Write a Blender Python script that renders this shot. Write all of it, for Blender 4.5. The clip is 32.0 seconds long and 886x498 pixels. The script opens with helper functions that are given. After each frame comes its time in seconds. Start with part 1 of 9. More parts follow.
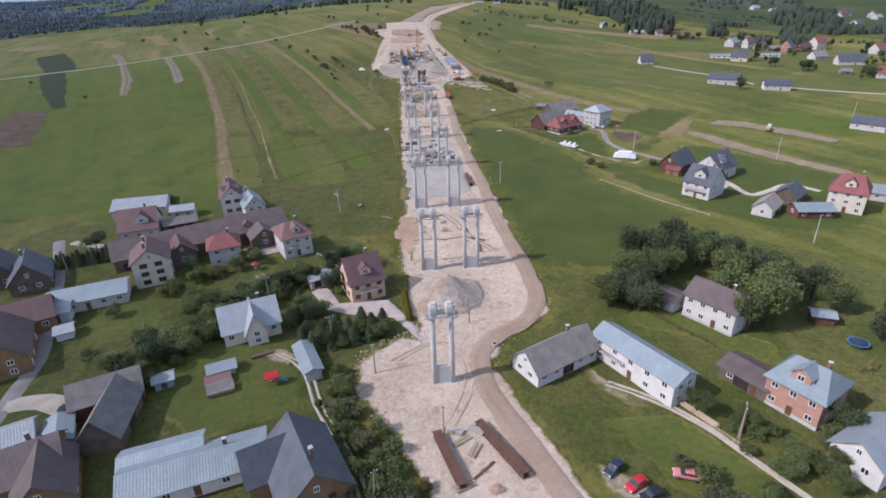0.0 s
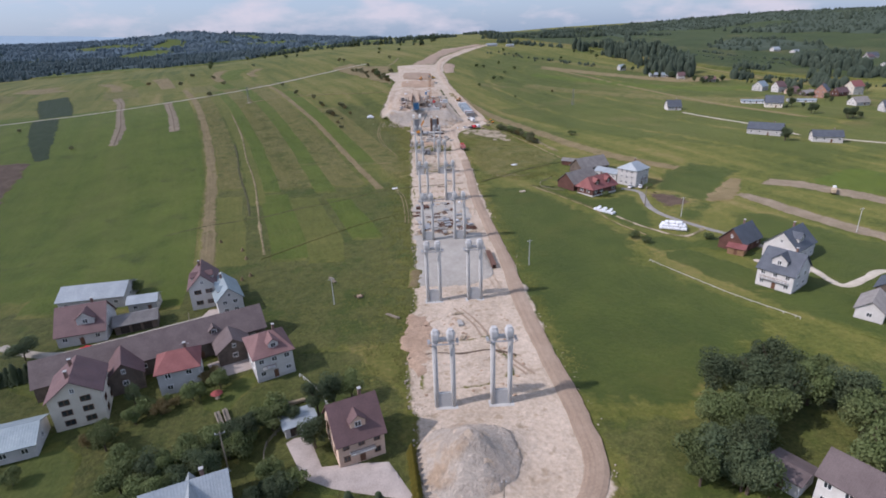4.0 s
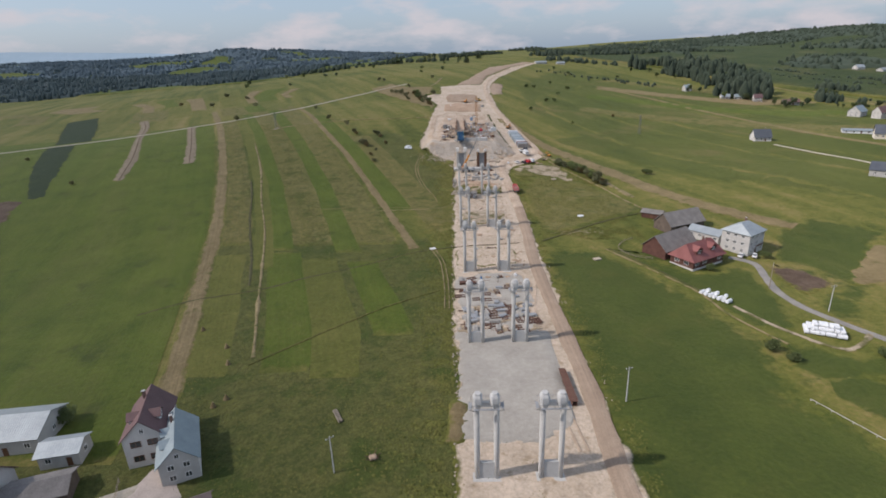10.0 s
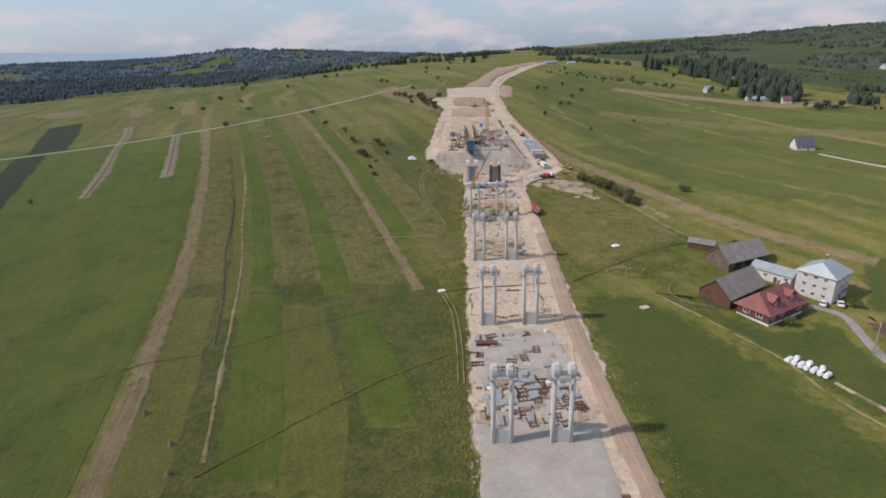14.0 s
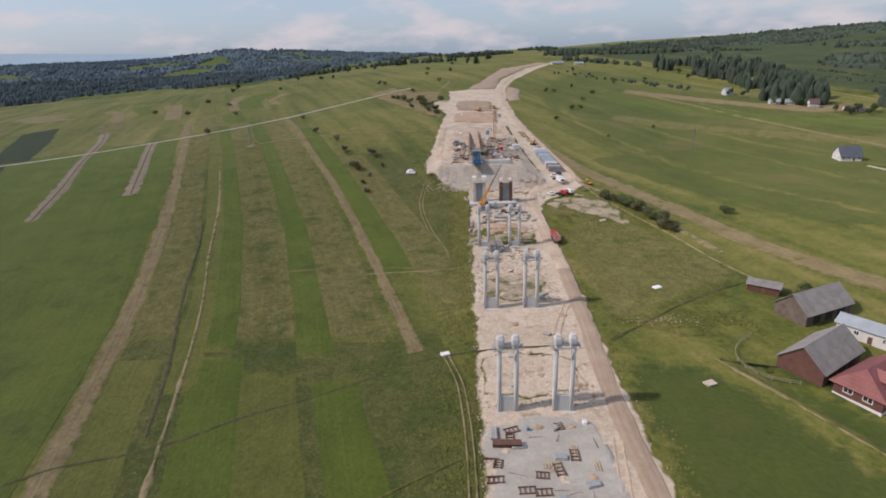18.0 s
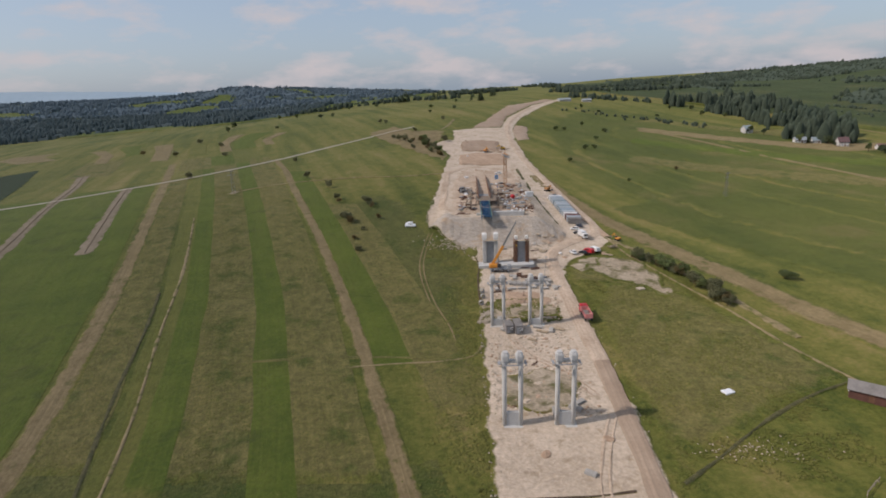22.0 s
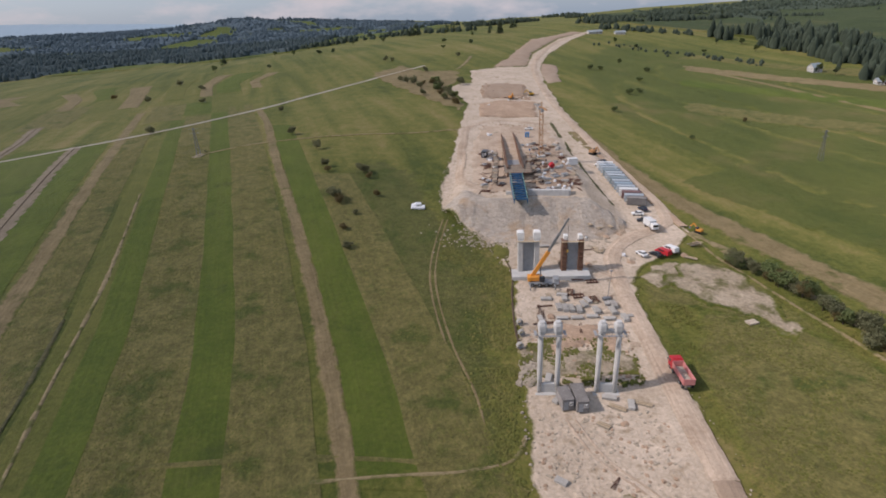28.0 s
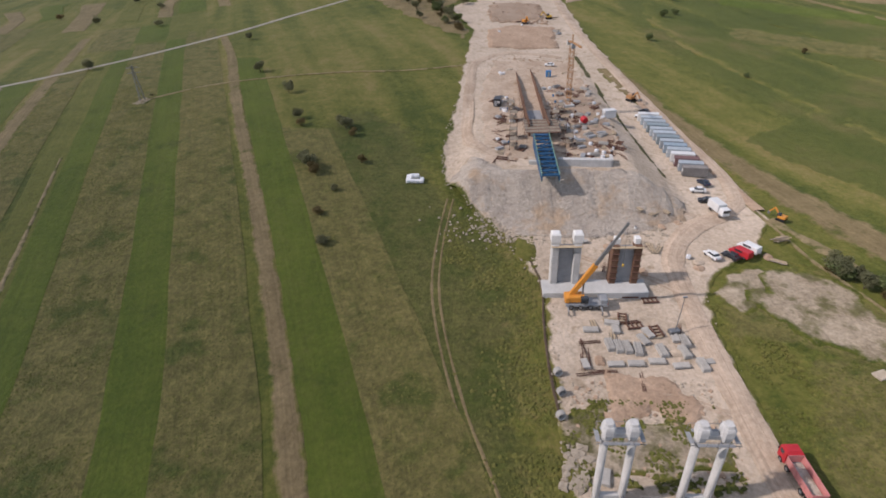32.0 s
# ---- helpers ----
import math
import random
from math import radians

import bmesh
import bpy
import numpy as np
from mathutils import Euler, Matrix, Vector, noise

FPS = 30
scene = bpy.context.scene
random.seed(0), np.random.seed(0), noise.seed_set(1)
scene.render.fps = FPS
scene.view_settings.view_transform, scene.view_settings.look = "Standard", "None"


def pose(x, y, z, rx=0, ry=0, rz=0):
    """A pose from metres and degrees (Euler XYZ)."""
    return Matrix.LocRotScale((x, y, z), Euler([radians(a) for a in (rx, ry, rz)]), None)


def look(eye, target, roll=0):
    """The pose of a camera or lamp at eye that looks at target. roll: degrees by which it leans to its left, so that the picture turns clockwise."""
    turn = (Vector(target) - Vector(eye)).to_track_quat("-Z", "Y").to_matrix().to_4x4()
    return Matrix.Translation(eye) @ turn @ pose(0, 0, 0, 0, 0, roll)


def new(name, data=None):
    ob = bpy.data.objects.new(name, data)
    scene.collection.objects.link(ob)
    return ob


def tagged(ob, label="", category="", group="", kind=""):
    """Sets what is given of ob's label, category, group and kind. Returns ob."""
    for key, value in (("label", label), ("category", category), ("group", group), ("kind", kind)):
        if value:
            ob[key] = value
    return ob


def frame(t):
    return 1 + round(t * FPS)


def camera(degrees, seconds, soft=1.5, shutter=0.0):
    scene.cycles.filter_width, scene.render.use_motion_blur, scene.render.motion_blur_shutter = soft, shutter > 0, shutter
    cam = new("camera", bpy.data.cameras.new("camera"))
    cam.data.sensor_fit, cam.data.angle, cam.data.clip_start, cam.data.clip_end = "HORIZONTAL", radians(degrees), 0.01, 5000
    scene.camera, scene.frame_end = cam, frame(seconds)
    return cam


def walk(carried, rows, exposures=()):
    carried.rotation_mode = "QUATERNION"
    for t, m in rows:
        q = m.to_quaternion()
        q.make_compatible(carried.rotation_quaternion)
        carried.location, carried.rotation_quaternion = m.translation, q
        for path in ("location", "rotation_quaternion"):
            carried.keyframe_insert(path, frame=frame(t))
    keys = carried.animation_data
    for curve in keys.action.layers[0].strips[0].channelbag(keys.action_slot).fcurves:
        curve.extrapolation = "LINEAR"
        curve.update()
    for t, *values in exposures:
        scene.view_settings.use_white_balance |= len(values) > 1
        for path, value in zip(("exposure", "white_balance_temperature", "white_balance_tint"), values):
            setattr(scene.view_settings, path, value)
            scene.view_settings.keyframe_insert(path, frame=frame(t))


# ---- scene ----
cam = camera(79.2, 32.0, soft=1.8)
METRES, EYE, TILT, LEAN, TURN = 343.8, 76.0, 0.0, 0.0, -3.3
ROWS = [
    (0.0, 0.0, 0.0, 0.0, -0.93, -25.48, 1.94),
    (0.5, -0.0006, 0.0146, 0.0013, -0.97, -25.47, 1.95),
    (1.0, -0.0015, 0.0305, 0.0025, -0.99, -25.45, 1.94),
    (1.5, -0.002, 0.0465, 0.0038, -0.85, -25.45, 1.95),
    (2.0, -0.0028, 0.0623, 0.0049, -0.43, -25.43, 1.95),
    (2.5, -0.0033, 0.0782, 0.0059, -0.26, -25.11, 1.94),
    (3.0, -0.004, 0.094, 0.0067, -0.21, -24.48, 1.97),
    (3.5, -0.0045, 0.1097, 0.0076, -0.01, -23.08, 2.01),
    (5.5, -0.0064, 0.1712, 0.0113, 1.77, -20.24, 2.04),
    (6.0, -0.007, 0.1865, 0.0122, 2.81, -20.23, 2.03),
    (6.5, -0.0079, 0.2018, 0.013, 3.41, -20.22, 2.07),
    (7.0, -0.0091, 0.2171, 0.014, 3.9, -20.21, 2.08),
    (7.5, -0.0102, 0.2323, 0.0148, 4.21, -20.21, 2.08),
    (8.0, -0.0118, 0.2473, 0.0158, 4.26, -20.22, 2.11),
    (8.5, -0.0134, 0.2625, 0.0166, 4.26, -20.22, 2.12),
    (9.0, -0.0152, 0.2776, 0.0171, 4.32, -20.21, 2.12),
    (9.5, -0.0173, 0.2927, 0.0174, 4.5, -20.21, 2.13),
    (10.0, -0.0191, 0.3077, 0.0176, 4.58, -20.2, 2.16),
    (10.5, -0.0213, 0.3227, 0.0174, 4.7, -20.19, 2.17),
    (11.0, -0.0235, 0.3377, 0.0176, 4.8, -20.19, 2.19),
    (11.5, -0.0256, 0.3526, 0.0179, 4.88, -20.18, 2.2),
    (12.0, -0.0271, 0.3677, 0.0178, 4.96, -20.17, 2.21),
    (12.5, -0.0289, 0.3825, 0.018, 4.99, -20.19, 2.21),
    (13.0, -0.0311, 0.3974, 0.0184, 5.01, -20.2, 2.2),
    (13.5, -0.0332, 0.4127, 0.0186, 5.0, -20.21, 2.22),
    (14.0, -0.0354, 0.4278, 0.0185, 5.0, -20.22, 2.28),
    (14.5, -0.0377, 0.4428, 0.0182, 4.98, -20.22, 2.25),
    (16.5, -0.0447, 0.5021, 0.0179, 5.08, -20.22, 2.33),
    (17.0, -0.046, 0.5169, 0.0178, 5.11, -20.21, 2.33),
    (17.5, -0.0469, 0.532, 0.0177, 5.11, -20.2, 2.37),
    (18.0, -0.048, 0.547, 0.0176, 5.13, -20.18, 2.35),
    (18.5, -0.0492, 0.562, 0.0177, 5.48, -20.18, 2.38),
    (19.0, -0.0507, 0.5772, 0.018, 6.09, -20.19, 2.38),
    (19.5, -0.052, 0.5927, 0.0183, 6.13, -20.19, 2.41),
    (20.0, -0.054, 0.6085, 0.0188, 5.93, -19.19, 2.42),
    (20.5, -0.0559, 0.6237, 0.0192, 5.88, -17.11, 2.44),
    (21.0, -0.0573, 0.6385, 0.0193, 5.76, -16.66, 2.49),
    (21.5, -0.0586, 0.654, 0.019, 5.58, -16.65, 2.48),
    (22.0, -0.0596, 0.669, 0.0194, 5.49, -16.63, 2.54),
    (22.5, -0.0606, 0.684, 0.0196, 5.38, -16.63, 2.61),
    (23.0, -0.062, 0.6992, 0.0195, 5.29, -16.64, 2.63),
    (23.5, -0.0638, 0.7147, 0.0194, 5.18, -16.63, 2.62),
    (24.0, -0.0658, 0.7303, 0.0191, 5.03, -16.62, 2.65),
    (24.5, -0.0683, 0.7458, 0.019, 5.12, -16.61, 2.67),
    (25.0, -0.0713, 0.7616, 0.0192, 5.96, -16.61, 2.63),
    (25.5, -0.0732, 0.7777, 0.0196, 6.47, -16.62, 2.71),
    (27.5, -0.0826, 0.843, 0.0193, 6.73, -20.98, 2.67),
    (28.0, -0.0847, 0.8593, 0.0194, 6.77, -23.09, 2.71),
    (28.5, -0.0869, 0.8757, 0.0197, 6.77, -25.16, 2.68),
    (29.0, -0.0895, 0.892, 0.0194, 6.69, -27.16, 2.65),
    (29.5, -0.0925, 0.9082, 0.019, 6.61, -29.14, 2.59),
    (30.0, -0.0958, 0.9249, 0.0193, 6.52, -30.98, 2.5),
    (30.5, -0.0988, 0.942, 0.0192, 6.52, -31.42, 2.5),
    (31.0, -0.1017, 0.9587, 0.0192, 6.49, -31.42, 2.54),
    (31.5, -0.1043, 0.9756, 0.0191, 6.48, -31.4, 2.54),
    (32.0, -0.1069, 0.9926, 0.0191, 6.45, -31.37, 2.54),
]
walk(cam, [(t, pose(0, 0, EYE, TILT, LEAN, TURN) @ pose(METRES * x, METRES * y, METRES * z, 90 + pitch, roll, yaw)) for t, x, y, z, yaw, pitch, roll in ROWS],
     exposures=[(0, 0.48, 5850, 22), (3, 0.46, 5850, 22), (6, 0.26, 6150, 16), (9, 0.24, 6350, 15), (14, 0.29, 6450, 16), (19, 0.27, 6500, 18), (21, 0.10, 6650, 16), (25, 0.05, 6650, 16), (28, 0.16, 6500, 19), (32, 0.17, 6450, 19)])

# ---------------------------------------------------------------- daylight
SUN_DIR = Vector((-0.93, -0.23, 0.84)).normalized()
sun = new("sun", bpy.data.lights.new("sun", "SUN"))
sun.data.energy, sun.data.angle, sun.data.color = 2.5, radians(1.5), (1.0, 0.93, 0.84)
sun.matrix_world = look(SUN_DIR * 200, (0, 0, 0))

world = bpy.data.worlds.new("sky")
scene.world = world
world.use_nodes = True
wn, wl = world.node_tree.nodes, world.node_tree.links
wn.clear()
w_out, w_bg = wn.new("ShaderNodeOutputWorld"), wn.new("ShaderNodeBackground")
w_sky, w_mix, w_co = wn.new("ShaderNodeTexSky"), wn.new("ShaderNodeMix"), wn.new("ShaderNodeTexCoord")
w_sky.sky_type, w_sky.sun_disc = "NISHITA", False
w_sky.sun_elevation, w_sky.sun_rotation = math.asin(SUN_DIR.z), math.atan2(SUN_DIR.x, SUN_DIR.y)
w_sky.air_density, w_sky.dust_density, w_sky.ozone_density = 1.0, 2.0, 1.5
w_map, w_noise, w_ramp = wn.new("ShaderNodeMapping"), wn.new("ShaderNodeTexNoise"), wn.new("ShaderNodeValToRGB")
w_map.inputs["Scale"].default_value = (5.0, 5.0, 15.0)
w_map.inputs["Location"].default_value = (0.6, 0.2, 0.35)
w_noise.inputs["Scale"].default_value, w_noise.inputs["Detail"].default_value = 1.7, 7
w_noise.inputs["Roughness"].default_value = 0.55
w_ramp.color_ramp.elements[0].position, w_ramp.color_ramp.elements[1].position = 0.48, 0.68
w_ramp.color_ramp.elements[0].color = (0.05, 0.05, 0.05, 1)
w_ramp.color_ramp.elements[1].color = (0.85, 0.85, 0.85, 1)
w_mix.data_type = "RGBA"
w_mix.inputs["B"].default_value = (3.75, 3.55, 3.62, 1)
w_haze = wn.new("ShaderNodeMix")
w_haze.data_type = "RGBA"
w_haze.inputs["Factor"].default_value = 0.62
w_haze.inputs["B"].default_value = (2.05, 2.8, 3.6, 1)
wl.new(w_co.outputs["Generated"], w_map.inputs["Vector"])
wl.new(w_map.outputs["Vector"], w_noise.inputs["Vector"])
wl.new(w_noise.outputs["Fac"], w_ramp.inputs["Fac"])
wl.new(w_ramp.outputs["Color"], w_mix.inputs["Factor"])
wl.new(w_sky.outputs["Color"], w_haze.inputs["A"])
wl.new(w_haze.outputs["Result"], w_mix.inputs["A"])
wl.new(w_mix.outputs["Result"], w_bg.inputs["Color"])
wl.new(w_bg.outputs["Background"], w_out.inputs["Surface"])
w_bg.inputs["Strength"].default_value = 0.14

# ---------------------------------------------------------------- materials


def grassland():
    """Colour of the meadows: broad patches, long streaks in the direction of the old field strips, dry spots and fine grain."""
    g = bpy.data.node_groups.new("grassland", "ShaderNodeTree")
    g.interface.new_socket("Color", in_out="OUTPUT", socket_type="NodeSocketColor")
    n, l = g.nodes, g.links
    out, pos = n.new("NodeGroupOutput"), n.new("ShaderNodeNewGeometry")
    turn, thin = n.new("ShaderNodeMapping"), n.new("ShaderNodeMapping")
    turn.inputs["Rotation"].default_value = (0, 0, -0.38)
    thin.inputs["Scale"].default_value = (0.075, 0.0042, 0.02)
    l.new(pos.outputs["Position"], turn.inputs["Vector"])
    l.new(turn.outputs["Vector"], thin.inputs["Vector"])
    total = None
    for vec, scale, detail, rough, weight in ((pos.outputs["Position"], 0.011, 4, 0.5, 0.26), (thin.outputs["Vector"], 1.0, 3, 0.55, 0.32), (pos.outputs["Position"], 0.13, 6, 0.72, 0.26), (pos.outputs["Position"], 0.7, 6, 0.8, 0.28)):
        t, m = n.new("ShaderNodeTexNoise"), n.new("ShaderNodeMath")
        t.inputs["Scale"].default_value, t.inputs["Detail"].default_value, t.inputs["Roughness"].default_value = scale, detail, rough
        l.new(vec, t.inputs["Vector"])
        m.operation = "MULTIPLY_ADD"
        m.inputs[1].default_value = weight
        m.inputs[2].default_value = 0.0
        l.new(t.outputs["Fac"], m.inputs[0])
        if total:
            l.new(total, m.inputs[2])
        total = m.outputs[0]
    ramp = n.new("ShaderNodeValToRGB")
    e = ramp.color_ramp.elements
    e[0].position, e[0].color = 0.475, (0.046, 0.064, 0.009, 1)
    e[1].position, e[1].color = 0.67, (0.215, 0.168, 0.064, 1)
    mid = e.new(0.53)
    mid.color = (0.088, 0.099, 0.016, 1)
    high = e.new(0.595)
    high.color = (0.142, 0.134, 0.030, 1)
    l.new(total, ramp.inputs["Fac"])
    l.new(ramp.outputs["Color"], out.inputs["Color"])
    return g


GRASS = grassland()


def mat(name, low, high, scale=1.0, rough=0.85, metal=0.0, bump=0.0, fine=6.0, space="object", seams=None, spots=None, each=0.0, spec=0.3, thin=0.0, fray=False, sheen=None, grass=0.0, tuft=0.0, streak=0.0, island=0.0):
    """A surface between two colours: broad and fine noise, an optional bump, seams (count per metre, axis, depth), spots (colour, scale, threshold)
    a verge where the meadow grows in (fray), a share of meadow colour (grass), tussocks (tuft) and streaks along the run of a strip (streak)
    and a chance shift of brightness from object to object."""
    m = bpy.data.materials.new(name)
    m.use_nodes = True
    n, l = m.node_tree.nodes, m.node_tree.links
    b = n["Principled BSDF"]
    b.inputs["Roughness"].default_value, b.inputs["Metallic"].default_value = rough, metal
    b.inputs["Specular IOR Level"].default_value = spec
    if rough > 0.84:
        b.inputs["Diffuse Roughness"].default_value = 0.75
    if space == "world":
        co = n.new("ShaderNodeNewGeometry").outputs["Position"]
    else:
        co = n.new("ShaderNodeTexCoord").outputs["Object"]
    broad, grain = n.new("ShaderNodeTexNoise"), n.new("ShaderNodeTexNoise")
    broad.inputs["Scale"].default_value, broad.inputs["Detail"].default_value = scale, 4
    grain.inputs["Scale"].default_value, grain.inputs["Detail"].default_value = scale * fine, 5
    grain.inputs["Roughness"].default_value = 0.65
    for t in (broad, grain):
        l.new(co, t.inputs["Vector"])
    add = n.new("ShaderNodeMath")
    add.operation = "MULTIPLY_ADD"
    add.inputs[1].default_value = 0.5
    half = n.new("ShaderNodeMath")
    half.operation = "MULTIPLY"
    half.inputs[1].default_value = 0.5
    l.new(grain.outputs["Fac"], half.inputs[0])
    l.new(broad.outputs["Fac"], add.inputs[0])
    l.new(half.outputs[0], add.inputs[2])
    ramp = n.new("ShaderNodeValToRGB")
    ramp.color_ramp.elements[0].position, ramp.color_ramp.elements[1].position = 0.36, 0.64
    ramp.color_ramp.elements[0].color, ramp.color_ramp.elements[1].color = (*low, 1), (*high, 1)
    l.new(add.outputs[0], ramp.inputs["Fac"])
    col = ramp.outputs["Color"]
    if spots:
        sn, sr, sm = n.new("ShaderNodeTexNoise"), n.new("ShaderNodeValToRGB"), n.new("ShaderNodeMix")
        sn.inputs["Scale"].default_value, sn.inputs["Detail"].default_value = spots[1], 6
        sn.inputs["Roughness"].default_value = 0.6
        sr.color_ramp.elements[0].position, sr.color_ramp.elements[1].position = spots[2], spots[2] + 0.12
        sm.data_type = "RGBA"
        sm.inputs["B"].default_value = (*spots[0], 1)
        l.new(co, sn.inputs["Vector"])
        l.new(sn.outputs["Fac"], sr.inputs["Fac"])
        l.new(sr.outputs["Color"], sm.inputs["Factor"])
        l.new(col, sm.inputs["A"])
        col = sm.outputs["Result"]
    if fray or grass:
        gg, gm = n.new("ShaderNodeGroup"), n.new("ShaderNodeMix")
        gg.node_tree = GRASS
        gm.data_type = "RGBA"
        l.new(col, gm.inputs["A"])
        l.new(gg.outputs["Color"], gm.inputs["B"])
        gm.inputs["Factor"].default_value = grass
        if fray:
            at, fn, fa, fr = n.new("ShaderNodeAttribute"), n.new("ShaderNodeTexNoise"), n.new("ShaderNodeMath"), n.new("ShaderNodeMapRange")
            at.attribute_name = "verge"
            fn.inputs["Scale"].default_value, fn.inputs["Detail"].default_value, fn.inputs["Roughness"].default_value = 0.28, 6, 0.65
            fa.operation = "MULTIPLY_ADD"
            fa.inputs[1].default_value = 1.3
            l.new(co, fn.inputs["Vector"])
            l.new(fn.outputs["Fac"], fa.inputs[0])
            l.new(at.outputs["Fac"], fa.inputs[2])
            fr.inputs["From Min"].default_value, fr.inputs["From Max"].default_value = 1.22, 1.5
            fr.inputs["To Min"].default_value = grass
            l.new(fa.outputs[0], fr.inputs["Value"])
            l.new(fr.outputs["Result"], gm.inputs["Factor"])
        col = gm.outputs["Result"]
    clump = None
    for amount, kind in ((tuft, "tuft"), (streak, "streak")):
        if not amount:
            continue
        tn, tr, tm = n.new("ShaderNodeTexNoise"), n.new("ShaderNodeMapRange"), n.new("ShaderNodeVectorMath")
        tn.inputs["Detail"].default_value, tn.inputs["Roughness"].default_value = 5, 0.72
        if kind == "tuft":
            tn.inputs["Scale"].default_value = 0.75
            l.new(co, tn.inputs["Vector"])
            clump = tn.outputs["Fac"]
        else:
            at2, mp2 = n.new("ShaderNodeAttribute"), n.new("ShaderNodeVectorMath")
            at2.attribute_name = "lie"
            mp2.operation, mp2.inputs[1].default_value = "MULTIPLY", (1.5, 0.022, 1.0)
            tn.inputs["Scale"].default_value, tn.inputs["Detail"].default_value = 1.0, 4
            l.new(at2.outputs["Vector"], mp2.inputs[0])
            l.new(mp2.outputs["Vector"], tn.inputs["Vector"])
        tr.inputs["From Min"].default_value, tr.inputs["From Max"].default_value = 0.28, 0.72
        tr.inputs["To Min"].default_value, tr.inputs["To Max"].default_value = 1 - amount, 1 + amount
        tm.operation = "SCALE"
        l.new(tn.outputs["Fac"], tr.inputs["Value"])
        l.new(col, tm.inputs[0])
        l.new(tr.outputs["Result"], tm.inputs["Scale"])
        col = tm.outputs["Vector"]
    if sheen:
        b.inputs["Sheen Weight"].default_value, b.inputs["Sheen Roughness"].default_value = sheen[0], 0.4
        b.inputs["Sheen Tint"].default_value = (*sheen[1], 1)
    if each:
        info, hsv, rng = n.new("ShaderNodeObjectInfo"), n.new("ShaderNodeHueSaturation"), n.new("ShaderNodeMapRange")
        rng.inputs["To Min"].default_value, rng.inputs["To Max"].default_value = 1 - each, 1 + each
        l.new(info.outputs["Random"], rng.inputs["Value"])
        l.new(rng.outputs["Result"], hsv.inputs["Value"])
        l.new(col, hsv.inputs["Color"])
        col = hsv.outputs["Color"]
    if island:
        gi, hi, ri = n.new("ShaderNodeNewGeometry"), n.new("ShaderNodeHueSaturation"), n.new("ShaderNodeMapRange")
        ri.inputs["To Min"].default_value, ri.inputs["To Max"].default_value = 1 - island, 1 + island
        l.new(gi.outputs["Random Per Island"], ri.inputs["Value"])
        l.new(ri.outputs["Result"], hi.inputs["Value"])
        l.new(col, hi.inputs["Color"])
        col = hi.outputs["Color"]
    l.new(col, b.inputs["Base Color"])
    if thin:
        tr, ms = n.new("ShaderNodeBsdfTranslucent"), n.new("ShaderNodeMixShader")
        ms.inputs["Fac"].default_value = thin
        l.new(col, tr.inputs["Color"])
        l.new(b.outputs["BSDF"], ms.inputs[1])
        l.new(tr.outputs["BSDF"], ms.inputs[2])
        l.new(ms.outputs["Shader"], n["Material Output"].inputs["Surface"])
    height = add.outputs[0]
    if clump:
        hm = n.new("ShaderNodeMath")
        hm.operation = "MULTIPLY_ADD"
        hm.inputs[1].default_value = 1.4
        l.new(clump, hm.inputs[0])
        l.new(height, hm.inputs[2])
        height = hm.outputs[0]
    if seams:
        wave = n.new("ShaderNodeTexWave")
        wave.bands_direction = seams[1]
        wave.inputs["Scale"].default_value = seams[0] * 0.314
        wave.inputs["Distortion"].default_value = 0.15
        l.new(co, wave.inputs["Vector"])
        mx = n.new("ShaderNodeMath")
        mx.operation = "MULTIPLY_ADD"
        mx.inputs[1].default_value = seams[2]
        l.new(wave.outputs["Fac"], mx.inputs[0])
        l.new(height, mx.inputs[2])
        height = mx.outputs[0]
        bump = bump or 0.3
    if bump:
        bn = n.new("ShaderNodeBump")
        bn.inputs["Strength"].default_value = bump
        bn.inputs["Distance"].default_value = 0.25 / max(scale, 0.05) ** 0.5
        l.new(height, bn.inputs["Height"])
        l.new(bn.outputs["Normal"], b.inputs["Normal"])
    return m


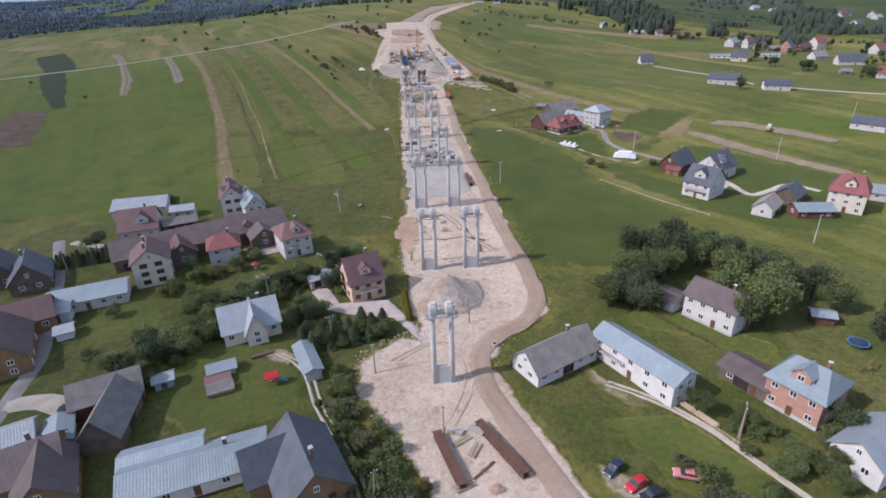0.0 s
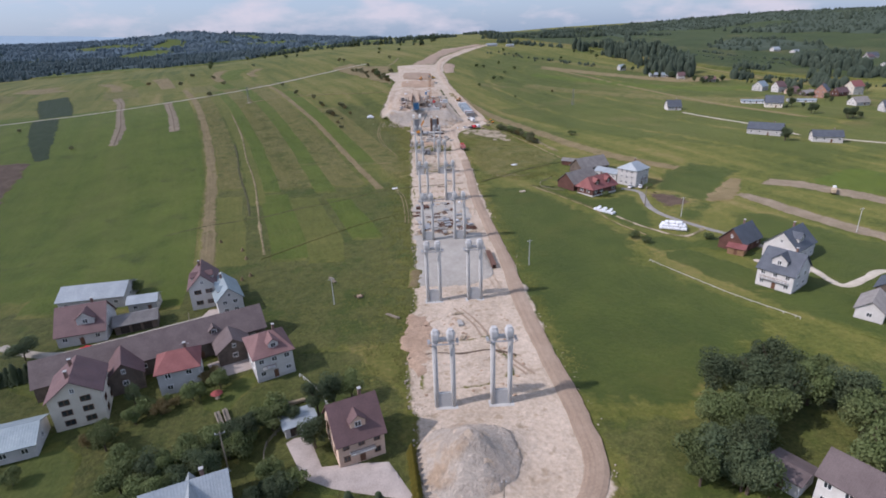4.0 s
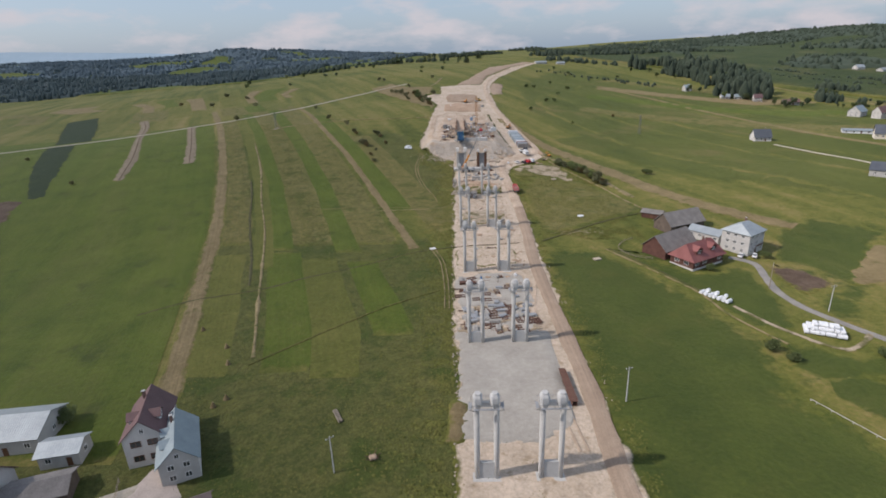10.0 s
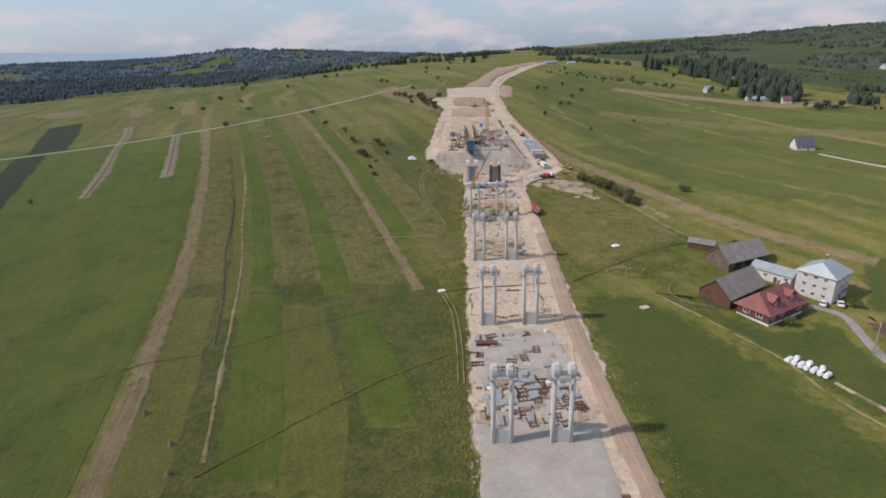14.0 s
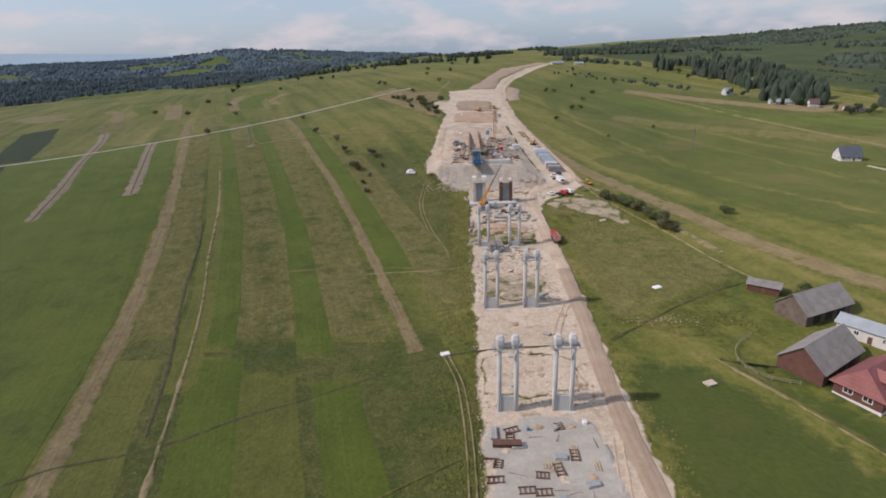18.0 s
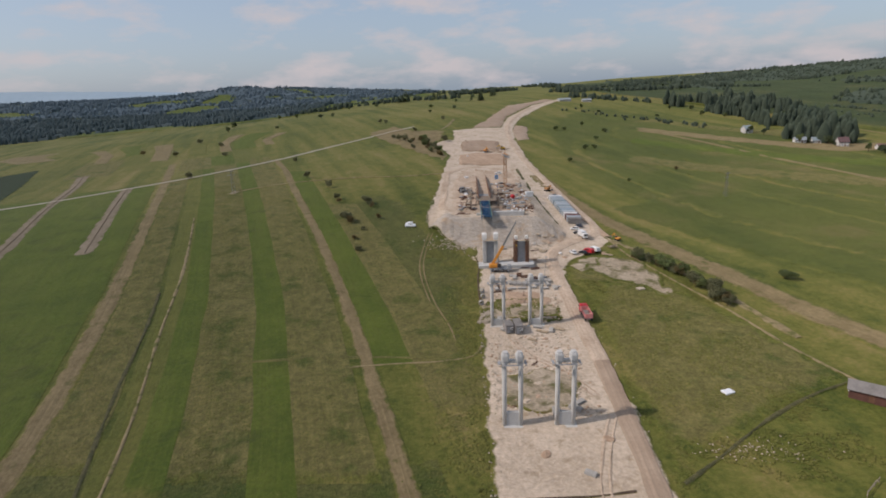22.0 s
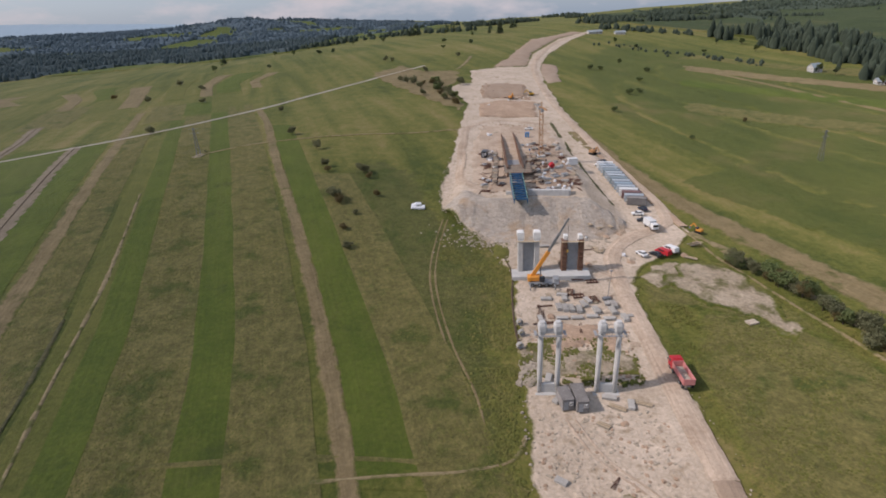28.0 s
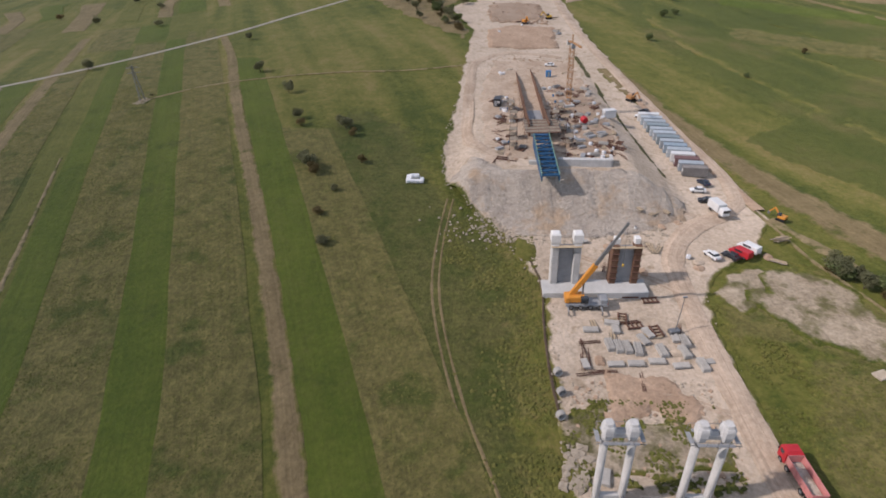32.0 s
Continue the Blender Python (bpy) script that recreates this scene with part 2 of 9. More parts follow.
W = "world"
M = {
    # land
    "meadow": mat("meadow", (0.07, 0.08, 0.02), (0.15, 0.15, 0.04), 0.25, 0.95, bump=0.45, fine=9, space=W, grass=0.93, tuft=0.16, sheen=(0.05, (0.85, 0.95, 0.3))),
    "lush": mat("lush_grass", (0.048, 0.078, 0.006), (0.088, 0.122, 0.012), 0.07, 0.95, bump=0.4, fine=14, space=W, spots=((0.034, 0.056, 0.008), 0.06, 0.6), fray=True, grass=0.22, tuft=0.13, streak=0.13, sheen=(0.05, (0.85, 0.95, 0.3))),
    "pasture": mat("rough_pasture", (0.044, 0.058, 0.012), (0.112, 0.110, 0.032), 0.25, 0.95, bump=0.7, fine=6, space=W, spots=((0.042, 0.064, 0.010), 0.07, 0.5), fray=True, grass=0.2, tuft=0.34, streak=0, sheen=(0.05, (0.85, 0.95, 0.3))),
    "dull": mat("dull_grass", (0.094, 0.088, 0.026), (0.186, 0.158, 0.056), 0.28, 0.95, bump=0.8, fine=5, space=W, spots=((0.064, 0.079, 0.016), 0.12, 0.53), fray=True, grass=0.12, tuft=0.36, streak=0.14, sheen=(0.05, (0.85, 0.95, 0.3))),
    "deep": mat("deep_green_grass", (0.034, 0.053, 0.009), (0.063, 0.084, 0.014), 0.07, 0.95, bump=0.4, fine=14, space=W, spots=((0.062, 0.074, 0.014), 0.05, 0.56), fray=True, grass=0.1, tuft=0.14, sheen=(0.05, (0.85, 0.95, 0.3))),
    "slope": mat("slope_grass", (0.044, 0.062, 0.010), (0.090, 0.104, 0.020), 0.03, 0.95, bump=0.4, fine=14, space=W, spots=((0.115, 0.100, 0.034), 0.022, 0.56), fray=True, grass=0.22, tuft=0.16, sheen=(0.05, (0.85, 0.95, 0.3))),
    # dark turf; cloud shade over the eastern hill is also in its colour
    "hill_grass": mat("cloud_dimmed_hill_grass", (0.028, 0.046, 0.014), (0.055, 0.074, 0.022), 0.02, 0.95, bump=0.4, fine=14, space=W, spots=((0.075, 0.080, 0.028), 0.012, 0.55), fray=True, tuft=0.25),
    "tussock": mat("grass_tussock", (0.088, 0.092, 0.024), (0.165, 0.150, 0.046), 0.3, 0.95, fine=6, space=W, grass=0.5, island=0.2),
    "weed": mat("rank_weeds", (0.082, 0.096, 0.020), (0.150, 0.144, 0.042), 0.4, 0.95, fine=6, space=W, grass=0.35, island=0.22),
    "mid": mat("mown_grass", (0.080, 0.092, 0.015), (0.148, 0.140, 0.034), 0.1, 0.95, bump=0.4, fine=14, space=W, fray=True, grass=0.3, tuft=0.2, streak=0.12, sheen=(0.05, (0.85, 0.95, 0.3))),
    "lawn": mat("lawn", (0.062, 0.084, 0.015), (0.108, 0.122, 0.027), 0.08, 0.95, bump=0.4, fine=10, space=W, spots=((0.13, 0.12, 0.05), 0.12, 0.62), fray=True, tuft=0.16, streak=0, sheen=(0.05, (0.85, 0.95, 0.3))),
    "straw": mat("dry_field", (0.155, 0.116, 0.056), (0.245, 0.186, 0.098), 0.12, 0.95, bump=0.5, fine=9, space=W, spots=((0.10, 0.095, 0.030), 0.16, 0.58), fray=True, tuft=0.2, streak=0.26, sheen=(0.05, (0.85, 0.95, 0.3))),
    "dark_soil": mat("dark_ploughed_soil", (0.075, 0.050, 0.035), (0.14, 0.10, 0.07), 0.2, 0.95, bump=0.7, fine=8, space=W, fray=True, tuft=0.25, streak=0.2),
    "track": mat("worn_track", (0.22, 0.165, 0.09), (0.33, 0.26, 0.155), 0.3, 0.95, bump=0.5, fine=6, space=W, spots=((0.10, 0.105, 0.03), 0.25, 0.5), fray=True, grass=0.15, tuft=0.2, streak=0.25),
    "plough": mat("ploughed_soil", (0.19, 0.150, 0.100), (0.29, 0.235, 0.165), 0.15, 0.95, bump=0.6, fine=8, space=W, fray=True, tuft=0.15, streak=0.3),
    "crop": mat("dark_crop", (0.020, 0.037, 0.015), (0.038, 0.059, 0.024), 0.12, 0.95, bump=0.8, fine=9, space=W, fray=True, tuft=0.2, streak=0.3),
    "ditch": mat("ditch_growth", (0.050, 0.054, 0.022), (0.11, 0.10, 0.045), 0.4, 0.95, bump=0.8, fine=6, space=W, fray=True, tuft=0.35, streak=0),
    "dirt": mat("site_dirt", (0.43, 0.345, 0.258), (0.60, 0.50, 0.40), 0.09, 0.95, bump=0.5, fine=16, space=W, spots=((0.36, 0.28, 0.195), 0.30, 0.56), fray=True, tuft=0.2, streak=0),
    "bare": mat("scraped_earth", (0.25, 0.20, 0.135), (0.45, 0.375, 0.285), 0.14, 0.95, bump=0.5, fine=12, space=W, spots=((0.13, 0.118, 0.052), 0.16, 0.49), fray=True, tuft=0.3, streak=0),
    "worn": mat("pale_haul_soil", (0.38, 0.285, 0.205), (0.56, 0.45, 0.35), 0.12, 0.95, bump=0.5, fine=10, space=W, tuft=0.12, streak=0.2),
    "pad": mat("crushed_stone", (0.325, 0.30, 0.262), (0.43, 0.40, 0.352), 0.15, 0.95, bump=0.3, fine=24, space=W, tuft=0.12, streak=0),
    "haul": mat("haul_road_soil", (0.29, 0.212, 0.152), (0.40, 0.308, 0.23), 0.12, 0.95, bump=0.35, fine=24, space=W, tuft=0.1, streak=0.18),
    "red_soil": mat("reddish_soil", (0.34, 0.235, 0.16), (0.48, 0.35, 0.25), 0.10, 0.95, bump=0.5, fine=20, space=W, tuft=0.25, streak=0),
    "gravel": mat("bank_gravel", (0.37, 0.315, 0.262), (0.53, 0.465, 0.39), 0.14, 0.95, bump=0.9, fine=12, space=W, spots=((0.44, 0.33, 0.23), 0.10, 0.52), tuft=0.22, streak=0),
    "lane": mat("lane_gravel", (0.36, 0.32, 0.26), (0.52, 0.47, 0.39), 0.3, 0.95, bump=0.5, fine=8, space=W),
    "paving": mat("yard_paving", (0.40, 0.34, 0.30), (0.54, 0.47, 0.42), 0.4, 0.9, bump=0.2, fine=8, space=W),
    "asphalt": mat("grey_lane", (0.20, 0.19, 0.18), (0.29, 0.275, 0.255), 0.3, 0.9, bump=0.3, fine=10, space=W),
    # buildings
    "concrete": mat("concrete", (0.44, 0.43, 0.408), (0.58, 0.566, 0.54), 0.35, 0.85, bump=0.15, fine=10, spots=((0.36, 0.348, 0.325), 0.5, 0.62)),
    "web": mat("pale_concrete", (0.42, 0.415, 0.40), (0.55, 0.545, 0.525), 0.4, 0.85, bump=0.2, fine=8),
    "precast": mat("precast_concrete", (0.31, 0.295, 0.27), (0.43, 0.41, 0.38), 0.7, 0.9, bump=0.25, fine=6, each=0.12),
    "fresh": mat("fresh_concrete", (0.66, 0.645, 0.62), (0.80, 0.785, 0.755), 0.5, 0.8, bump=0.1, fine=8),
    "head": mat("pale_formed_concrete", (0.43, 0.425, 0.415), (0.58, 0.575, 0.56), 0.9, 0.85, bump=0.25, fine=5),
    "render": mat("white_render", (0.50, 0.482, 0.452), (0.63, 0.612, 0.58), 0.5, 0.85, bump=0.1, fine=10, each=0.05),
    "cream": mat("cream_render", (0.56, 0.51, 0.42), (0.68, 0.63, 0.53), 0.5, 0.85, bump=0.1, fine=10, each=0.06),
    "grey_wall": mat("grey_block_wall", (0.42, 0.41, 0.39), (0.54, 0.525, 0.50), 0.5, 0.9, bump=0.25, fine=9),
    "peach": mat("peach_render", (0.58, 0.42, 0.31), (0.68, 0.51, 0.39), 0.5, 0.85, bump=0.1, fine=10),
    "brick": mat("red_brick", (0.36, 0.20, 0.145), (0.47, 0.28, 0.21), 0.8, 0.9, bump=0.3, fine=9),
    "timber": mat("weathered_boards", (0.10, 0.078, 0.062), (0.19, 0.15, 0.12), 0.6, 0.9, bump=0.4, fine=6, seams=(5, "X", 0.16)),
    "redwood": mat("red_brown_boards", (0.095, 0.046, 0.036), (0.155, 0.076, 0.058), 0.6, 0.9, bump=0.4, fine=6, seams=(5, "X", 0.16)),
    "honey": mat("honey_boards", (0.20, 0.12, 0.065), (0.30, 0.185, 0.105), 0.6, 0.8, bump=0.3, fine=6, seams=(5, "Z", 0.16)),
    "roof_brown": mat("brown_sheet_roof", (0.098, 0.074, 0.071), (0.152, 0.118, 0.113), 0.35, 0.6, bump=0.3, fine=9, seams=(3, "X", 0.16), each=0.12),
    "roof_dark": mat("anthracite_roof", (0.065, 0.073, 0.088), (0.110, 0.120, 0.138), 0.35, 0.55, bump=0.3, fine=9, seams=(3, "X", 0.16), each=0.12),
    "roof_red": mat("red_roof", (0.190, 0.066, 0.062), (0.27, 0.106, 0.096), 0.35, 0.6, bump=0.3, fine=9, seams=(3, "X", 0.16), each=0.1),
    "roof_maroon": mat("maroon_roof", (0.108, 0.066, 0.066), (0.160, 0.096, 0.094), 0.35, 0.6, bump=0.3, fine=9, seams=(3, "X", 0.16), each=0.1),
    "roof_pink": mat("faded_rose_roof", (0.155, 0.088, 0.084), (0.225, 0.130, 0.122), 0.35, 0.7, bump=0.3, fine=9, seams=(3, "X", 0.16)),
    "roof_pale": mat("pale_zinc_roof", (0.28, 0.312, 0.328), (0.385, 0.42, 0.436), 0.3, 0.45, 0.25, bump=0.25, fine=7, seams=(2, "X", 0.16), each=0.08),
    "roof_blue": mat("blue_grey_sheet_roof", (0.225, 0.275, 0.295), (0.305, 0.36, 0.38), 0.3, 0.5, 0.2, bump=0.25, fine=7, seams=(2, "X", 0.16), each=0.08),
    "roof_grey": mat("grey_fibre_roof", (0.175, 0.162, 0.152), (0.275, 0.257, 0.243), 0.4, 0.9, bump=0.35, fine=8, seams=(5, "X", 0.16), each=0.1, spots=((0.14, 0.13, 0.115), 0.6, 0.64)),
    "chimney": mat("chimney_brick", (0.16, 0.10, 0.08), (0.25, 0.165, 0.135), 1.5, 0.9, bump=0.3),
    "frame": mat("white_window_frame", (0.74, 0.73, 0.71), (0.82, 0.81, 0.79), 1.0, 0.5),
    "frame_brown": mat("brown_window_frame", (0.11, 0.055, 0.030), (0.17, 0.085, 0.05), 1.0, 0.6),
    "glass": mat("window_glass", (0.022, 0.027, 0.032), (0.05, 0.058, 0.066), 0.3, 0.06, spec=0.8),
    "door": mat("brown_door", (0.12, 0.06, 0.035), (0.18, 0.095, 0.06), 1.0, 0.6),
    "door_dark": mat("dark_gateway", (0.028, 0.022, 0.019), (0.055, 0.044, 0.037), 1.0, 0.8),
    # site goods and vehicles
    "steel": mat("grey_steel", (0.20, 0.205, 0.21), (0.32, 0.325, 0.33), 1.0, 0.5, 0.6, bump=0.1),
    "rust": mat("rusty_steel", (0.105, 0.056, 0.042), (0.185, 0.100, 0.074), 0.8, 0.85, 0.2, bump=0.3, fine=8),
    "blue_steel": mat("blue_painted_steel", (0.018, 0.070, 0.155), (0.035, 0.115, 0.22), 0.8, 0.5, bump=0.1),
    "green_steel": mat("green_painted_steel", (0.14, 0.27, 0.20), (0.22, 0.36, 0.28), 0.8, 0.5, bump=0.1),
    "orange": mat("orange_paint", (0.58, 0.23, 0.035), (0.68, 0.30, 0.055), 0.8, 0.45),
    "rust_orange": mat("weathered_orange_steel", (0.34, 0.17, 0.07), (0.46, 0.25, 0.11), 0.8, 0.7),
    "yellow": mat("yellow_paint", (0.60, 0.36, 0.04), (0.70, 0.45, 0.07), 0.8, 0.45),
    "red": mat("red_paint", (0.42, 0.020, 0.028), (0.55, 0.040, 0.050), 0.8, 0.4),
    "pinkred": mat("faded_red_paint", (0.52, 0.19, 0.18), (0.62, 0.27, 0.25), 0.8, 0.5),
    "white": mat("white_paint", (0.70, 0.70, 0.69), (0.80, 0.80, 0.79), 0.8, 0.45),
    "black": mat("black_paint", (0.018, 0.019, 0.022), (0.035, 0.037, 0.042), 0.8, 0.3),
    "navy": mat("dark_blue_paint", (0.022, 0.032, 0.055), (0.04, 0.055, 0.085), 0.8, 0.3),
    "tyre": mat("tyre_rubber", (0.015, 0.015, 0.016), (0.035, 0.034, 0.033), 2.0, 0.9),
    "film": mat("white_bale_film", (0.70, 0.71, 0.73), (0.82, 0.83, 0.85), 1.2, 0.5, bump=0.3, fine=5),
    "blue": mat("blue_plastic", (0.035, 0.16, 0.38), (0.06, 0.23, 0.48), 0.8, 0.5),
    "tarp": mat("blue_grey_tarp", (0.23, 0.30, 0.36), (0.34, 0.41, 0.46), 0.8, 0.6),
    "log": mat("grey_timber", (0.20, 0.165, 0.125), (0.34, 0.29, 0.225), 1.0, 0.9, bump=0.4),
    "planks": mat("pale_planks", (0.38, 0.29, 0.19), (0.52, 0.42, 0.29), 1.0, 0.9, bump=0.3),
    "form": mat("formwork_panel", (0.115, 0.058, 0.036), (0.20, 0.115, 0.075), 0.6, 0.8, bump=0.3, fine=7),
    "grey_panel": mat("grey_panel", (0.24, 0.25, 0.26), (0.34, 0.35, 0.36), 0.6, 0.7, bump=0.2, fine=7),
    "cabin": mat("grey_blue_cabin", (0.30, 0.34, 0.37), (0.42, 0.46, 0.49), 0.6, 0.6, bump=0.1, each=0.18, seams=(4, "X", 0.16)),
    "cabin_white": mat("white_cabin", (0.62, 0.62, 0.61), (0.72, 0.72, 0.71), 0.6, 0.6, bump=0.1, seams=(4, "X", 0.16)),
    "rose_tent": mat("rose_parasol", (0.20, 0.045, 0.042), (0.28, 0.07, 0.062), 0.8, 0.8),
    "stone": mat("pale_rubble", (0.34, 0.285, 0.215), (0.50, 0.43, 0.345), 0.8, 0.95, bump=0.6, fine=5, each=0.15),
    # growth
    "leaf": mat("leaf", (0.108, 0.142, 0.050), (0.195, 0.228, 0.094), 0.35, 0.8, fine=5, each=0.25, spots=((0.13, 0.13, 0.04), 0.5, 0.6), thin=0.4),
    "leaf_dark": mat("dark_leaf", (0.080, 0.110, 0.058), (0.148, 0.180, 0.090), 0.35, 0.85, fine=5, each=0.22, thin=0.4),
    "leaf_grey": mat("willow_leaf", (0.135, 0.140, 0.070), (0.215, 0.215, 0.118), 0.35, 0.8, fine=5, each=0.18, thin=0.4),
    "leaf_gold": mat("golden_thuja", (0.13, 0.115, 0.016), (0.22, 0.18, 0.03), 0.5, 0.8, fine=5, each=0.15, thin=0.35),
    "leaf_rust": mat("autumn_leaf", (0.160, 0.125, 0.055), (0.245, 0.19, 0.082), 0.4, 0.85, fine=5, each=0.2, thin=0.42),
    "bark": mat("bark", (0.065, 0.048, 0.034), (0.13, 0.10, 0.072), 1.5, 0.95, bump=0.5),
    # blue-grey base and blue sheen put distance haze into these crowns
    "forest": mat("haze_blue_spruce", (0.130, 0.182, 0.212), (0.170, 0.226, 0.256), 0.012, 0.95, fine=10, space=W, thin=0.45, sheen=(0.25, (0.65, 0.85, 1.0))),
    "wood": mat("dark_wood_crowns", (0.062, 0.088, 0.062), (0.106, 0.136, 0.094), 0.02, 0.95, fine=10, space=W, thin=0.35),
    # spruce colour lightened and blued for the haze over the valley
    "wood_hazed": mat("hazed_valley_crowns", (0.086, 0.124, 0.128), (0.122, 0.164, 0.168), 0.02, 0.95, fine=10, space=W, thin=0.35),
    # base blued for haze; a glow is added where the hills are built
    "hazed_hill": mat("haze_glow_hills", (0.17, 0.23, 0.29), (0.21, 0.27, 0.33), 0.003, 1.0, space=W),
}

# heights of the land on a coarse net, glided between
LAND_X = np.array([-1500, -700, -350, -150, 0, 150, 350, 700, 1500], float)
LAND_Y = np.array([-150, 120, 300, 400, 480, 570, 700, 900, 1250, 1800, 2800], float)
LAND_Z = np.array([
    [4, 1, 0, 0, 0, -1, -2, 0, 0],
    [5, 4, 1, 2.5, 2.2, 0.9, -1, 0.7, 0],
    [6, 5, 6, 3.7, 4.8, 2.5, 3.5, 3, 3],
    [7, 8, 15, 14.1, 8.2, 8.0, 3.5, 3, 4],
    [7, 10, 21, 23.4, 16.5, 8.8, 6, 3, 5],
    [7, 12, 23, 31, 26.8, 12.4, 7.5, 4, 6.5],
    [9, 14, 28, 38, 38, 21, 10.2, 8, 12],
    [12, 20, 40, 52, 54, 36, 25, 17.6, 30],
    [22, 26, 43, 62, 65, 66, 52, 44, 60],
    [46, 44, 56, 66, 71, 72, 71, 64, 98],
    [98, 104, 82, 70, 64, 76, 78, 80, 108]])


def glide(xs, values, x):
    """Smooth interpolation of values (along the last axis) at x, one x for each column of the result."""
    x = np.clip(np.asarray(x, float), xs[0], xs[-1])
    i = np.clip(np.searchsorted(xs, x) - 1, 0, len(xs) - 2)
    h = np.diff(xs)
    d = np.diff(values, axis=-1) / h
    m = np.zeros_like(values)
    m[..., 1:-1] = (d[..., :-1] * h[1:] + d[..., 1:] * h[:-1]) / (h[1:] + h[:-1])
    t, s = (x - xs[i]) / h[i], h[i]
    return ((2 * t**3 - 3 * t**2 + 1) * values[..., i] + (t**3 - 2 * t**2 + t) * s * m[..., i]
            + (3 * t**2 - 2 * t**3) * values[..., i + 1] + (t**3 - t**2) * s * m[..., i + 1])


def lands(x, y):
    """Heights of the land at arrays of x and y."""
    x, y = np.atleast_1d(np.asarray(x, float)), np.atleast_1d(np.asarray(y, float))
    rows = glide(LAND_X, LAND_Z, x)
    out = np.empty(len(x))
    yc = np.clip(y, LAND_Y[0], LAND_Y[-1])
    i = np.clip(np.searchsorted(LAND_Y, yc) - 1, 0, len(LAND_Y) - 2)
    h = np.diff(LAND_Y)[:, None]
    d = np.diff(rows, axis=0) / h
    m = np.zeros_like(rows)
    m[1:-1] = (d[:-1] * h[1:] + d[1:] * h[:-1]) / (h[1:] + h[:-1])
    k = np.arange(len(x))
    s = h[i, 0]
    t = (yc - LAND_Y[i]) / s
    out = ((2 * t**3 - 3 * t**2 + 1) * rows[i, k] + (t**3 - 2 * t**2 + t) * s * m[i, k]
           + (3 * t**2 - 2 * t**3) * rows[i + 1, k] + (t**3 - t**2) * s * m[i + 1, k])
    out = out + 26 * np.exp(-((x + 950) / 210) ** 2 - ((y - 2450) / 260) ** 2)
    return out + 0.25 * np.sin(x / 31 + y / 47) * np.sin(y / 38 - x / 60)


def land(x, y):
    return float(lands([x], [y])[0])

# ---------------------------------------------------------------- small builders


def part(name, bm, material, parent, label=""):
    """One mesh object under a thing or under a part."""
    me = bpy.data.meshes.new(name)
    bm.to_mesh(me)
    bm.free()
    me.materials.append(M[material])
    ob = new(name, me)
    ob.parent = parent
    if label:
        ob["label"] = label
    return ob


def again(ob, parent, m):
    """Another part on the mesh of ob, under parent, at the local pose m."""
    o = new(ob.name.split(".")[0], ob.data)
    o.parent, o.matrix_basis = parent, m
    return o


def thing(name, x, y, z, yaw, label, category, group=""):
    ob = new(name)
    ob.empty_display_size = 0.2
    ob.matrix_world = pose(x, y, z, 0, 0, yaw)
    return tagged(ob, label, category, group)


def box(bm, cx, cy, cz, sx, sy, sz, turn=None):
    """A box about a centre, optionally turned by a matrix before it is moved there."""
    m = Matrix.Translation((cx, cy, cz))
    if turn is not None:
        m = m @ turn.to_4x4()
    bmesh.ops.create_cube(bm, size=1, matrix=m @ Matrix.Diagonal((sx, sy, sz, 1)))
    return bm


def bevelled(bm, width=0.05):
    bmesh.ops.bevel(bm, geom=bm.edges[:], offset=width, segments=1, affect="EDGES", clamp_overlap=True)
    return bm


def rod(bm, a, b, r0, r1=None, sides=8):
    """A round bar from a to b."""
    a, b = Vector(a), Vector(b)
    d = b - a
    m = Matrix.Translation((a + b) / 2) @ d.to_track_quat("Z", "Y").to_matrix().to_4x4()
    bmesh.ops.create_cone(bm, cap_ends=True, segments=sides, radius1=r0, radius2=r0 if r1 is None else r1, depth=d.length, matrix=m)
    return bm


def bar(bm, a, b, w, h):
    """A square bar from a to b."""
    a, b = Vector(a), Vector(b)
    d = b - a
    m = Matrix.Translation((a + b) / 2) @ d.to_track_quat("Z", "Y").to_matrix().to_4x4() @ Matrix.Diagonal((w, h, d.length, 1))
    bmesh.ops.create_cube(bm, size=1, matrix=m)
    return bm


def solid(bm, rings, closed=True):
    """Skin between rings of points, with end caps."""
    made = [[bm.verts.new(p) for p in ring] for ring in rings]
    n = len(made[0])
    for a, b in zip(made, made[1:]):
        for i in range(n):
            bm.faces.new((a[i], a[(i + 1) % n], b[(i + 1) % n], b[i]))
    if closed:
        bm.faces.new(made[0][::-1])
        bm.faces.new(made[-1])
    return bm


def B():
    return bmesh.new()


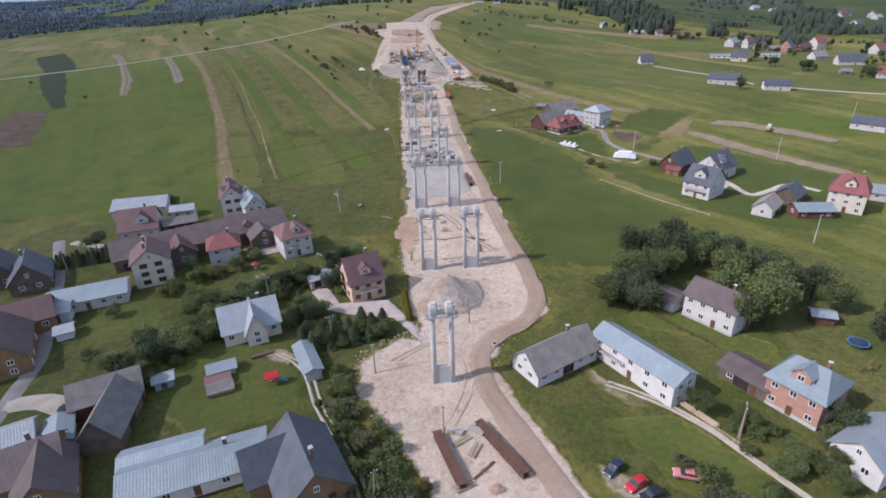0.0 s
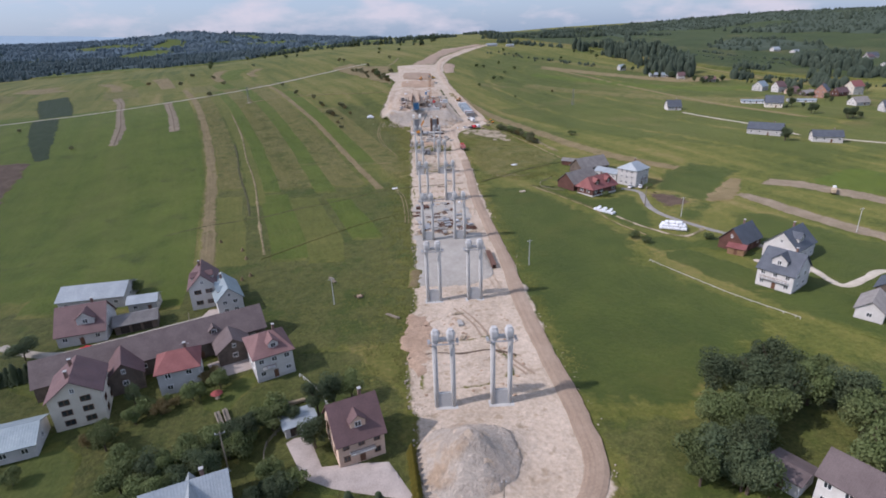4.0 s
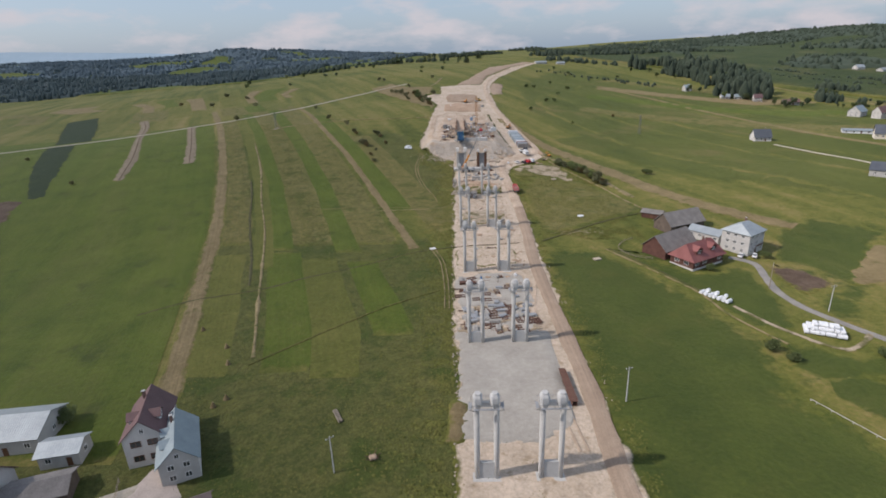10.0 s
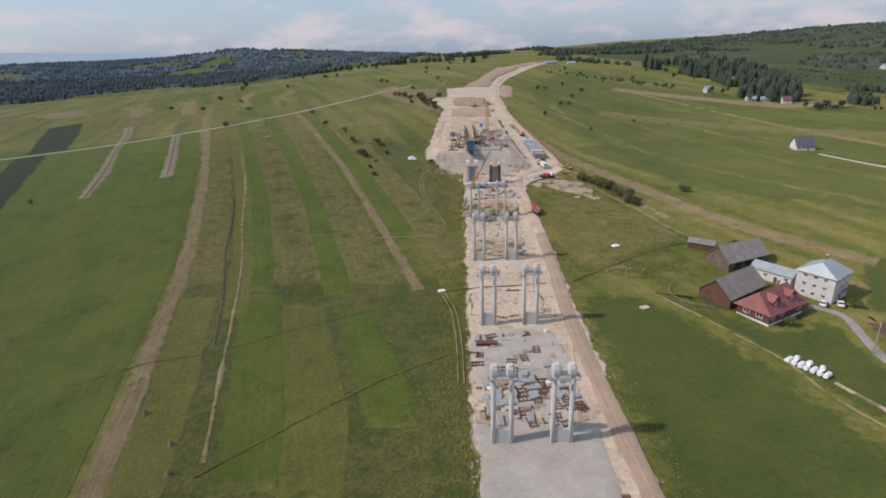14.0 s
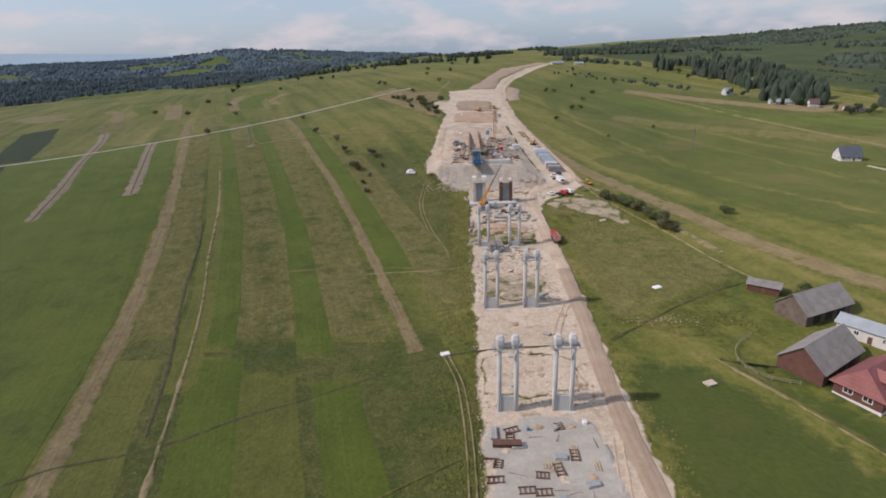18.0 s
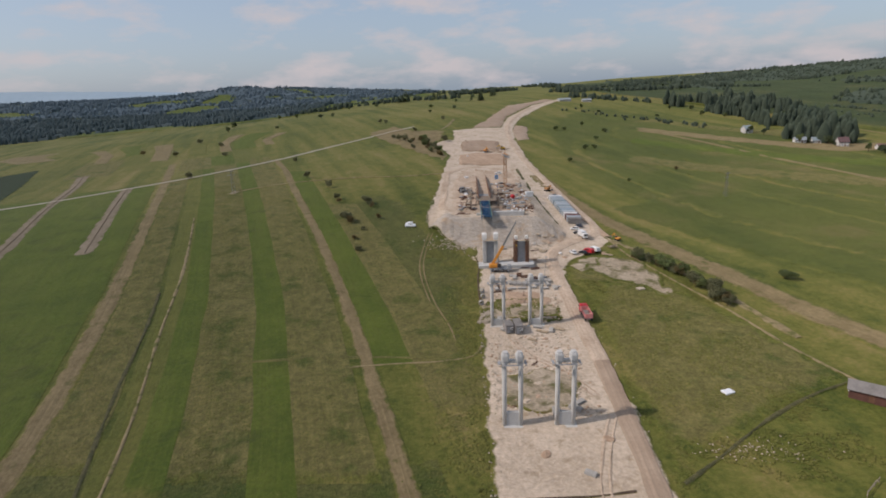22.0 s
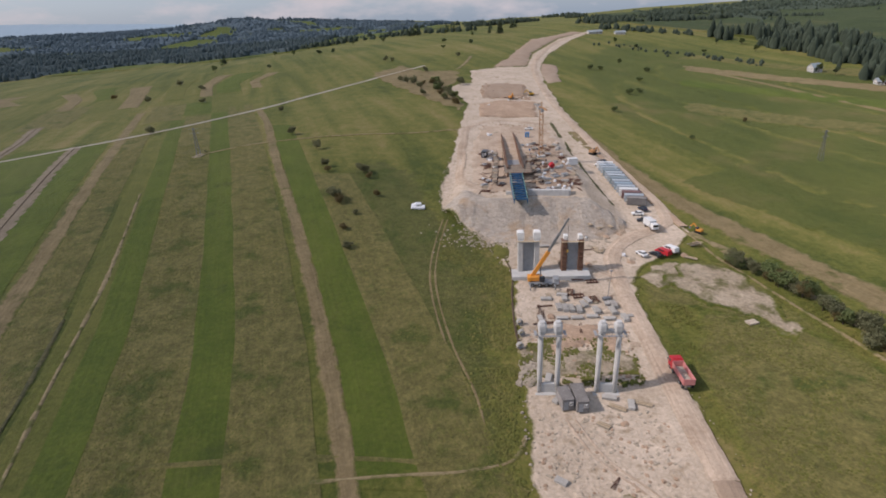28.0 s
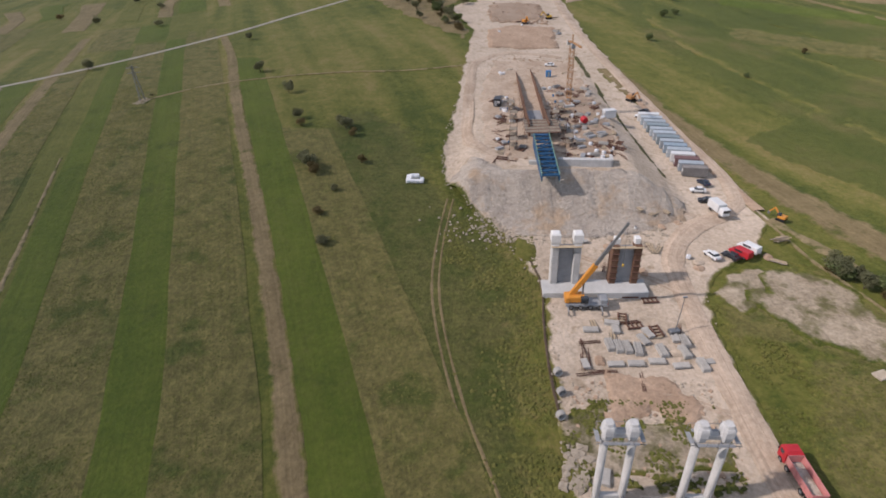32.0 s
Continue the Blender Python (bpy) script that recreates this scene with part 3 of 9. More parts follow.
# ---------------------------------------------------------------- the land


def mounds(x, y):
    """The land with the levelled yard and its banks on the building site."""
    g = lands(x, y)
    x, y = np.atleast_1d(np.asarray(x, float)), np.atleast_1d(np.asarray(y, float))
    level = 22.4 + np.clip(y - 480, 0, 90) * 0.045
    dx = np.maximum(np.maximum(-19 - x, x - 25), 0)
    dy = np.maximum(np.maximum(480 - y, y - 600), 0)
    bank = level - np.hypot(dx, dy) * 0.58
    top = np.maximum(g, np.where(y > 585, g, bank))
    # rain rills down the face of the bank
    face = (y > 455) & (y < 481) & (top > g + 0.4) & (top < level - 0.3)
    top = top + np.where(face, 0.34 * np.sin(x * 1.15 + 1.6 * np.sin(x * 0.37)) * np.sin(x * 0.31 + 0.6), 0)
    heap = 7.2 * np.clip(1 - np.hypot((x - 7.6) / 10.5, (y - 124) / 10), 0, 1) ** 1.15
    heap = heap * (1 + 0.10 * np.sin(9 * np.arctan2(y - 124, x - 7.6)) + 0.06 * np.sin(17 * np.arctan2(y - 124, x - 7.6) + 1))
    heap = np.maximum(heap, 2.6 * np.clip(1 - np.hypot((x - 14) / 6, (y - 127) / 7), 0, 1))
    return top + heap


def mound(x, y):
    return float(mounds([x], [y])[0])


def spread(step, near, far, ratio):
    """Coordinates at even steps out to near and ever wider ones out to far."""
    out = list(np.arange(0, near + 0.1, step))
    while out[-1] < far:
        out.append(out[-1] + (out[-1] - out[-2]) * ratio)
    return out


xs_r = spread(5, 240, 4700, 1.11)
ys_f = spread(5, 640, 4800, 1.09)
ys_b = spread(8, 80, 1200, 1.3)
gx = np.array([-v for v in xs_r[:0:-1]] + xs_r)
gy = np.array([-v for v in ys_b[:0:-1]] + ys_f)
gxx, gyy = np.meshgrid(gx, gy)
gzz = lands(gxx.ravel(), gyy.ravel())
nx = len(gx)
faces = [(j * nx + i, j * nx + i + 1, (j + 1) * nx + i + 1, (j + 1) * nx + i) for j in range(len(gy) - 1) for i in range(nx - 1)]
me = bpy.data.meshes.new("ground")
me.from_pydata(np.column_stack((gxx.ravel(), gyy.ravel(), gzz)).tolist(), [], faces)
me.materials.append(M["meadow"])
me.polygons.foreach_set("use_smooth", [True] * len(me.polygons))
tagged(new("ground", me), "wide green and yellowish meadow rolling up to far hills", "ground", kind="structure")


def rough_edge(poly, step, wobble, seed):
    """The outline in short steps, each point pushed sideways by noise."""
    pts = [Vector((*p, 0)) for p in poly]
    out = []
    for a, b in zip(pts, pts[1:] + pts[:1]):
        n = max(1, int((b - a).length / step))
        side = Vector((a.y - b.y, b.x - a.x, 0)).normalized()
        for k in range(n):
            p = a.lerp(b, k / n)
            out.append(p + side * wobble * (noise.noise((p.x * 0.12, p.y * 0.12, seed)) + 0.6 * noise.noise((p.x * 0.5, p.y * 0.5, seed + 9))))
    return out


def set_verge(me, values):
    """How near each point lies to the edge of its patch, 1 on the edge itself."""
    me.attributes.new("verge", "FLOAT", "POINT").data.foreach_set("value", np.asarray(values, np.float32))


def set_lie(me, across, along):
    """Where each point lies across and along its strip, in metres."""
    v = np.c_[across, along, np.full(len(across), float(np.mean(along)) % 17)].astype(np.float32)
    me.attributes.new("lie", "FLOAT_VECTOR", "POINT").data.foreach_set("vector", v.ravel())


def to_edge(pts, outline):
    """Distance of points from an outline."""
    p = np.asarray(pts, float)[:, None, :2]
    a = np.array([(v.x, v.y) for v in outline])[None]
    b = np.roll(a, -1, axis=1)
    d = b - a
    t = np.clip(((p - a) * d).sum(2) / np.maximum((d * d).sum(2), 1e-9), 0, 1)
    return np.sqrt((((p - a - t[..., None] * d)) ** 2).sum(2).min(1))


def drape(name, poly, material, label, category, lift=0.12, step=6.0, wobble=0.0, height=None, relief=0.0, seed=3.0, edge=3.0, soft=2.5):
    """A patch of land that lies on the ground within an outline."""
    height = height or lands
    bm = B()
    outline = rough_edge(poly, edge, wobble, seed) if wobble else [Vector((*p, 0)) for p in poly]
    f = bm.faces.new([bm.verts.new(p) for p in outline])
    bmesh.ops.triangulate(bm, faces=[f])
    for axis in (0, 1):
        lo, hi = min(p[axis] for p in outline), max(p[axis] for p in outline)
        v = math.ceil(lo / step) * step
        nrm = (1, 0, 0) if axis == 0 else (0, 1, 0)
        while v < hi:
            bmesh.ops.bisect_plane(bm, geom=bm.verts[:] + bm.edges[:] + bm.faces[:], plane_co=(v if axis == 0 else 0, v if axis else 0, 0), plane_no=nrm, dist=1e-4)
            v += step
    bm.verts.ensure_lookup_table()
    zz = height([v.co.x for v in bm.verts], [v.co.y for v in bm.verts])
    for v, z in zip(bm.verts, zz):
        v.co.z = z + lift + (relief * max(0.0, 0.35 + noise.noise((v.co.x * 0.35, v.co.y * 0.35, seed)) + 0.5 * noise.noise((v.co.x, v.co.y, seed))) if relief and not v.is_boundary else 0)
        if v.is_boundary:
            v.co.z -= lift - 0.04
    bmesh.ops.recalc_face_normals(bm, faces=bm.faces[:])
    me = bpy.data.meshes.new(name)
    bm.to_mesh(me)
    if len(me.polygons) and me.polygons[0].normal.z < 0:
        me.flip_normals()
    bm.free()
    set_verge(me, 1 - np.clip(to_edge([v.co for v in me.vertices], outline) / soft, 0, 1))
    me.materials.append(M[material])
    me.polygons.foreach_set("use_smooth", [True] * len(me.polygons))
    return tagged(new(name, me), label, category, kind="structure")


def chain(pts, step):
    """A smooth line through the points, in even steps."""
    p = np.array(pts, float)
    s = np.r_[0, np.cumsum(np.hypot(*np.diff(p, axis=0).T))]
    q = np.linspace(0, s[-1], max(2, int(s[-1] / step)))
    return np.c_[glide(s, p[:, 0], q), glide(s, p[:, 1], q)] if len(pts) > 2 else np.c_[np.interp(q, s, p[:, 0]), np.interp(q, s, p[:, 1])]


def ribbon(name, pts, width, material, label, category, lift=0.2, step=3.0, height=None, wobble=0.15, across=4, seed=1.0, crown=0.0):
    """A strip of land along a line: a road, a track, a furrow."""
    height = height or lands
    c = chain(pts, step)
    d = np.gradient(c, axis=0)
    d /= np.hypot(d[:, 0], d[:, 1])[:, None]
    side = np.c_[-d[:, 1], d[:, 0]]
    wid = np.array([width * (1 + wobble * noise.noise((p[0] * 0.15, p[1] * 0.15, seed))) for p in c])
    verts, fcs = [], []
    for k in range(across + 1):
        jag = np.array([0.16 * width ** 0.5 * noise.noise((pt[0] * 0.8, pt[1] * 0.8, seed + k)) for pt in c]) if k in (0, across) else 0.0
        q = c + side * (wid * (0.5 - k / across) + jag)[:, None]
        rise = crown * (1 - (2 * k / across - 1) ** 2)
        verts += np.c_[q, height(q[:, 0], q[:, 1]) + (lift + rise if 0 < k < across else (lift * 0.62 if height is mounds else -0.05))].tolist()
    n = len(c)
    for k in range(across):
        fcs += [(k * n + i, (k + 1) * n + i, (k + 1) * n + i + 1, k * n + i + 1) for i in range(n - 1)]
    me = bpy.data.meshes.new(name)
    me.from_pydata(verts, [], fcs)
    set_verge(me, np.repeat([abs(2 * k / across - 1) for k in range(across + 1)], n))
    set_lie(me, np.repeat([width * k / across for k in range(across + 1)], n), np.tile(np.arange(n) * step, across + 1))
    me.materials.append(M[material])
    me.polygons.foreach_set("use_smooth", [True] * len(me.polygons))
    return tagged(new(name, me), label, category, kind="structure")


# field strips run between two bent lines; u = 0 and u = 1 are those lines
LINE_A = [(-64, 150), (-78, 217), (-101, 289), (-117, 343), (-144, 418), (-188, 526), (-256, 675), (-330, 830)]
LINE_B = [(10, 150), (3, 250), (-20, 315), (-33, 352), (-51, 404), (-73, 457), (-107, 536), (-145, 622), (-215, 780)]


def furrow(u, y):
    a = np.interp(y, [p[1] for p in LINE_A], [p[0] for p in LINE_A])
    b = np.interp(y, [p[1] for p in LINE_B], [p[0] for p in LINE_B])
    return a + u * (b - a)


def strip(u0, u1, y0, y1, material, label, lift=0.06, wobble=0.45):
    ys = np.arange(y0, y1 + 0.1, 4.0)
    us = np.array([0, 0.05, 0.1, 0.16, 0.25, 0.5, 0.75, 0.84, 0.9, 0.95, 1.0])
    verts, near = [], []
    for y in ys:
        a, b = furrow(u0, y), furrow(u1, y)
        a += wobble * noise.noise((y * 0.05, u0 * 9, 1)) * 1.5
        b += wobble * noise.noise((y * 0.05, u1 * 9, 1)) * 1.5
        verts += [(a + u * (b - a), y) for u in us]
        near += [max(0.58 - 0.58 * min(1.0, min(u, 1 - u) * abs(b - a) / 1.3), 1 - min(1.0, (y - y0) / 9, (y1 - y) / 9)) for u in us]
    v = np.array(verts)
    h = lands(v[:, 0], v[:, 1]) + lift + 0.011 * (int(abs(u0) * 97 + y0) % 9)
    h -= np.where(np.tile((us == 0) | (us == 1), len(ys)) | (v[:, 1] <= y0) | (v[:, 1] >= ys[-1]), lift - 0.02, 0)
    k = len(us)
    me = bpy.data.meshes.new("field")
    me.from_pydata(np.c_[v, h].tolist(), [], [(j * k + i, j * k + i + 1, (j + 1) * k + i + 1, (j + 1) * k + i) for j in range(len(ys) - 1) for i in range(k - 1)])
    set_verge(me, near)
    set_lie(me, v[:, 0] - furrow(0, v[:, 1]), v[:, 1])
    me.materials.append(M[material])
    me.polygons.foreach_set("use_smooth", [True] * len(me.polygons))
    return tagged(new("field", me), label, "field", kind="structure")


FIELDS = [
    (0.02, 1.1, 165, 330, "pasture", "rough mottled pasture beside the village", 0.03),
    (-2.6, -0.58, 205, 556, "lush", "lush green hay meadow"), (-0.66, -0.03, 195, 576, "lush", "bright green meadow beside a dry strip"),
    (0.04, 0.2, 225, 320, "mid", "mown strip of grass"), (0.30, 0.46, 228, 318, "lush", "mown strip of grass"), (0.46, 0.62, 225, 310, "mid", "patchy grass strip"),
    (0.66, 0.80, 246, 306, "lush", "dark lush strip of grass"),
    (0.06, 0.215, 325, 596, "dull", "dull green strip of grass"), (0.235, 0.332, 300, 612, "mid", "green strip of grass"), (0.33, 0.43, 318, 628, "lush", "narrow lush strip"),
    (0.428, 0.632, 322, 640, "dull", "wide dull brownish grass strip"), (0.63, 0.75, 314, 656, "lush", "lush green strip of clover"), (0.748, 0.955, 322, 668, "dull", "brownish mown strip"),
    (1.035, 1.17, 366, 600, "lush", "lush green strip beside a dry track"), (1.168, 1.36, 345, 520, "dull", "rough tussocky brownish grass"),
    (0.1, 0.4, 625, 700, "dull", "strip of dull grass"), (0.4, 0.62, 640, 700, "lush", "strip of green meadow"), (0.62, 0.9, 640, 730, "mid", "strip of meadow"),
    (-0.45, -0.1, 655, 760, "mid", "far strip of meadow"), (-1.0, -0.55, 640, 740, "dull", "far mown strip"), (-1.6, -1.1, 600, 760, "mid", "far strip of meadow"),
]
for f in FIELDS:
    strip(*f)
for u0, u1, y0, y1, mtl in [(-0.9, -0.75, 720, 830, "straw"), (-0.6, -0.4, 760, 850, "lush"), (-0.25, -0.05, 700, 830, "straw"), (0.15, 0.35, 720, 850, "mid"), (0.5, 0.62, 720, 850, "straw"), (0.66, 0.9, 730, 850, "lush"), (1.0, 1.1, 740, 830, "straw"), (-1.9, -1.4, 780, 860, "straw"), (-2.6, -2.2, 700, 850, "dull")]:
    strip(u0, u1, y0, y1, mtl, "far strip field on the rise", lift=0.35)

drape("field", [(-207, 413), (-228, 467), (-257, 528), (-290, 596), (-322, 650), (-313, 655), (-283, 600), (-246, 522), (-216, 462), (-201, 417)], "plough", "narrow strip of pale ploughed soil", "field", 0.25, 4, 0.8, soft=1.2)
drape("field", [(-180, 447), (-200, 496), (-236, 574), (-227, 574), (-187, 487), (-171, 448)], "plough", "short strip of pale ploughed soil", "field", 0.25, 4, 0.6, soft=1.2)
drape("field", [(-238, 385), (-262, 418), (-284, 452), (-306, 490), (-321, 518), (-303, 526), (-280, 486), (-258, 444), (-246, 418), (-232, 392)], "crop", "dark green crop field", "field", 0.3, 4, 1.5, soft=1.5)
drape("field", [(-324, 530), (-372, 604), (-428, 695), (-407, 720), (-350, 628), (-298, 538)], "crop", "dark green crop field beyond the lane", "field", 0.3, 5, 1.5, soft=1.5)
drape("field", [(-252, 335), (-266, 384), (-240, 389), (-214, 316), (-232, 306)], "dark_soil", "bare dark brown field corner", "field", 0.3, 8, 3)
drape("field", [(-270, 330), (-300, 400), (-285, 400), (-258, 330)], "straw", "dry mown strip", "field", 0.25, 8, 1)

# tracks, ruts and ditches over the meadows
ribbon("field_track", [(-70, 200), (-86, 250), (-99, 289), (-115.5, 343), (-142, 418), (-185.5, 526), (-253, 672)], 7.5, "straw", "dry straw-coloured strip between meadows", "field", 0.2, 4, wobble=0.25, across=8)
ribbon("field_track", [(-20, 316), (-32, 352), (-50.5, 404), (-72, 457), (-107, 536), (-143, 620), (-156, 645)], 5.5, "straw", "dry brown cart track through the meadow", "track", 0.2, 4, wobble=0.25, across=8)
ribbon("rut", [(-60, 236), (-69, 265), (-77, 292), (-92, 342), (-106, 380), (-124, 434), (-148, 494)], 1.5, "track", "pale narrow footpath worn in grass", "path", 0.33, 3, wobble=0.9)
ribbon("ditch", [(-79, 285), (-87, 310), (-96, 334), (-104, 356), (-114, 388), (-123, 413)], 1.5, "ditch", "overgrown drainage ditch", "ditch", 0.25, 3, wobble=0.8)
ribbon("ditch", [(-110, 265), (-95, 275), (-78, 280), (-71, 283), (-60, 290), (-45, 297), (-34, 303), (-21, 311), (-4, 316)], 1.0, "ditch", "overgrown ditch across the meadow", "ditch", 0.25, 3, wobble=0.8)
for off in (-0.75, 0.75):
    ribbon("wheel_rut", [(-12 + off, 314), (-8.5 + off, 303), (-6.8 + off, 290), (-5.9 + off, 277), (-5.6 + off, 262)], 0.6, "track", "worn rut of a grass track beside the site", "track", 0.34, 3, wobble=0.5, seed=off)
ribbon("footpath", [(-60, 232), (-40, 252), (-24, 266), (-8, 276)], 0.6, "dull", "faint trodden path in grass", "path", 0.36, 3, wobble=0.6)
ribbon("lane", [(-480, 440), (-400, 480), (-334, 514), (-270, 544), (-232, 568), (-197, 594), (-155, 645), (-130, 694), (-98, 740), (-60, 790)], 2.3, "lane", "pale gravel lane across the fields", "lane", 0.5, 6, wobble=0.1)
ribbon("footpath", [(-146, 543), (-128, 558), (-106, 566), (-75, 572), (-45, 575), (-24, 582)], 1.5, "track", "faint pale path", "path", 0.4, 4, wobble=0.7)
# dark furrow along the middle of each ploughed strip
ribbon("furrow", [(-204, 416), (-222, 464), (-251, 525), (-286, 598), (-317, 651)], 0.6, "dark_soil", "dark furrow between ploughed strips", "furrow", 0.42, 4, wobble=0.5)
ribbon("furrow", [(-176, 449), (-194, 492), (-231, 573)], 0.6, "dark_soil", "dark furrow in a ploughed strip", "furrow", 0.42, 4, wobble=0.5)
# fields east of the site
drape("field", [(151, 283), (160, 254), (170, 229), (185, 203), (192, 209), (181, 232), (171, 255), (163, 281), (157, 289)], "plough", "long stubble strip beside gardens", "field", 0.2, 4, 0.8)
drape("field", [(130, 276), (150, 298), (165, 313), (171, 310), (154, 284), (146, 276)], "straw", "brownish fallow corner", "field", 0.26, 4, 1.2)
drape("field", [(173, 300), (189, 290), (205, 266), (214, 250), (221, 256), (213, 279), (198, 301), (184, 309)], "plough", "ploughed strip with parked machines", "field", 0.2, 4, 0.8)
ribbon("dry_slope", [(190, 850), (228, 776), (258, 690), (280, 600), (298, 530), (318, 470)], 9, "straw", "dry brown strip along a far slope", "field", 0.3, 6, wobble=0.4, across=6)
# rough ground of the two villages
drape("field", [(-135, 60), (-140, 190), (-118, 214), (-80, 214), (-60, 206), (-30, 190), (-16, 160), (-5, 148), (-3, 120), (-8, 108), (-16, 96), (-14, 86), (-6, 74), (0, 58), (0, 40)], "pasture", "mottled green grass between village houses", "grass", 0.05, 6, 2, soft=5)
drape("field", [(22, 72), (16, 95), (20, 103), (30, 110), (36, 118), (35, 134), (62, 134), (84, 152), (110, 150), (130, 130), (140, 90), (110, 40), (44, 20), (32, 52)], "pasture", "mottled green grass round the farmhouses", "grass", 0.05, 6, 2, soft=5)
# hills at the edge of the world, blue and softly glowing to stand for haze
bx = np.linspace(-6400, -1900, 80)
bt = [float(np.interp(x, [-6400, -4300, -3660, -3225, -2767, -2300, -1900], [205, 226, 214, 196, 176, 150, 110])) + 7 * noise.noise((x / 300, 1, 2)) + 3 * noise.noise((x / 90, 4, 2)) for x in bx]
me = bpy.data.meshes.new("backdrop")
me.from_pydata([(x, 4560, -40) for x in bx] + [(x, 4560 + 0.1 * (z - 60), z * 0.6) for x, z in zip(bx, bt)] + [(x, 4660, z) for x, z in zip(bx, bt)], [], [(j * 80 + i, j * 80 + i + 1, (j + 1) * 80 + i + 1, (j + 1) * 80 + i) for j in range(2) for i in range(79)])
me.materials.append(M["hazed_hill"])
# no light source: the glow only lifts the hills to a hazy tone
M["hazed_hill"].node_tree.nodes["Principled BSDF"].inputs["Emission Color"].default_value = (0.27, 0.35, 0.42, 1)
M["hazed_hill"].node_tree.nodes["Principled BSDF"].inputs["Emission Strength"].default_value = 0.55
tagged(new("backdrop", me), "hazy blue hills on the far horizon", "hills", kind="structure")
drape("field", [(-5, 318), (-6, 452), (-28, 486), (-36, 520), (-62, 540), (-76, 510), (-46, 440), (-26, 380), (-14, 330)], "pasture", "rough green grass beside the site", "grass", 0.04, 6, 2, soft=14)
drape("field", [(62, 640), (96, 520), (160, 395), (235, 330), (420, 380), (470, 560), (420, 760), (330, 830), (250, 960), (180, 1060), (120, 960), (70, 780)], "slope", "long green slope of mown grass", "field", 0.06, 12, 5, soft=20, edge=6)
for poly in ([(84, 640), (120, 520), (160, 440), (230, 330), (280, 360), (214, 480), (146, 640), (112, 770), (84, 720)], [(180, 640), (250, 500), (300, 420), (340, 450), (292, 580), (232, 720), (166, 880), (140, 800)], [(300, 620), (350, 560), (380, 640), (330, 760), (270, 800), (240, 780)]):
    drape("field", poly, "slope", "broad green band of grass on the slope", "field", 0.15, 12, 5, soft=16)
drape("field", [(230, 1260), (330, 1160), (470, 800), (560, 700), (700, 600), (1500, 800), (2200, 1900), (1200, 2700), (500, 2500), (260, 1900)], "hill_grass", "dark green far hillside in the east", "hillside", 1.6, 40, 20, soft=60, edge=30)
drape("field", [(-2700, 1240), (-1200, 1230), (-420, 1260), (-150, 1330), (-60, 1700), (-200, 2700), (-900, 2790), (-2700, 2790)], "lush", "dark green ground under the far forest", "hillside", 1.6, 50, 20, soft=60, edge=30)

# ---------------------------------------------------------------- the building site: ground
SITE = [(4, -60), (2, 20), (0, 60), (-6, 75), (-15, 88), (-14.5, 99), (-6, 107), (0, 106), (-2.4, 116), (-3, 137), (-5, 150), (-3.4, 174), (-2.6, 216), (-3.5, 247), (-3.7, 274),
        (-4, 310), (-4.2, 370), (-4, 411), (-3.6, 443), (-9, 456), (-17, 468), (-27, 485), (-29, 506), (-26, 539), (-22.5, 616), (-20, 640), (-34, 690), (-27, 705), (-18, 708), (-20, 758), (4, 776), (28, 786), (42, 872),
        (90, 1044), (138, 1134), (152, 1140), (106, 1040), (57, 872), (41, 784), (37, 711), (39.5, 627), (46.5, 562), (51.5, 518), (57, 485), (58, 470), (50, 456), (38, 448), (31, 438), (30.5, 416), (32, 370),
        (31.5, 320), (32, 277), (31, 245), (32.5, 215), (33.5, 185), (33, 150), (34, 128), (34.5, 116), (28, 108), (19, 102), (15.5, 95), (22, 73), (28, 58), (40, 20), (60, -60)]
drape("site_ground", SITE, "dirt", "pale trampled clay and rubble of a building site", "ground", 0.18, 2.5, 1.6, mounds, 0.2, edge=2)
drape("stone_pad", [(-2.4, 200), (-2.6, 246), (4, 262), (18, 262), (25, 244), (24, 205), (14, 198)], "pad", "levelled pad of grey crushed stone", "ground", 0.48, 3, 1.2, mounds, 0.06)
drape("stone_pad", [(-2, 262), (-3, 285), (8, 290), (21, 287), (24, 264)], "pad", "grey crushed stone between piers", "ground", 0.46, 3, 1.2, mounds, 0.1)
drape("stone_pad", [(-1.8, 144), (-1.8, 166), (18, 168), (22, 150), (12, 146)], "dirt", "pale levelled ground", "ground", 0.44, 3, 1.0, mounds, 0.06)
drape("gravel_bank", [(-26, 484), (-20, 494), (-10, 484), (26, 481), (38, 476), (36, 468), (24, 462), (8, 459), (-8, 460), (-17, 470)], "gravel", "sloping bank of grey gravel before the yard", "embankment", 0.51, 2, 0.8, mounds, 0.18, edge=2)
drape("bare_bank", [(-12, 608), (-13, 640), (0, 650), (23, 650), (21, 611), (8, 607)], "red_soil", "raw brown bank of soil", "ground", 0.56, 3, 1.5, mounds, 0.6)
drape("bare_bank", [(0, 776), (16, 834), (54, 1020), (120, 1136), (136, 1132), (88, 1046), (41, 876), (29, 790)], "haul", "raw brown cutting along the new road", "ground", 0.56, 6, 3, None, 0.4)
drape("bare_bank", [(43, 806), (56, 802), (49, 726), (37, 714), (38, 760)], "haul", "raw brown verge above the new road", "ground", 0.5, 5, 2.5, None, 0.3)
drape("bare_bank", [(-10, 658), (-12, 698), (4, 704), (21, 702), (18, 664)], "haul", "dug brown soil between rubble heaps", "ground", 0.56, 3, 2.5, mounds, 0.7)
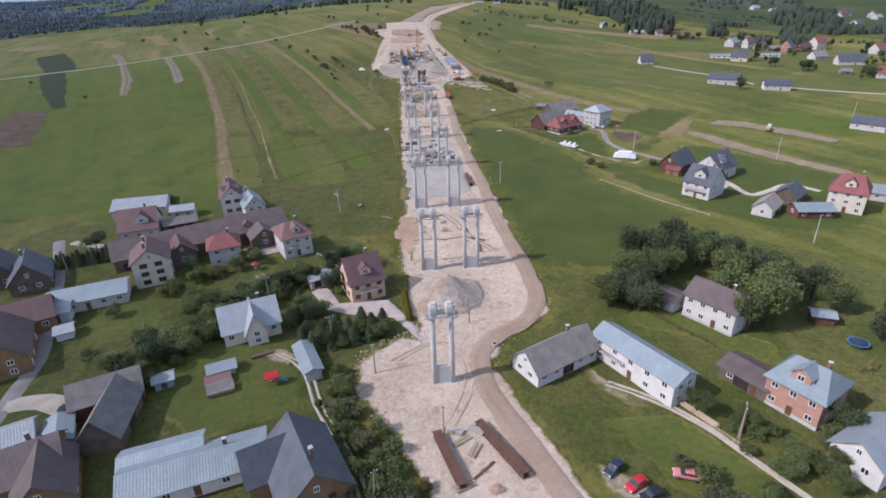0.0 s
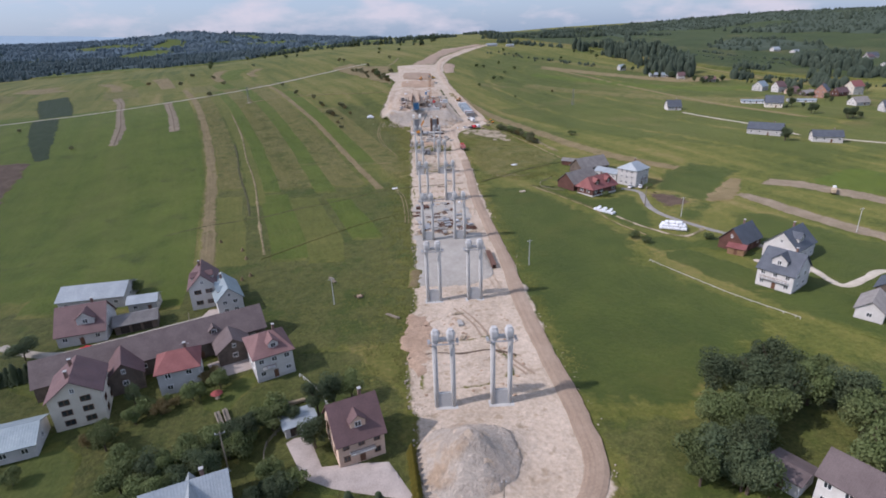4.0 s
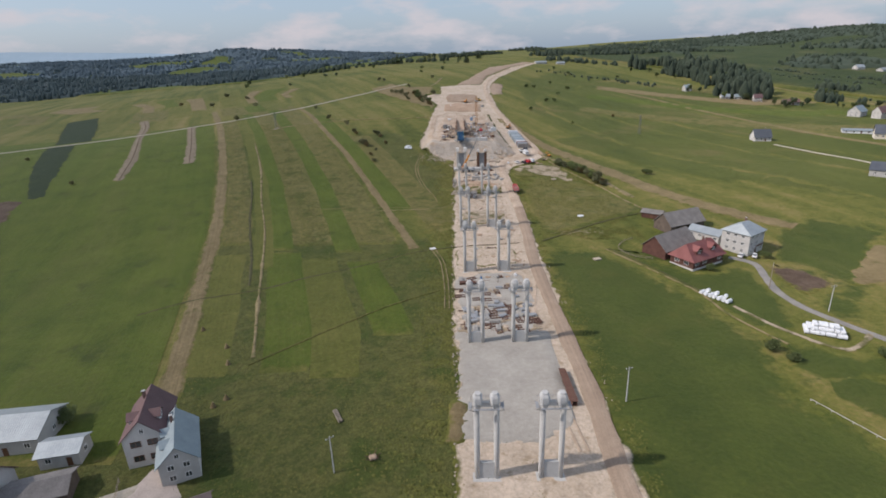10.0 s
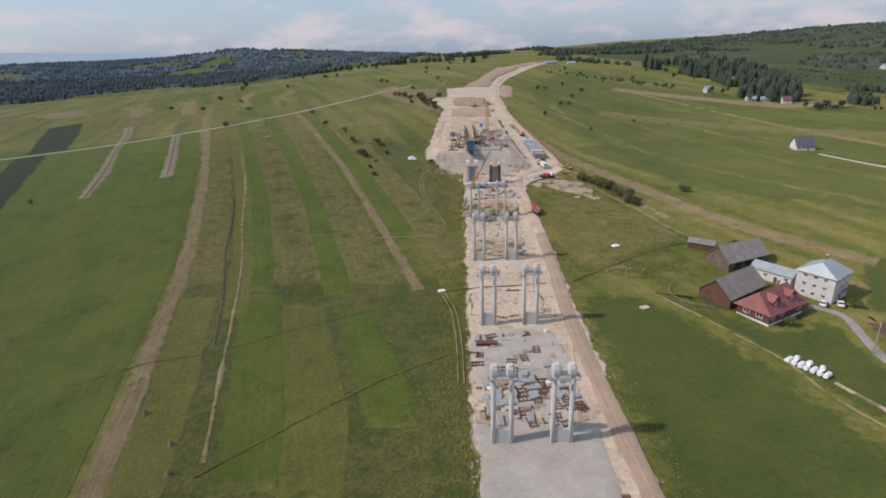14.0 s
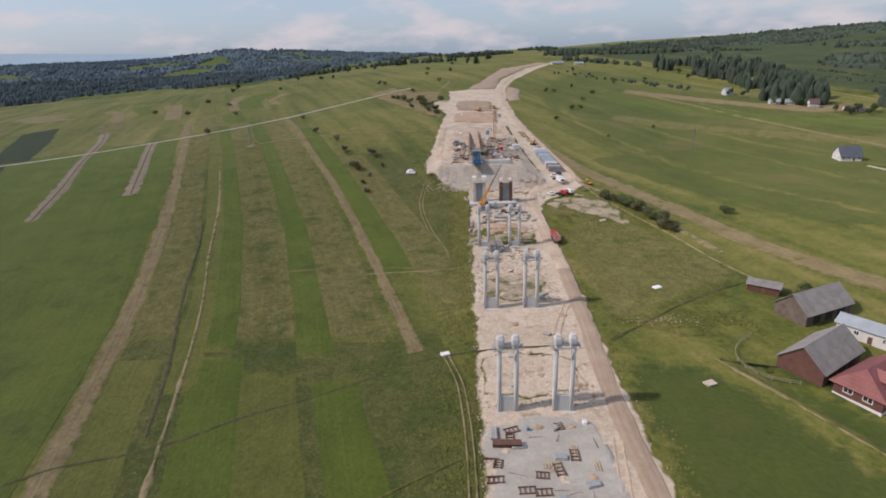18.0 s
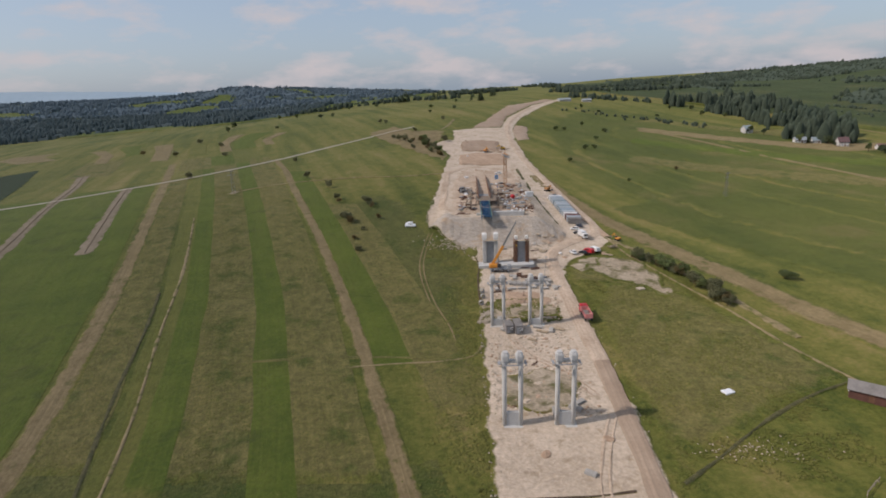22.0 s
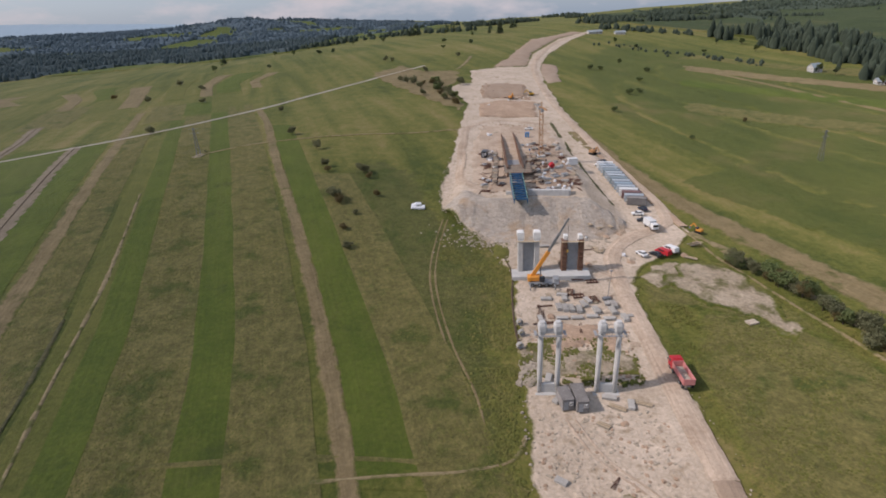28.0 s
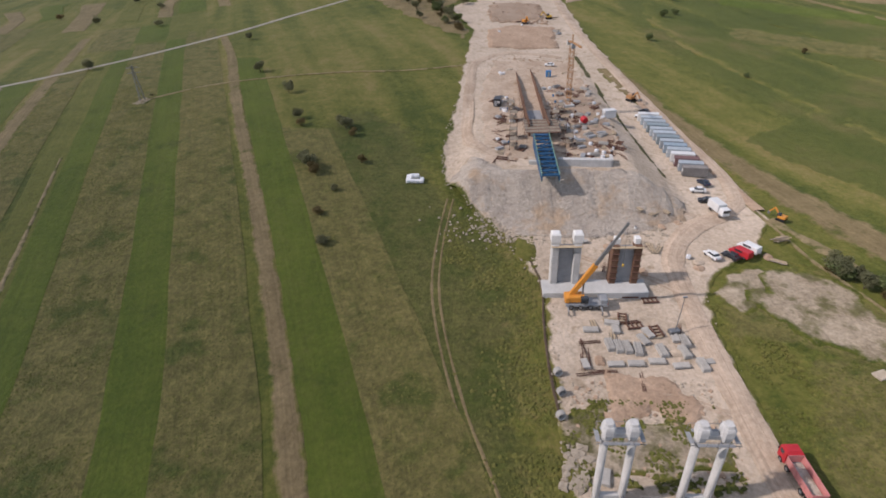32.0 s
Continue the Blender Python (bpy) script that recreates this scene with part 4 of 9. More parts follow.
drape("bare_patch", [(41, 440), (46, 447), (58, 451), (64, 438), (67, 417), (62, 408), (58, 418), (49, 424), (42, 430)], "bare", "pale scraped earth with tufts of grass", "ground", 0.4, 2.5, 4.5, None, 0.1, edge=1.5, soft=5)
drape("bare_bank", [(-24, 618), (-22, 640), (-36, 696), (-28, 708), (-28, 760), (-59, 762), (-81, 800), (-104, 765), (-90, 733), (-54, 666)], "straw", "scrubby brown slope", "ground", 0.34, 5, 4)
ribbon("field_track", [(-20, 836), (-25, 792), (-31, 764)], 4, "track", "short pale path up the slope", "track", 0.4, 5, wobble=0.3)

drape("weed_patch", [(-4, 395), (-4, 408), (3, 411), (9, 406), (15, 408), (22, 407), (23, 398), (12, 396), (4, 397)], "bare", "rough weeds growing between the piers", "grass", 0.38, 2, 2.5, mounds, 0.2, edge=1.5)
drape("weed_patch", [(-9, 452), (-4, 446), (-3.4, 455), (-8, 461)], "meadow", "weeds at the edge of the site", "grass", 0.46, 2, 2.0, mounds, 0.2, edge=1.5)
drape("weed_patch", [(33, 440), (38, 447), (46, 449), (50, 445), (44, 440), (38, 432)], "bare", "trampled grass beside parked cars", "grass", 0.36, 2, 2.0, mounds, 0.1, edge=1.5)
drape("rough_ground", [(-2, 296), (-2, 312), (10, 315), (21, 311), (20, 298), (8, 295)], "dirt", "churned pale ground between piers", "ground", 0.38, 2, 2.5, mounds, 0.3, edge=1.5)
drape("rough_ground", [(0, 346), (1, 362), (12, 366), (20, 360), (19, 349), (9, 345)], "bare", "rutted clay between piers", "ground", 0.38, 2, 2.5, mounds, 0.35, edge=1.5)
drape("rough_ground", [(3, 402), (6, 418), (16, 417), (22, 410), (20, 404), (12, 409)], "red_soil", "reddish dug soil before the precast stock", "ground", 0.42, 2, 2.0, mounds, 0.35, edge=1.5)
drape("rough_ground", [(-3, 150), (-6, 168), (-4.5, 182), (2, 180), (4, 166), (1, 152)], "red_soil", "dug brown soil along the site edge", "ground", 0.38, 2, 2.5, mounds, 0.3, edge=1.5)
drape("yard_floor", [(-15, 487), (-17, 545), (-10, 590), (24, 590), (25, 500), (20, 488), (4, 492)], "worn", "pale trampled floor of the launching yard", "ground", 0.36, 3, 3.0, mounds, 0.12)
drape("rough_ground", [(8, 495), (7, 530), (12, 556), (24, 552), (25, 505), (18, 492)], "haul", "dark trampled soil among stored goods", "ground", 0.44, 3, 2.5, mounds, 0.12)
ribbon("yard_track", [(20, 596), (-4, 600), (-17, 588), (-20.5, 560), (-21, 530), (-20, 505), (-12, 492)], 4.0, "worn", "pale tyre-worn loop around the yard", "track", 0.48, 3, mounds, 0.2, 4)
ribbon("yard_ditch", [(27, 600), (28.5, 570), (31, 540), (34, 510), (37, 490)], 2.2, "ditch", "dark gully below the yard bank", "ditch", 0.36, 3, mounds, 0.5, 3)

drape("spoil_mound", [(7 + 10.8 * math.cos(k * 0.5236), 124 + 10.4 * math.sin(k * 0.5236)) for k in range(12)], "gravel", "large cone of grey gravel between piers", "heap", 0.45, 1.5, 1.2, mounds, 0.15, edge=1.5)

HAUL = [(48, -60), (34, 20), (24, 54), (17, 74), (12.8, 90), (13.2, 98), (18, 105), (25.5, 110), (31, 119), (32, 133), (30.5, 160), (29.5, 185), (30, 215), (28.5, 261), (27.6, 297),
        (28.6, 330), (29.2, 369), (27.8, 410), (27, 440), (28, 452), (36, 464), (47, 472), (53, 479), (54, 486), (50, 518), (43.5, 562), (36, 627), (32.5, 711), (34.5, 784), (50, 872), (98, 1042), (148, 1136)]
ribbon("haul_road", HAUL[:17], 4.6, "haul", "brown compacted haul road of packed earth", "road", 0.61, 2.5, mounds, 0.12, 5, crown=0.1)
ribbon("haul_road", HAUL[16:], 5.0, "worn", "pale dusty haul road curving up to the yard", "road", 0.61, 2.5, mounds, 0.15, 5, crown=0.1)
for off in (-1.1, 1.0):
    ribbon("wheel_rut", [(x + off, y) for x, y in HAUL[15:22]], 0.7, "haul", "faint brown wheel rut on the haul road", "road", 0.71, 3, mounds, 0.8, 2, seed=off)
ribbon("haul_road", [(53, 484), (57, 468), (60, 452), (64, 441), (69, 426), (77.5, 402), (86, 371), (93, 354)], 1.5, "track", "narrow pale farm track beside bushes", "track", 0.4, 3, wobble=0.25)
ribbon("red_shoulder", [(57, 474), (54, 490), (48, 522), (42, 556)], 3.2, "red_soil", "reddish soil shoulder of the haul road", "road", 0.66, 3, mounds, 0.3)
ribbon("dry_slope", [(38, 585), (49, 540), (62, 500), (76, 468), (91, 432), (105, 392), (124, 358), (146, 333)], 14, "straw", "dry straw-coloured strip along the slope", "field", 0.28, 6, wobble=0.35, across=8)
ribbon("dry_slope", [(58, 470), (66, 455), (76, 430), (84, 405), (90, 380)], 4, "track", "brown grassy verge", "field", 0.3, 4, wobble=0.6)
# flat strip of dug soil; the cut's shadow line is in its dark colour
ribbon("cut_edge", [(-3.4, 404), (-4.3, 418), (-4.2, 430), (-3.7, 443), (-6, 452)], 0.7, "dark_soil", "eroded cut along the site edge with its dark shadow line", "ditch", 0.4, 2, mounds, 0.7, 3)
ribbon("ditch", [(-4, 315.5), (4, 317), (14, 317.5), (24, 319)], 0.9, "dark_soil", "dark ditch crossing the site", "ditch", 0.42, 2, mounds, 0.7, 3)
for pts, m in (([(22, 300), (18, 316), (21, 330), (26, 344)], "worn"), ([(24, 352), (16, 366), (9, 374), (5, 384)], "worn"), ([(25, 150), (18, 162), (14, 176), (10, 184)], "haul"), ([(24, 196), (21, 230), (22, 262), (25, 282)], "worn"), ([(26, 408), (18, 412), (9, 413)], "worn"), ([(26, 440), (19, 446), (10, 450), (2, 455)], "worn"), ([(40, 470), (30, 474), (16, 458)], "worn"), ([(4, 76), (8, 84), (10, 95), (4, 104), (-6, 98)], "worn")):
    for off in (-0.9, 0.9):
        ribbon("wheel_rut", [(x + off, y) for x, y in pts], 0.55, m, "wheel rut pressed into the site ground", "road", 0.5, 2, mounds, 0.8, 2, seed=off + pts[0][0])
drape("rough_ground", [(-5, 200), (-5, 214), (-1, 213), (0.5, 206), (-1, 199)], "straw", "reddish dry weeds at the site edge", "ground", 0.5, 2, 2.0, mounds, 0.2, edge=1.5)
ribbon("ditch", [(34, 321), (46, 330), (60, 341), (78, 352), (92, 358)], 1.2, "ditch", "dark ditch through the grass", "ditch", 0.35, 3, wobble=0.6)
drape("field", [(34, 322), (60, 343), (90, 360), (84, 380), (70, 415), (45, 425), (34, 400)], "dull", "rough yellowish pasture beside the road", "field", 0.2, 6, 2.5, soft=9)
drape("field", [(31.5, 425), (45, 424), (70, 412), (66, 440), (60, 452), (50, 450), (38, 446), (32, 436)], "dull", "dry trampled grass round the scraped earth", "field", 0.22, 4, 2.5, soft=6)

# ---------------------------------------------------------------- bridge piers


def column_piece(name, x, parent, z0, z1, r=0.62):
    bm = B()
    rings = []
    for z in (z0, z1):
        rings.append([(x + r * math.cos(a) * (1.0 if abs(math.cos(a)) < 0.9 else 0.96), r * 1.05 * math.sin(a), z) for a in [k * math.tau / 14 for k in range(14)]])
    solid(bm, rings)
    for f in bm.faces:
        f.smooth = len(f.verts) == 4
    return part(name, bm, "concrete", parent)


def cap_block(x, parent, z):
    """Pale head of a column: narrow at the shaft, widening to a block, drawn in at the top."""
    bm = B()
    prof = [(-0.1, 0.58), (0.5, 0.72), (1.0, 0.86), (2.1, 0.88), (2.45, 0.76), (2.55, 0.62), (2.95, 0.52)]
    rings = []
    for dz, r in prof:
        rings.append([(x + r * cx, r * 1.08 * cy, z + dz) for cx, cy in ((-1, -0.62), (-0.62, -1), (0.62, -1), (1, -0.62), (1, 0.62), (0.62, 1), (-0.62, 1), (-1, 0.62))])
    solid(bm, rings)
    return part("column_head", bm, "head", parent, "white flared column head")


def pier(x, y, high, web, label=""):
    z = mound(x, y) + 0.25
    p = thing("bridge_pier", x, y, z, 0, label or "grey concrete twin-column bridge pier with white heads and work platform", "pier", "bridge piers in a row")
    gap, shaft = 1.88, high - 3.0
    for s in (-1, 1):
        column_piece("column", s * gap, p, -0.6, shaft + 0.2, 0.57)
        cap_block(s * (gap - 0.28), p, shaft)
    part("web_wall", bevelled(box(B(), 0, 0, web / 2 - 0.4, 2 * gap - 0.9, 0.7, web + 0.8), 0.04), "web", p, "pale lower wall between the columns")
    part("footing", bevelled(box(B(), 0, 0, -0.45, 2 * gap + 1.9, 2.6, 0.9), 0.08), "web", p)
    # tie beam with an arched soffit
    arch = [(-gap, 0.95), (gap, 0.95)] + [(gap * math.cos(a), -0.35 + 0.62 * math.sin(a)) for a in [k * math.pi / 8 for k in range(9)]]
    tie = solid(B(), [[(u, v, shaft + w) for u, w in arch] for v in (-0.4, 0.4)])
    bmesh.ops.recalc_face_normals(tie, faces=tie.faces[:])
    part("tie_beam", tie, "concrete", p, "arched tie beam between the heads")
    # plank brackets round the heads
    for s in (-1, 1):
        part("platform", box(box(B(), 0, s * 1.25, shaft + 0.12, 2 * gap + 1.0, 0.5, 0.06), 0, s * 1.25, shaft + 0.02, 2 * gap + 0.8, 0.1, 0.12), "grey_panel", p, "grey plank work platform")
        part("end_platform", box(B(), s * (gap + 1.1), 0, shaft + 0.12, 0.6, 1.9, 0.06), "grey_panel", p, "grey plank work platform")
        bm = B()
        for k in range(5):
            px = -2.8 + k * 1.4
            bar(bm, (px, s * 1.6, shaft + 0.1), (px, s * 1.6, shaft + 1.1), 0.05, 0.05)
        bar(bm, (-2.9, s * 1.6, shaft + 1.1), (2.9, s * 1.6, shaft + 1.1), 0.05, 0.05)
        part("guard_rail", bm, "steel", p)
        for c in (-1, 1):
            part("bracket", bar(B(), (c * (gap + 0.45), s * 0.5, shaft - 0.8), (c * (gap + 1.4), s * 1.3, shaft + 0.1), 0.1, 0.1), "steel", p)
    return p


pier(4.35, 89.8, 19.6, 4.2)
# the row drifts west and keeps about 12.4 m between the two lanes
for py, xw, xe, hh, ww in ((140.3, 3.9, 16.3, 19.4, 3.6), (189.5, 3.4, 15.8, 19.6, 3.8), (240.5, 3.1, 15.5, 19.4, 3.6), (291.0, 2.7, 15.1, 19.5, 4.0), (340.6, 1.7, 13.9, 19.2, 3.6), (392.4, 1.4, 13.6, 17.6, 2.2)):
    for px in (xw, xe):
        pier(px, py, hh, ww)

# the wide piers at the yard, one still in its formwork
for px, formed in ((1.3, False), (14.0, True)):
    y0 = 442.5
    z = mound(px, y0) + 0.2
    p = thing("bridge_pier", px, y0, z, 0, "wide grey concrete wall pier in rust-brown steel formwork" if formed else "wide grey concrete wall pier with white heads", "pier", "wide piers before the yard")
    for s in (-1, 1):
        part("column", bevelled(box(B(), s * 2.35, 0, 5.0, 1.5, 2.6, 11.2), 0.12), "form" if formed else "concrete", p, "rust-brown steel formwork" if formed else "")
        if not formed:
            for k in range(4):
                part("joint_band", box(B(), s * 2.35, -1.31, 1.6 + k * 2.4, 1.5, 0.08, 0.12), "web", p)
            bm = solid(B(), [[(s * 2.35 + a * r, b * r * 1.1, zz) for a, b in ((-1, -1), (1, -1), (1, 1), (-1, 1))] for zz, r in ((10.5, 0.8), (11.2, 1.0), (12.9, 1.0), (13.2, 0.75))])
            part("column_head", bm, "fresh", p, "white stepped column head")
        else:
            for k in range(7):
                part("steel_waler", box(B(), s * 2.35, -1.42, 0.9 + k * 1.55, 1.7, 0.22, 0.16), "rust", p)
            part("column_head", bevelled(box(B(), s * 2.1, 0.2, 11.3, 1.2, 1.6, 1.4), 0.1), "fresh", p, "pale concrete head")
    part("wall", bevelled(box(B(), 0, 0.15, 4.6, 3.3, 1.4, 10.2), 0.05), "grey_panel", p, "grey wall between the columns")
    part("platform", box(B(), 0, -1.3, 10.35, 6.6, 1.0, 0.1), "planks", p, "plank work platform")
ft = thing("pier_footing", 7.6, 441.2, mound(7.6, 440) - 0.5, 0, "long grey concrete footing slab under the wide piers", "footing")
part("slab", bevelled(box(B(), 0, -0.9, 0.9, 22.5, 5.2, 1.9), 0.06), "web", ft)

# ---------------------------------------------------------------- houses


def gable_wall(w, d, eave, ridge, gable=True):
    """A shell with gable ends along x."""
    bm = B()
    h = w / 2
    if gable:
        end = [(-d / 2, -1.5), (d / 2, -1.5), (d / 2, eave), (0, ridge), (-d / 2, eave)]
    else:
        end = [(-d / 2, -1.5), (d / 2, -1.5), (d / 2, eave), (-d / 2, eave)]
    solid(bm, [[(-h, y, z) for y, z in end], [(h, y, z) for y, z in end]])
    bmesh.ops.recalc_face_normals(bm, faces=bm.faces[:])
    return bm


def gable_roof(w, d, eave, ridge, over=0.6, thick=0.16, ends=0.5):
    bm = B()
    h = w / 2 + ends
    slope = (ridge - eave) / (d / 2)
    e, ez = d / 2 + over, eave - over * slope
    prof = [(-e, ez), (0, ridge), (e, ez), (e, ez + thick), (0, ridge + thick * 1.3), (-e, ez + thick)]
    solid(bm, [[(-h, y, z + 0.02) for y, z in prof], [(h, y, z + 0.02) for y, z in prof]])
    bmesh.ops.recalc_face_normals(bm, faces=bm.faces[:])
    return bm


def hip_roof(w, d, eave, ridge, over=0.6, cut=0.3, thick=0.16, drop=1.0):
    """A roof whose ends slope as well: cut is how far the ridge stops short; drop 1 is a full hip, less a half hip."""
    bm = B()
    slope = (ridge - eave) / (d / 2)
    hx, hy, ez = w / 2 + over, d / 2 + over, eave - over * slope
    rx = max(0.2, hx - cut * d)
    low = [bm.verts.new((x, y, ez)) for x, y in ((-hx, -hy), (hx, -hy), (hx, hy), (-hx, hy))]
    rim = [bm.verts.new((x, y, ez + thick)) for x, y in ((-hx, -hy), (hx, -hy), (hx, hy), (-hx, hy))]
    a, b = bm.verts.new((-rx, 0, ridge + thick)), bm.verts.new((rx, 0, ridge + thick))
    bm.faces.new(low[::-1])
    for i in range(4):
        bm.faces.new((low[i], low[(i + 1) % 4], rim[(i + 1) % 4], rim[i]))
    bm.faces.new((rim[0], rim[1], b, a))
    bm.faces.new((rim[1], rim[2], b))
    bm.faces.new((rim[2], rim[3], a, b))
    bm.faces.new((rim[3], rim[0], a))
    return bm


def pane_mesh(w, h):
    bm = box(B(), 0, 0.02, 0, w - 0.16, 0.03, h - 0.16)
    me = bpy.data.meshes.new("pane")
    bm.to_mesh(me)
    bm.free()
    me.materials.append(M["glass"])
    return me


def frame_mesh(w, h, mtl):
    """One casement frame with a mullion, around two holes."""
    bm = B()
    xs, zs = (-w / 2, -w / 2 + 0.11, -0.05, 0.05, w / 2 - 0.11, w / 2), (-h / 2, -h / 2 + 0.11, h / 2 - 0.11, h / 2)
    v = [[bm.verts.new((x, 0.05, z)) for x in xs] for z in zs]
    fs = [bm.faces.new((v[j][i], v[j][i + 1], v[j + 1][i + 1], v[j + 1][i])) for j in range(3) for i in range(5) if not (j == 1 and i in (1, 3))]
    ext = bmesh.ops.extrude_face_region(bm, geom=fs)
    for q in ext["geom"]:
        if isinstance(q, bmesh.types.BMVert):
            q.co.y = -0.07
    bmesh.ops.recalc_face_normals(bm, faces=bm.faces[:])
    me = bpy.data.meshes.new("window")
    bm.to_mesh(me)
    bm.free()
    me.materials.append(M[mtl])
    return me


SASH = {("frame", 1.3, 1.3): 0, ("frame", 2.0, 1.4): 0, ("frame", 0.8, 0.8): 0, ("frame_brown", 1.3, 1.3): 0, ("frame", 0.9, 1.2): 0, ("frame_brown", 2.0, 1.4): 0}
for key in SASH:
    SASH[key] = (frame_mesh(key[1], key[2], key[0]), pane_mesh(key[1], key[2]))


GLAZED, FAR = {}, []
for key, (a, b) in SASH.items():
    bm = B()
    bm.from_mesh(a)
    n = len(bm.faces)
    bm.from_mesh(b)
    for i, f in enumerate(bm.faces):
        f.material_index = 0 if i < n else 1
    GLAZED[key] = bpy.data.meshes.new("window")
    bm.to_mesh(GLAZED[key])
    bm.free()
    GLAZED[key].materials.append(M[key[0]])
    GLAZED[key].materials.append(M["glass"])


def window(parent, x, y, z, yaw, kind=("frame", 1.3, 1.3)):
    fr = new("window", SASH[kind][0])
    fr.parent, fr.matrix_basis = parent, pose(x, y, z, 0, 0, yaw)
    if FAR:
        fr.data = GLAZED[kind]
        return fr
    gl = new("pane", SASH[kind][1])
    gl.parent = fr
    return fr


def dormer(parent, x, side, d, eave, ridge, wide, high, roof, wall, kind=("frame", 1.3, 1.3)):
    """A gabled dormer on the slope that faces side (-1 front, 1 back)."""
    slope = (ridge - eave) / (d / 2)
    z0 = eave + 0.25 * (ridge - eave)
    y0 = d / 2 - (z0 - eave) / slope
    top = z0 + high
    y1 = max(0.0, d / 2 - (top + wide * 0.42 - eave) / slope)
    dm = part("dormer", B(), wall, parent)
    bm = B()
    end = [(-wide / 2, z0 - 0.2), (wide / 2, z0 - 0.2), (wide / 2, top), (0, top + wide * 0.42), (-wide / 2, top)]
    solid(bm, [[(x + a, side * y0, z) for a, z in end], [(x + a, side * y1, z) for a, z in end]])
    bmesh.ops.recalc_face_normals(bm, faces=bm.faces[:])
    bm.to_mesh(dm.data)
    bm.free()
    bm = B()
    g = wide / 2 + 0.35
    prof = [(-g, top - 0.3), (0, top + wide * 0.42), (g, top - 0.3), (g, top - 0.16), (0, top + wide * 0.42 + 0.17), (-g, top - 0.16)]
    solid(bm, [[(x + a, side * (y0 + 0.35), z + 0.02) for a, z in prof], [(x + a, side * max(0.0, y1 - 0.3), z + 0.02) for a, z in prof]])
    bmesh.ops.recalc_face_normals(bm, faces=bm.faces[:])
    part("dormer_roof", bm, roof, dm)
    window(dm, x, side * (y0 + 0.05), z0 + high * 0.55, 0 if side < 0 else 180, kind)


def house(x, y, yaw, w, d, eave, ridge, roof, wall, label, kind="gable", name="house", category="house", storeys=2, front=3, back=0, ends=2, win=("frame", 1.3, 1.3),
          door=1, chimneys=1, dormers=(), cut=0.3, plinth=None, sink=0.0, gate=0, over=0.6, balcony=None, attic=True):
    """A building about its centre; its ridge runs along local x, its front faces local -y."""
    c, s = math.cos(radians(yaw)), math.sin(radians(yaw))
    z = min(land(x + a * c - b * s, y + a * s + b * c) for a in (-w / 2, w / 2) for b in (-d / 2, d / 2)) + 0.3 - sink
    h = thing(name, x, y, z, yaw, label, category)
    part("wall", gable_wall(w, d, eave, ridge, kind == "gable"), wall, h)
    if kind == "hip":
        part("roof", hip_roof(w, d, eave, ridge, over, cut), roof, h)
    else:
        part("roof", gable_roof(w, d, eave, ridge, over), roof, h)
    if plinth:
        part("plinth", box(B(), 0, 0, 0.0, w + 0.12, d + 0.12, 1.3), plinth, h)
    per = eave / max(storeys, 1)
    for side, n in ((-1, front), (1, back)):
        for k in range(n):
            for st in range(storeys):
                px = (k + 0.5) / n * w - w / 2
                if st == 0 and door and side < 0 and k == n // 2:
                    dr = part("door", bevelled(box(B(), px, side * (d / 2 + 0.03), 1.05, 1.1, 0.1, 2.1), 0.02), "door", h)
                    part("door_handle", box(B(), px + 0.4, side * (d / 2 + 0.1), 1.05, 0.12, 0.06, 0.04), "steel", dr)
                    continue
                window(h, px, side * (d / 2 + 0.03), per * (st + 0.56), 0 if side < 0 else 180, win)
    for side in (-1, 1):
        for k in range(ends):
            for st in range(storeys):
                window(h, side * (w / 2 + 0.03), (k + 0.5) / ends * d * 0.8 - d * 0.4, per * (st + 0.56), 90 * side, win)
        if attic and kind == "gable" and ends and ridge - eave > 2.6:
            window(h, side * (w / 2 + 0.03), 0, eave + (ridge - eave) * 0.36, 90 * side, ("frame", 0.9, 1.2))
    for k in range(gate):
        px = (k + 0.5) / gate * w * 0.8 - w * 0.4
        part("gate", bevelled(box(B(), px, -(d / 2 + 0.02), 1.3, min(3.0, w / gate * 0.6), 0.12, 2.6), 0.02), "door_dark", h, "dark wooden gate")
    for k in range(chimneys):
        cx = w * (0.22 if k == 0 else -0.25)
        ch = part("chimney", bevelled(box(B(), cx, d * 0.08, ridge + 0.2, 0.6, 0.6, 2.0), 0.03), "chimney", h)
        part("chimney_cap", box(B(), cx, d * 0.08, ridge + 1.26, 0.75, 0.75, 0.1), "web", ch)
    for dx, side, wide, high in dormers:
        dormer(h, dx, side, d, eave, ridge, wide, high, roof, wall)
    if balcony:
        bx, bw, bz = balcony
        bl = part("balcony", box(B(), bx, -(d / 2 + 0.6), bz, bw, 1.2, 0.14), "web", h)
        bm = box(B(), bx, -(d / 2 + 1.15), bz + 0.95, bw, 0.06, 0.08)
        for k in range(int(bw / 0.3) + 1):
            box(bm, bx - bw / 2 + k * 0.3, -(d / 2 + 1.15), bz + 0.5, 0.05, 0.05, 0.9)
        part("railing", bm, "frame_brown", bl)
    return h


def front_house(mid, yaw, length, depth, eave, ridge, roof, wall, label, side="e", **kw):
    """A building given by the middle, heading and length of the wall that faces the walk, and how far it reaches back.
    side e: the eaves lie over that wall; g: its gable stands there."""
    ax, ay = -math.sin(radians(yaw)), math.cos(radians(yaw))
    cx, cy = mid[0] + ax * depth / 2, mid[1] + ay * depth / 2
    if side == "e":
        return house(cx, cy, yaw, length, depth, eave, ridge, roof, wall, label, **kw)
    return house(cx, cy, yaw + 90, depth, length, eave, ridge, roof, wall, label, **kw)


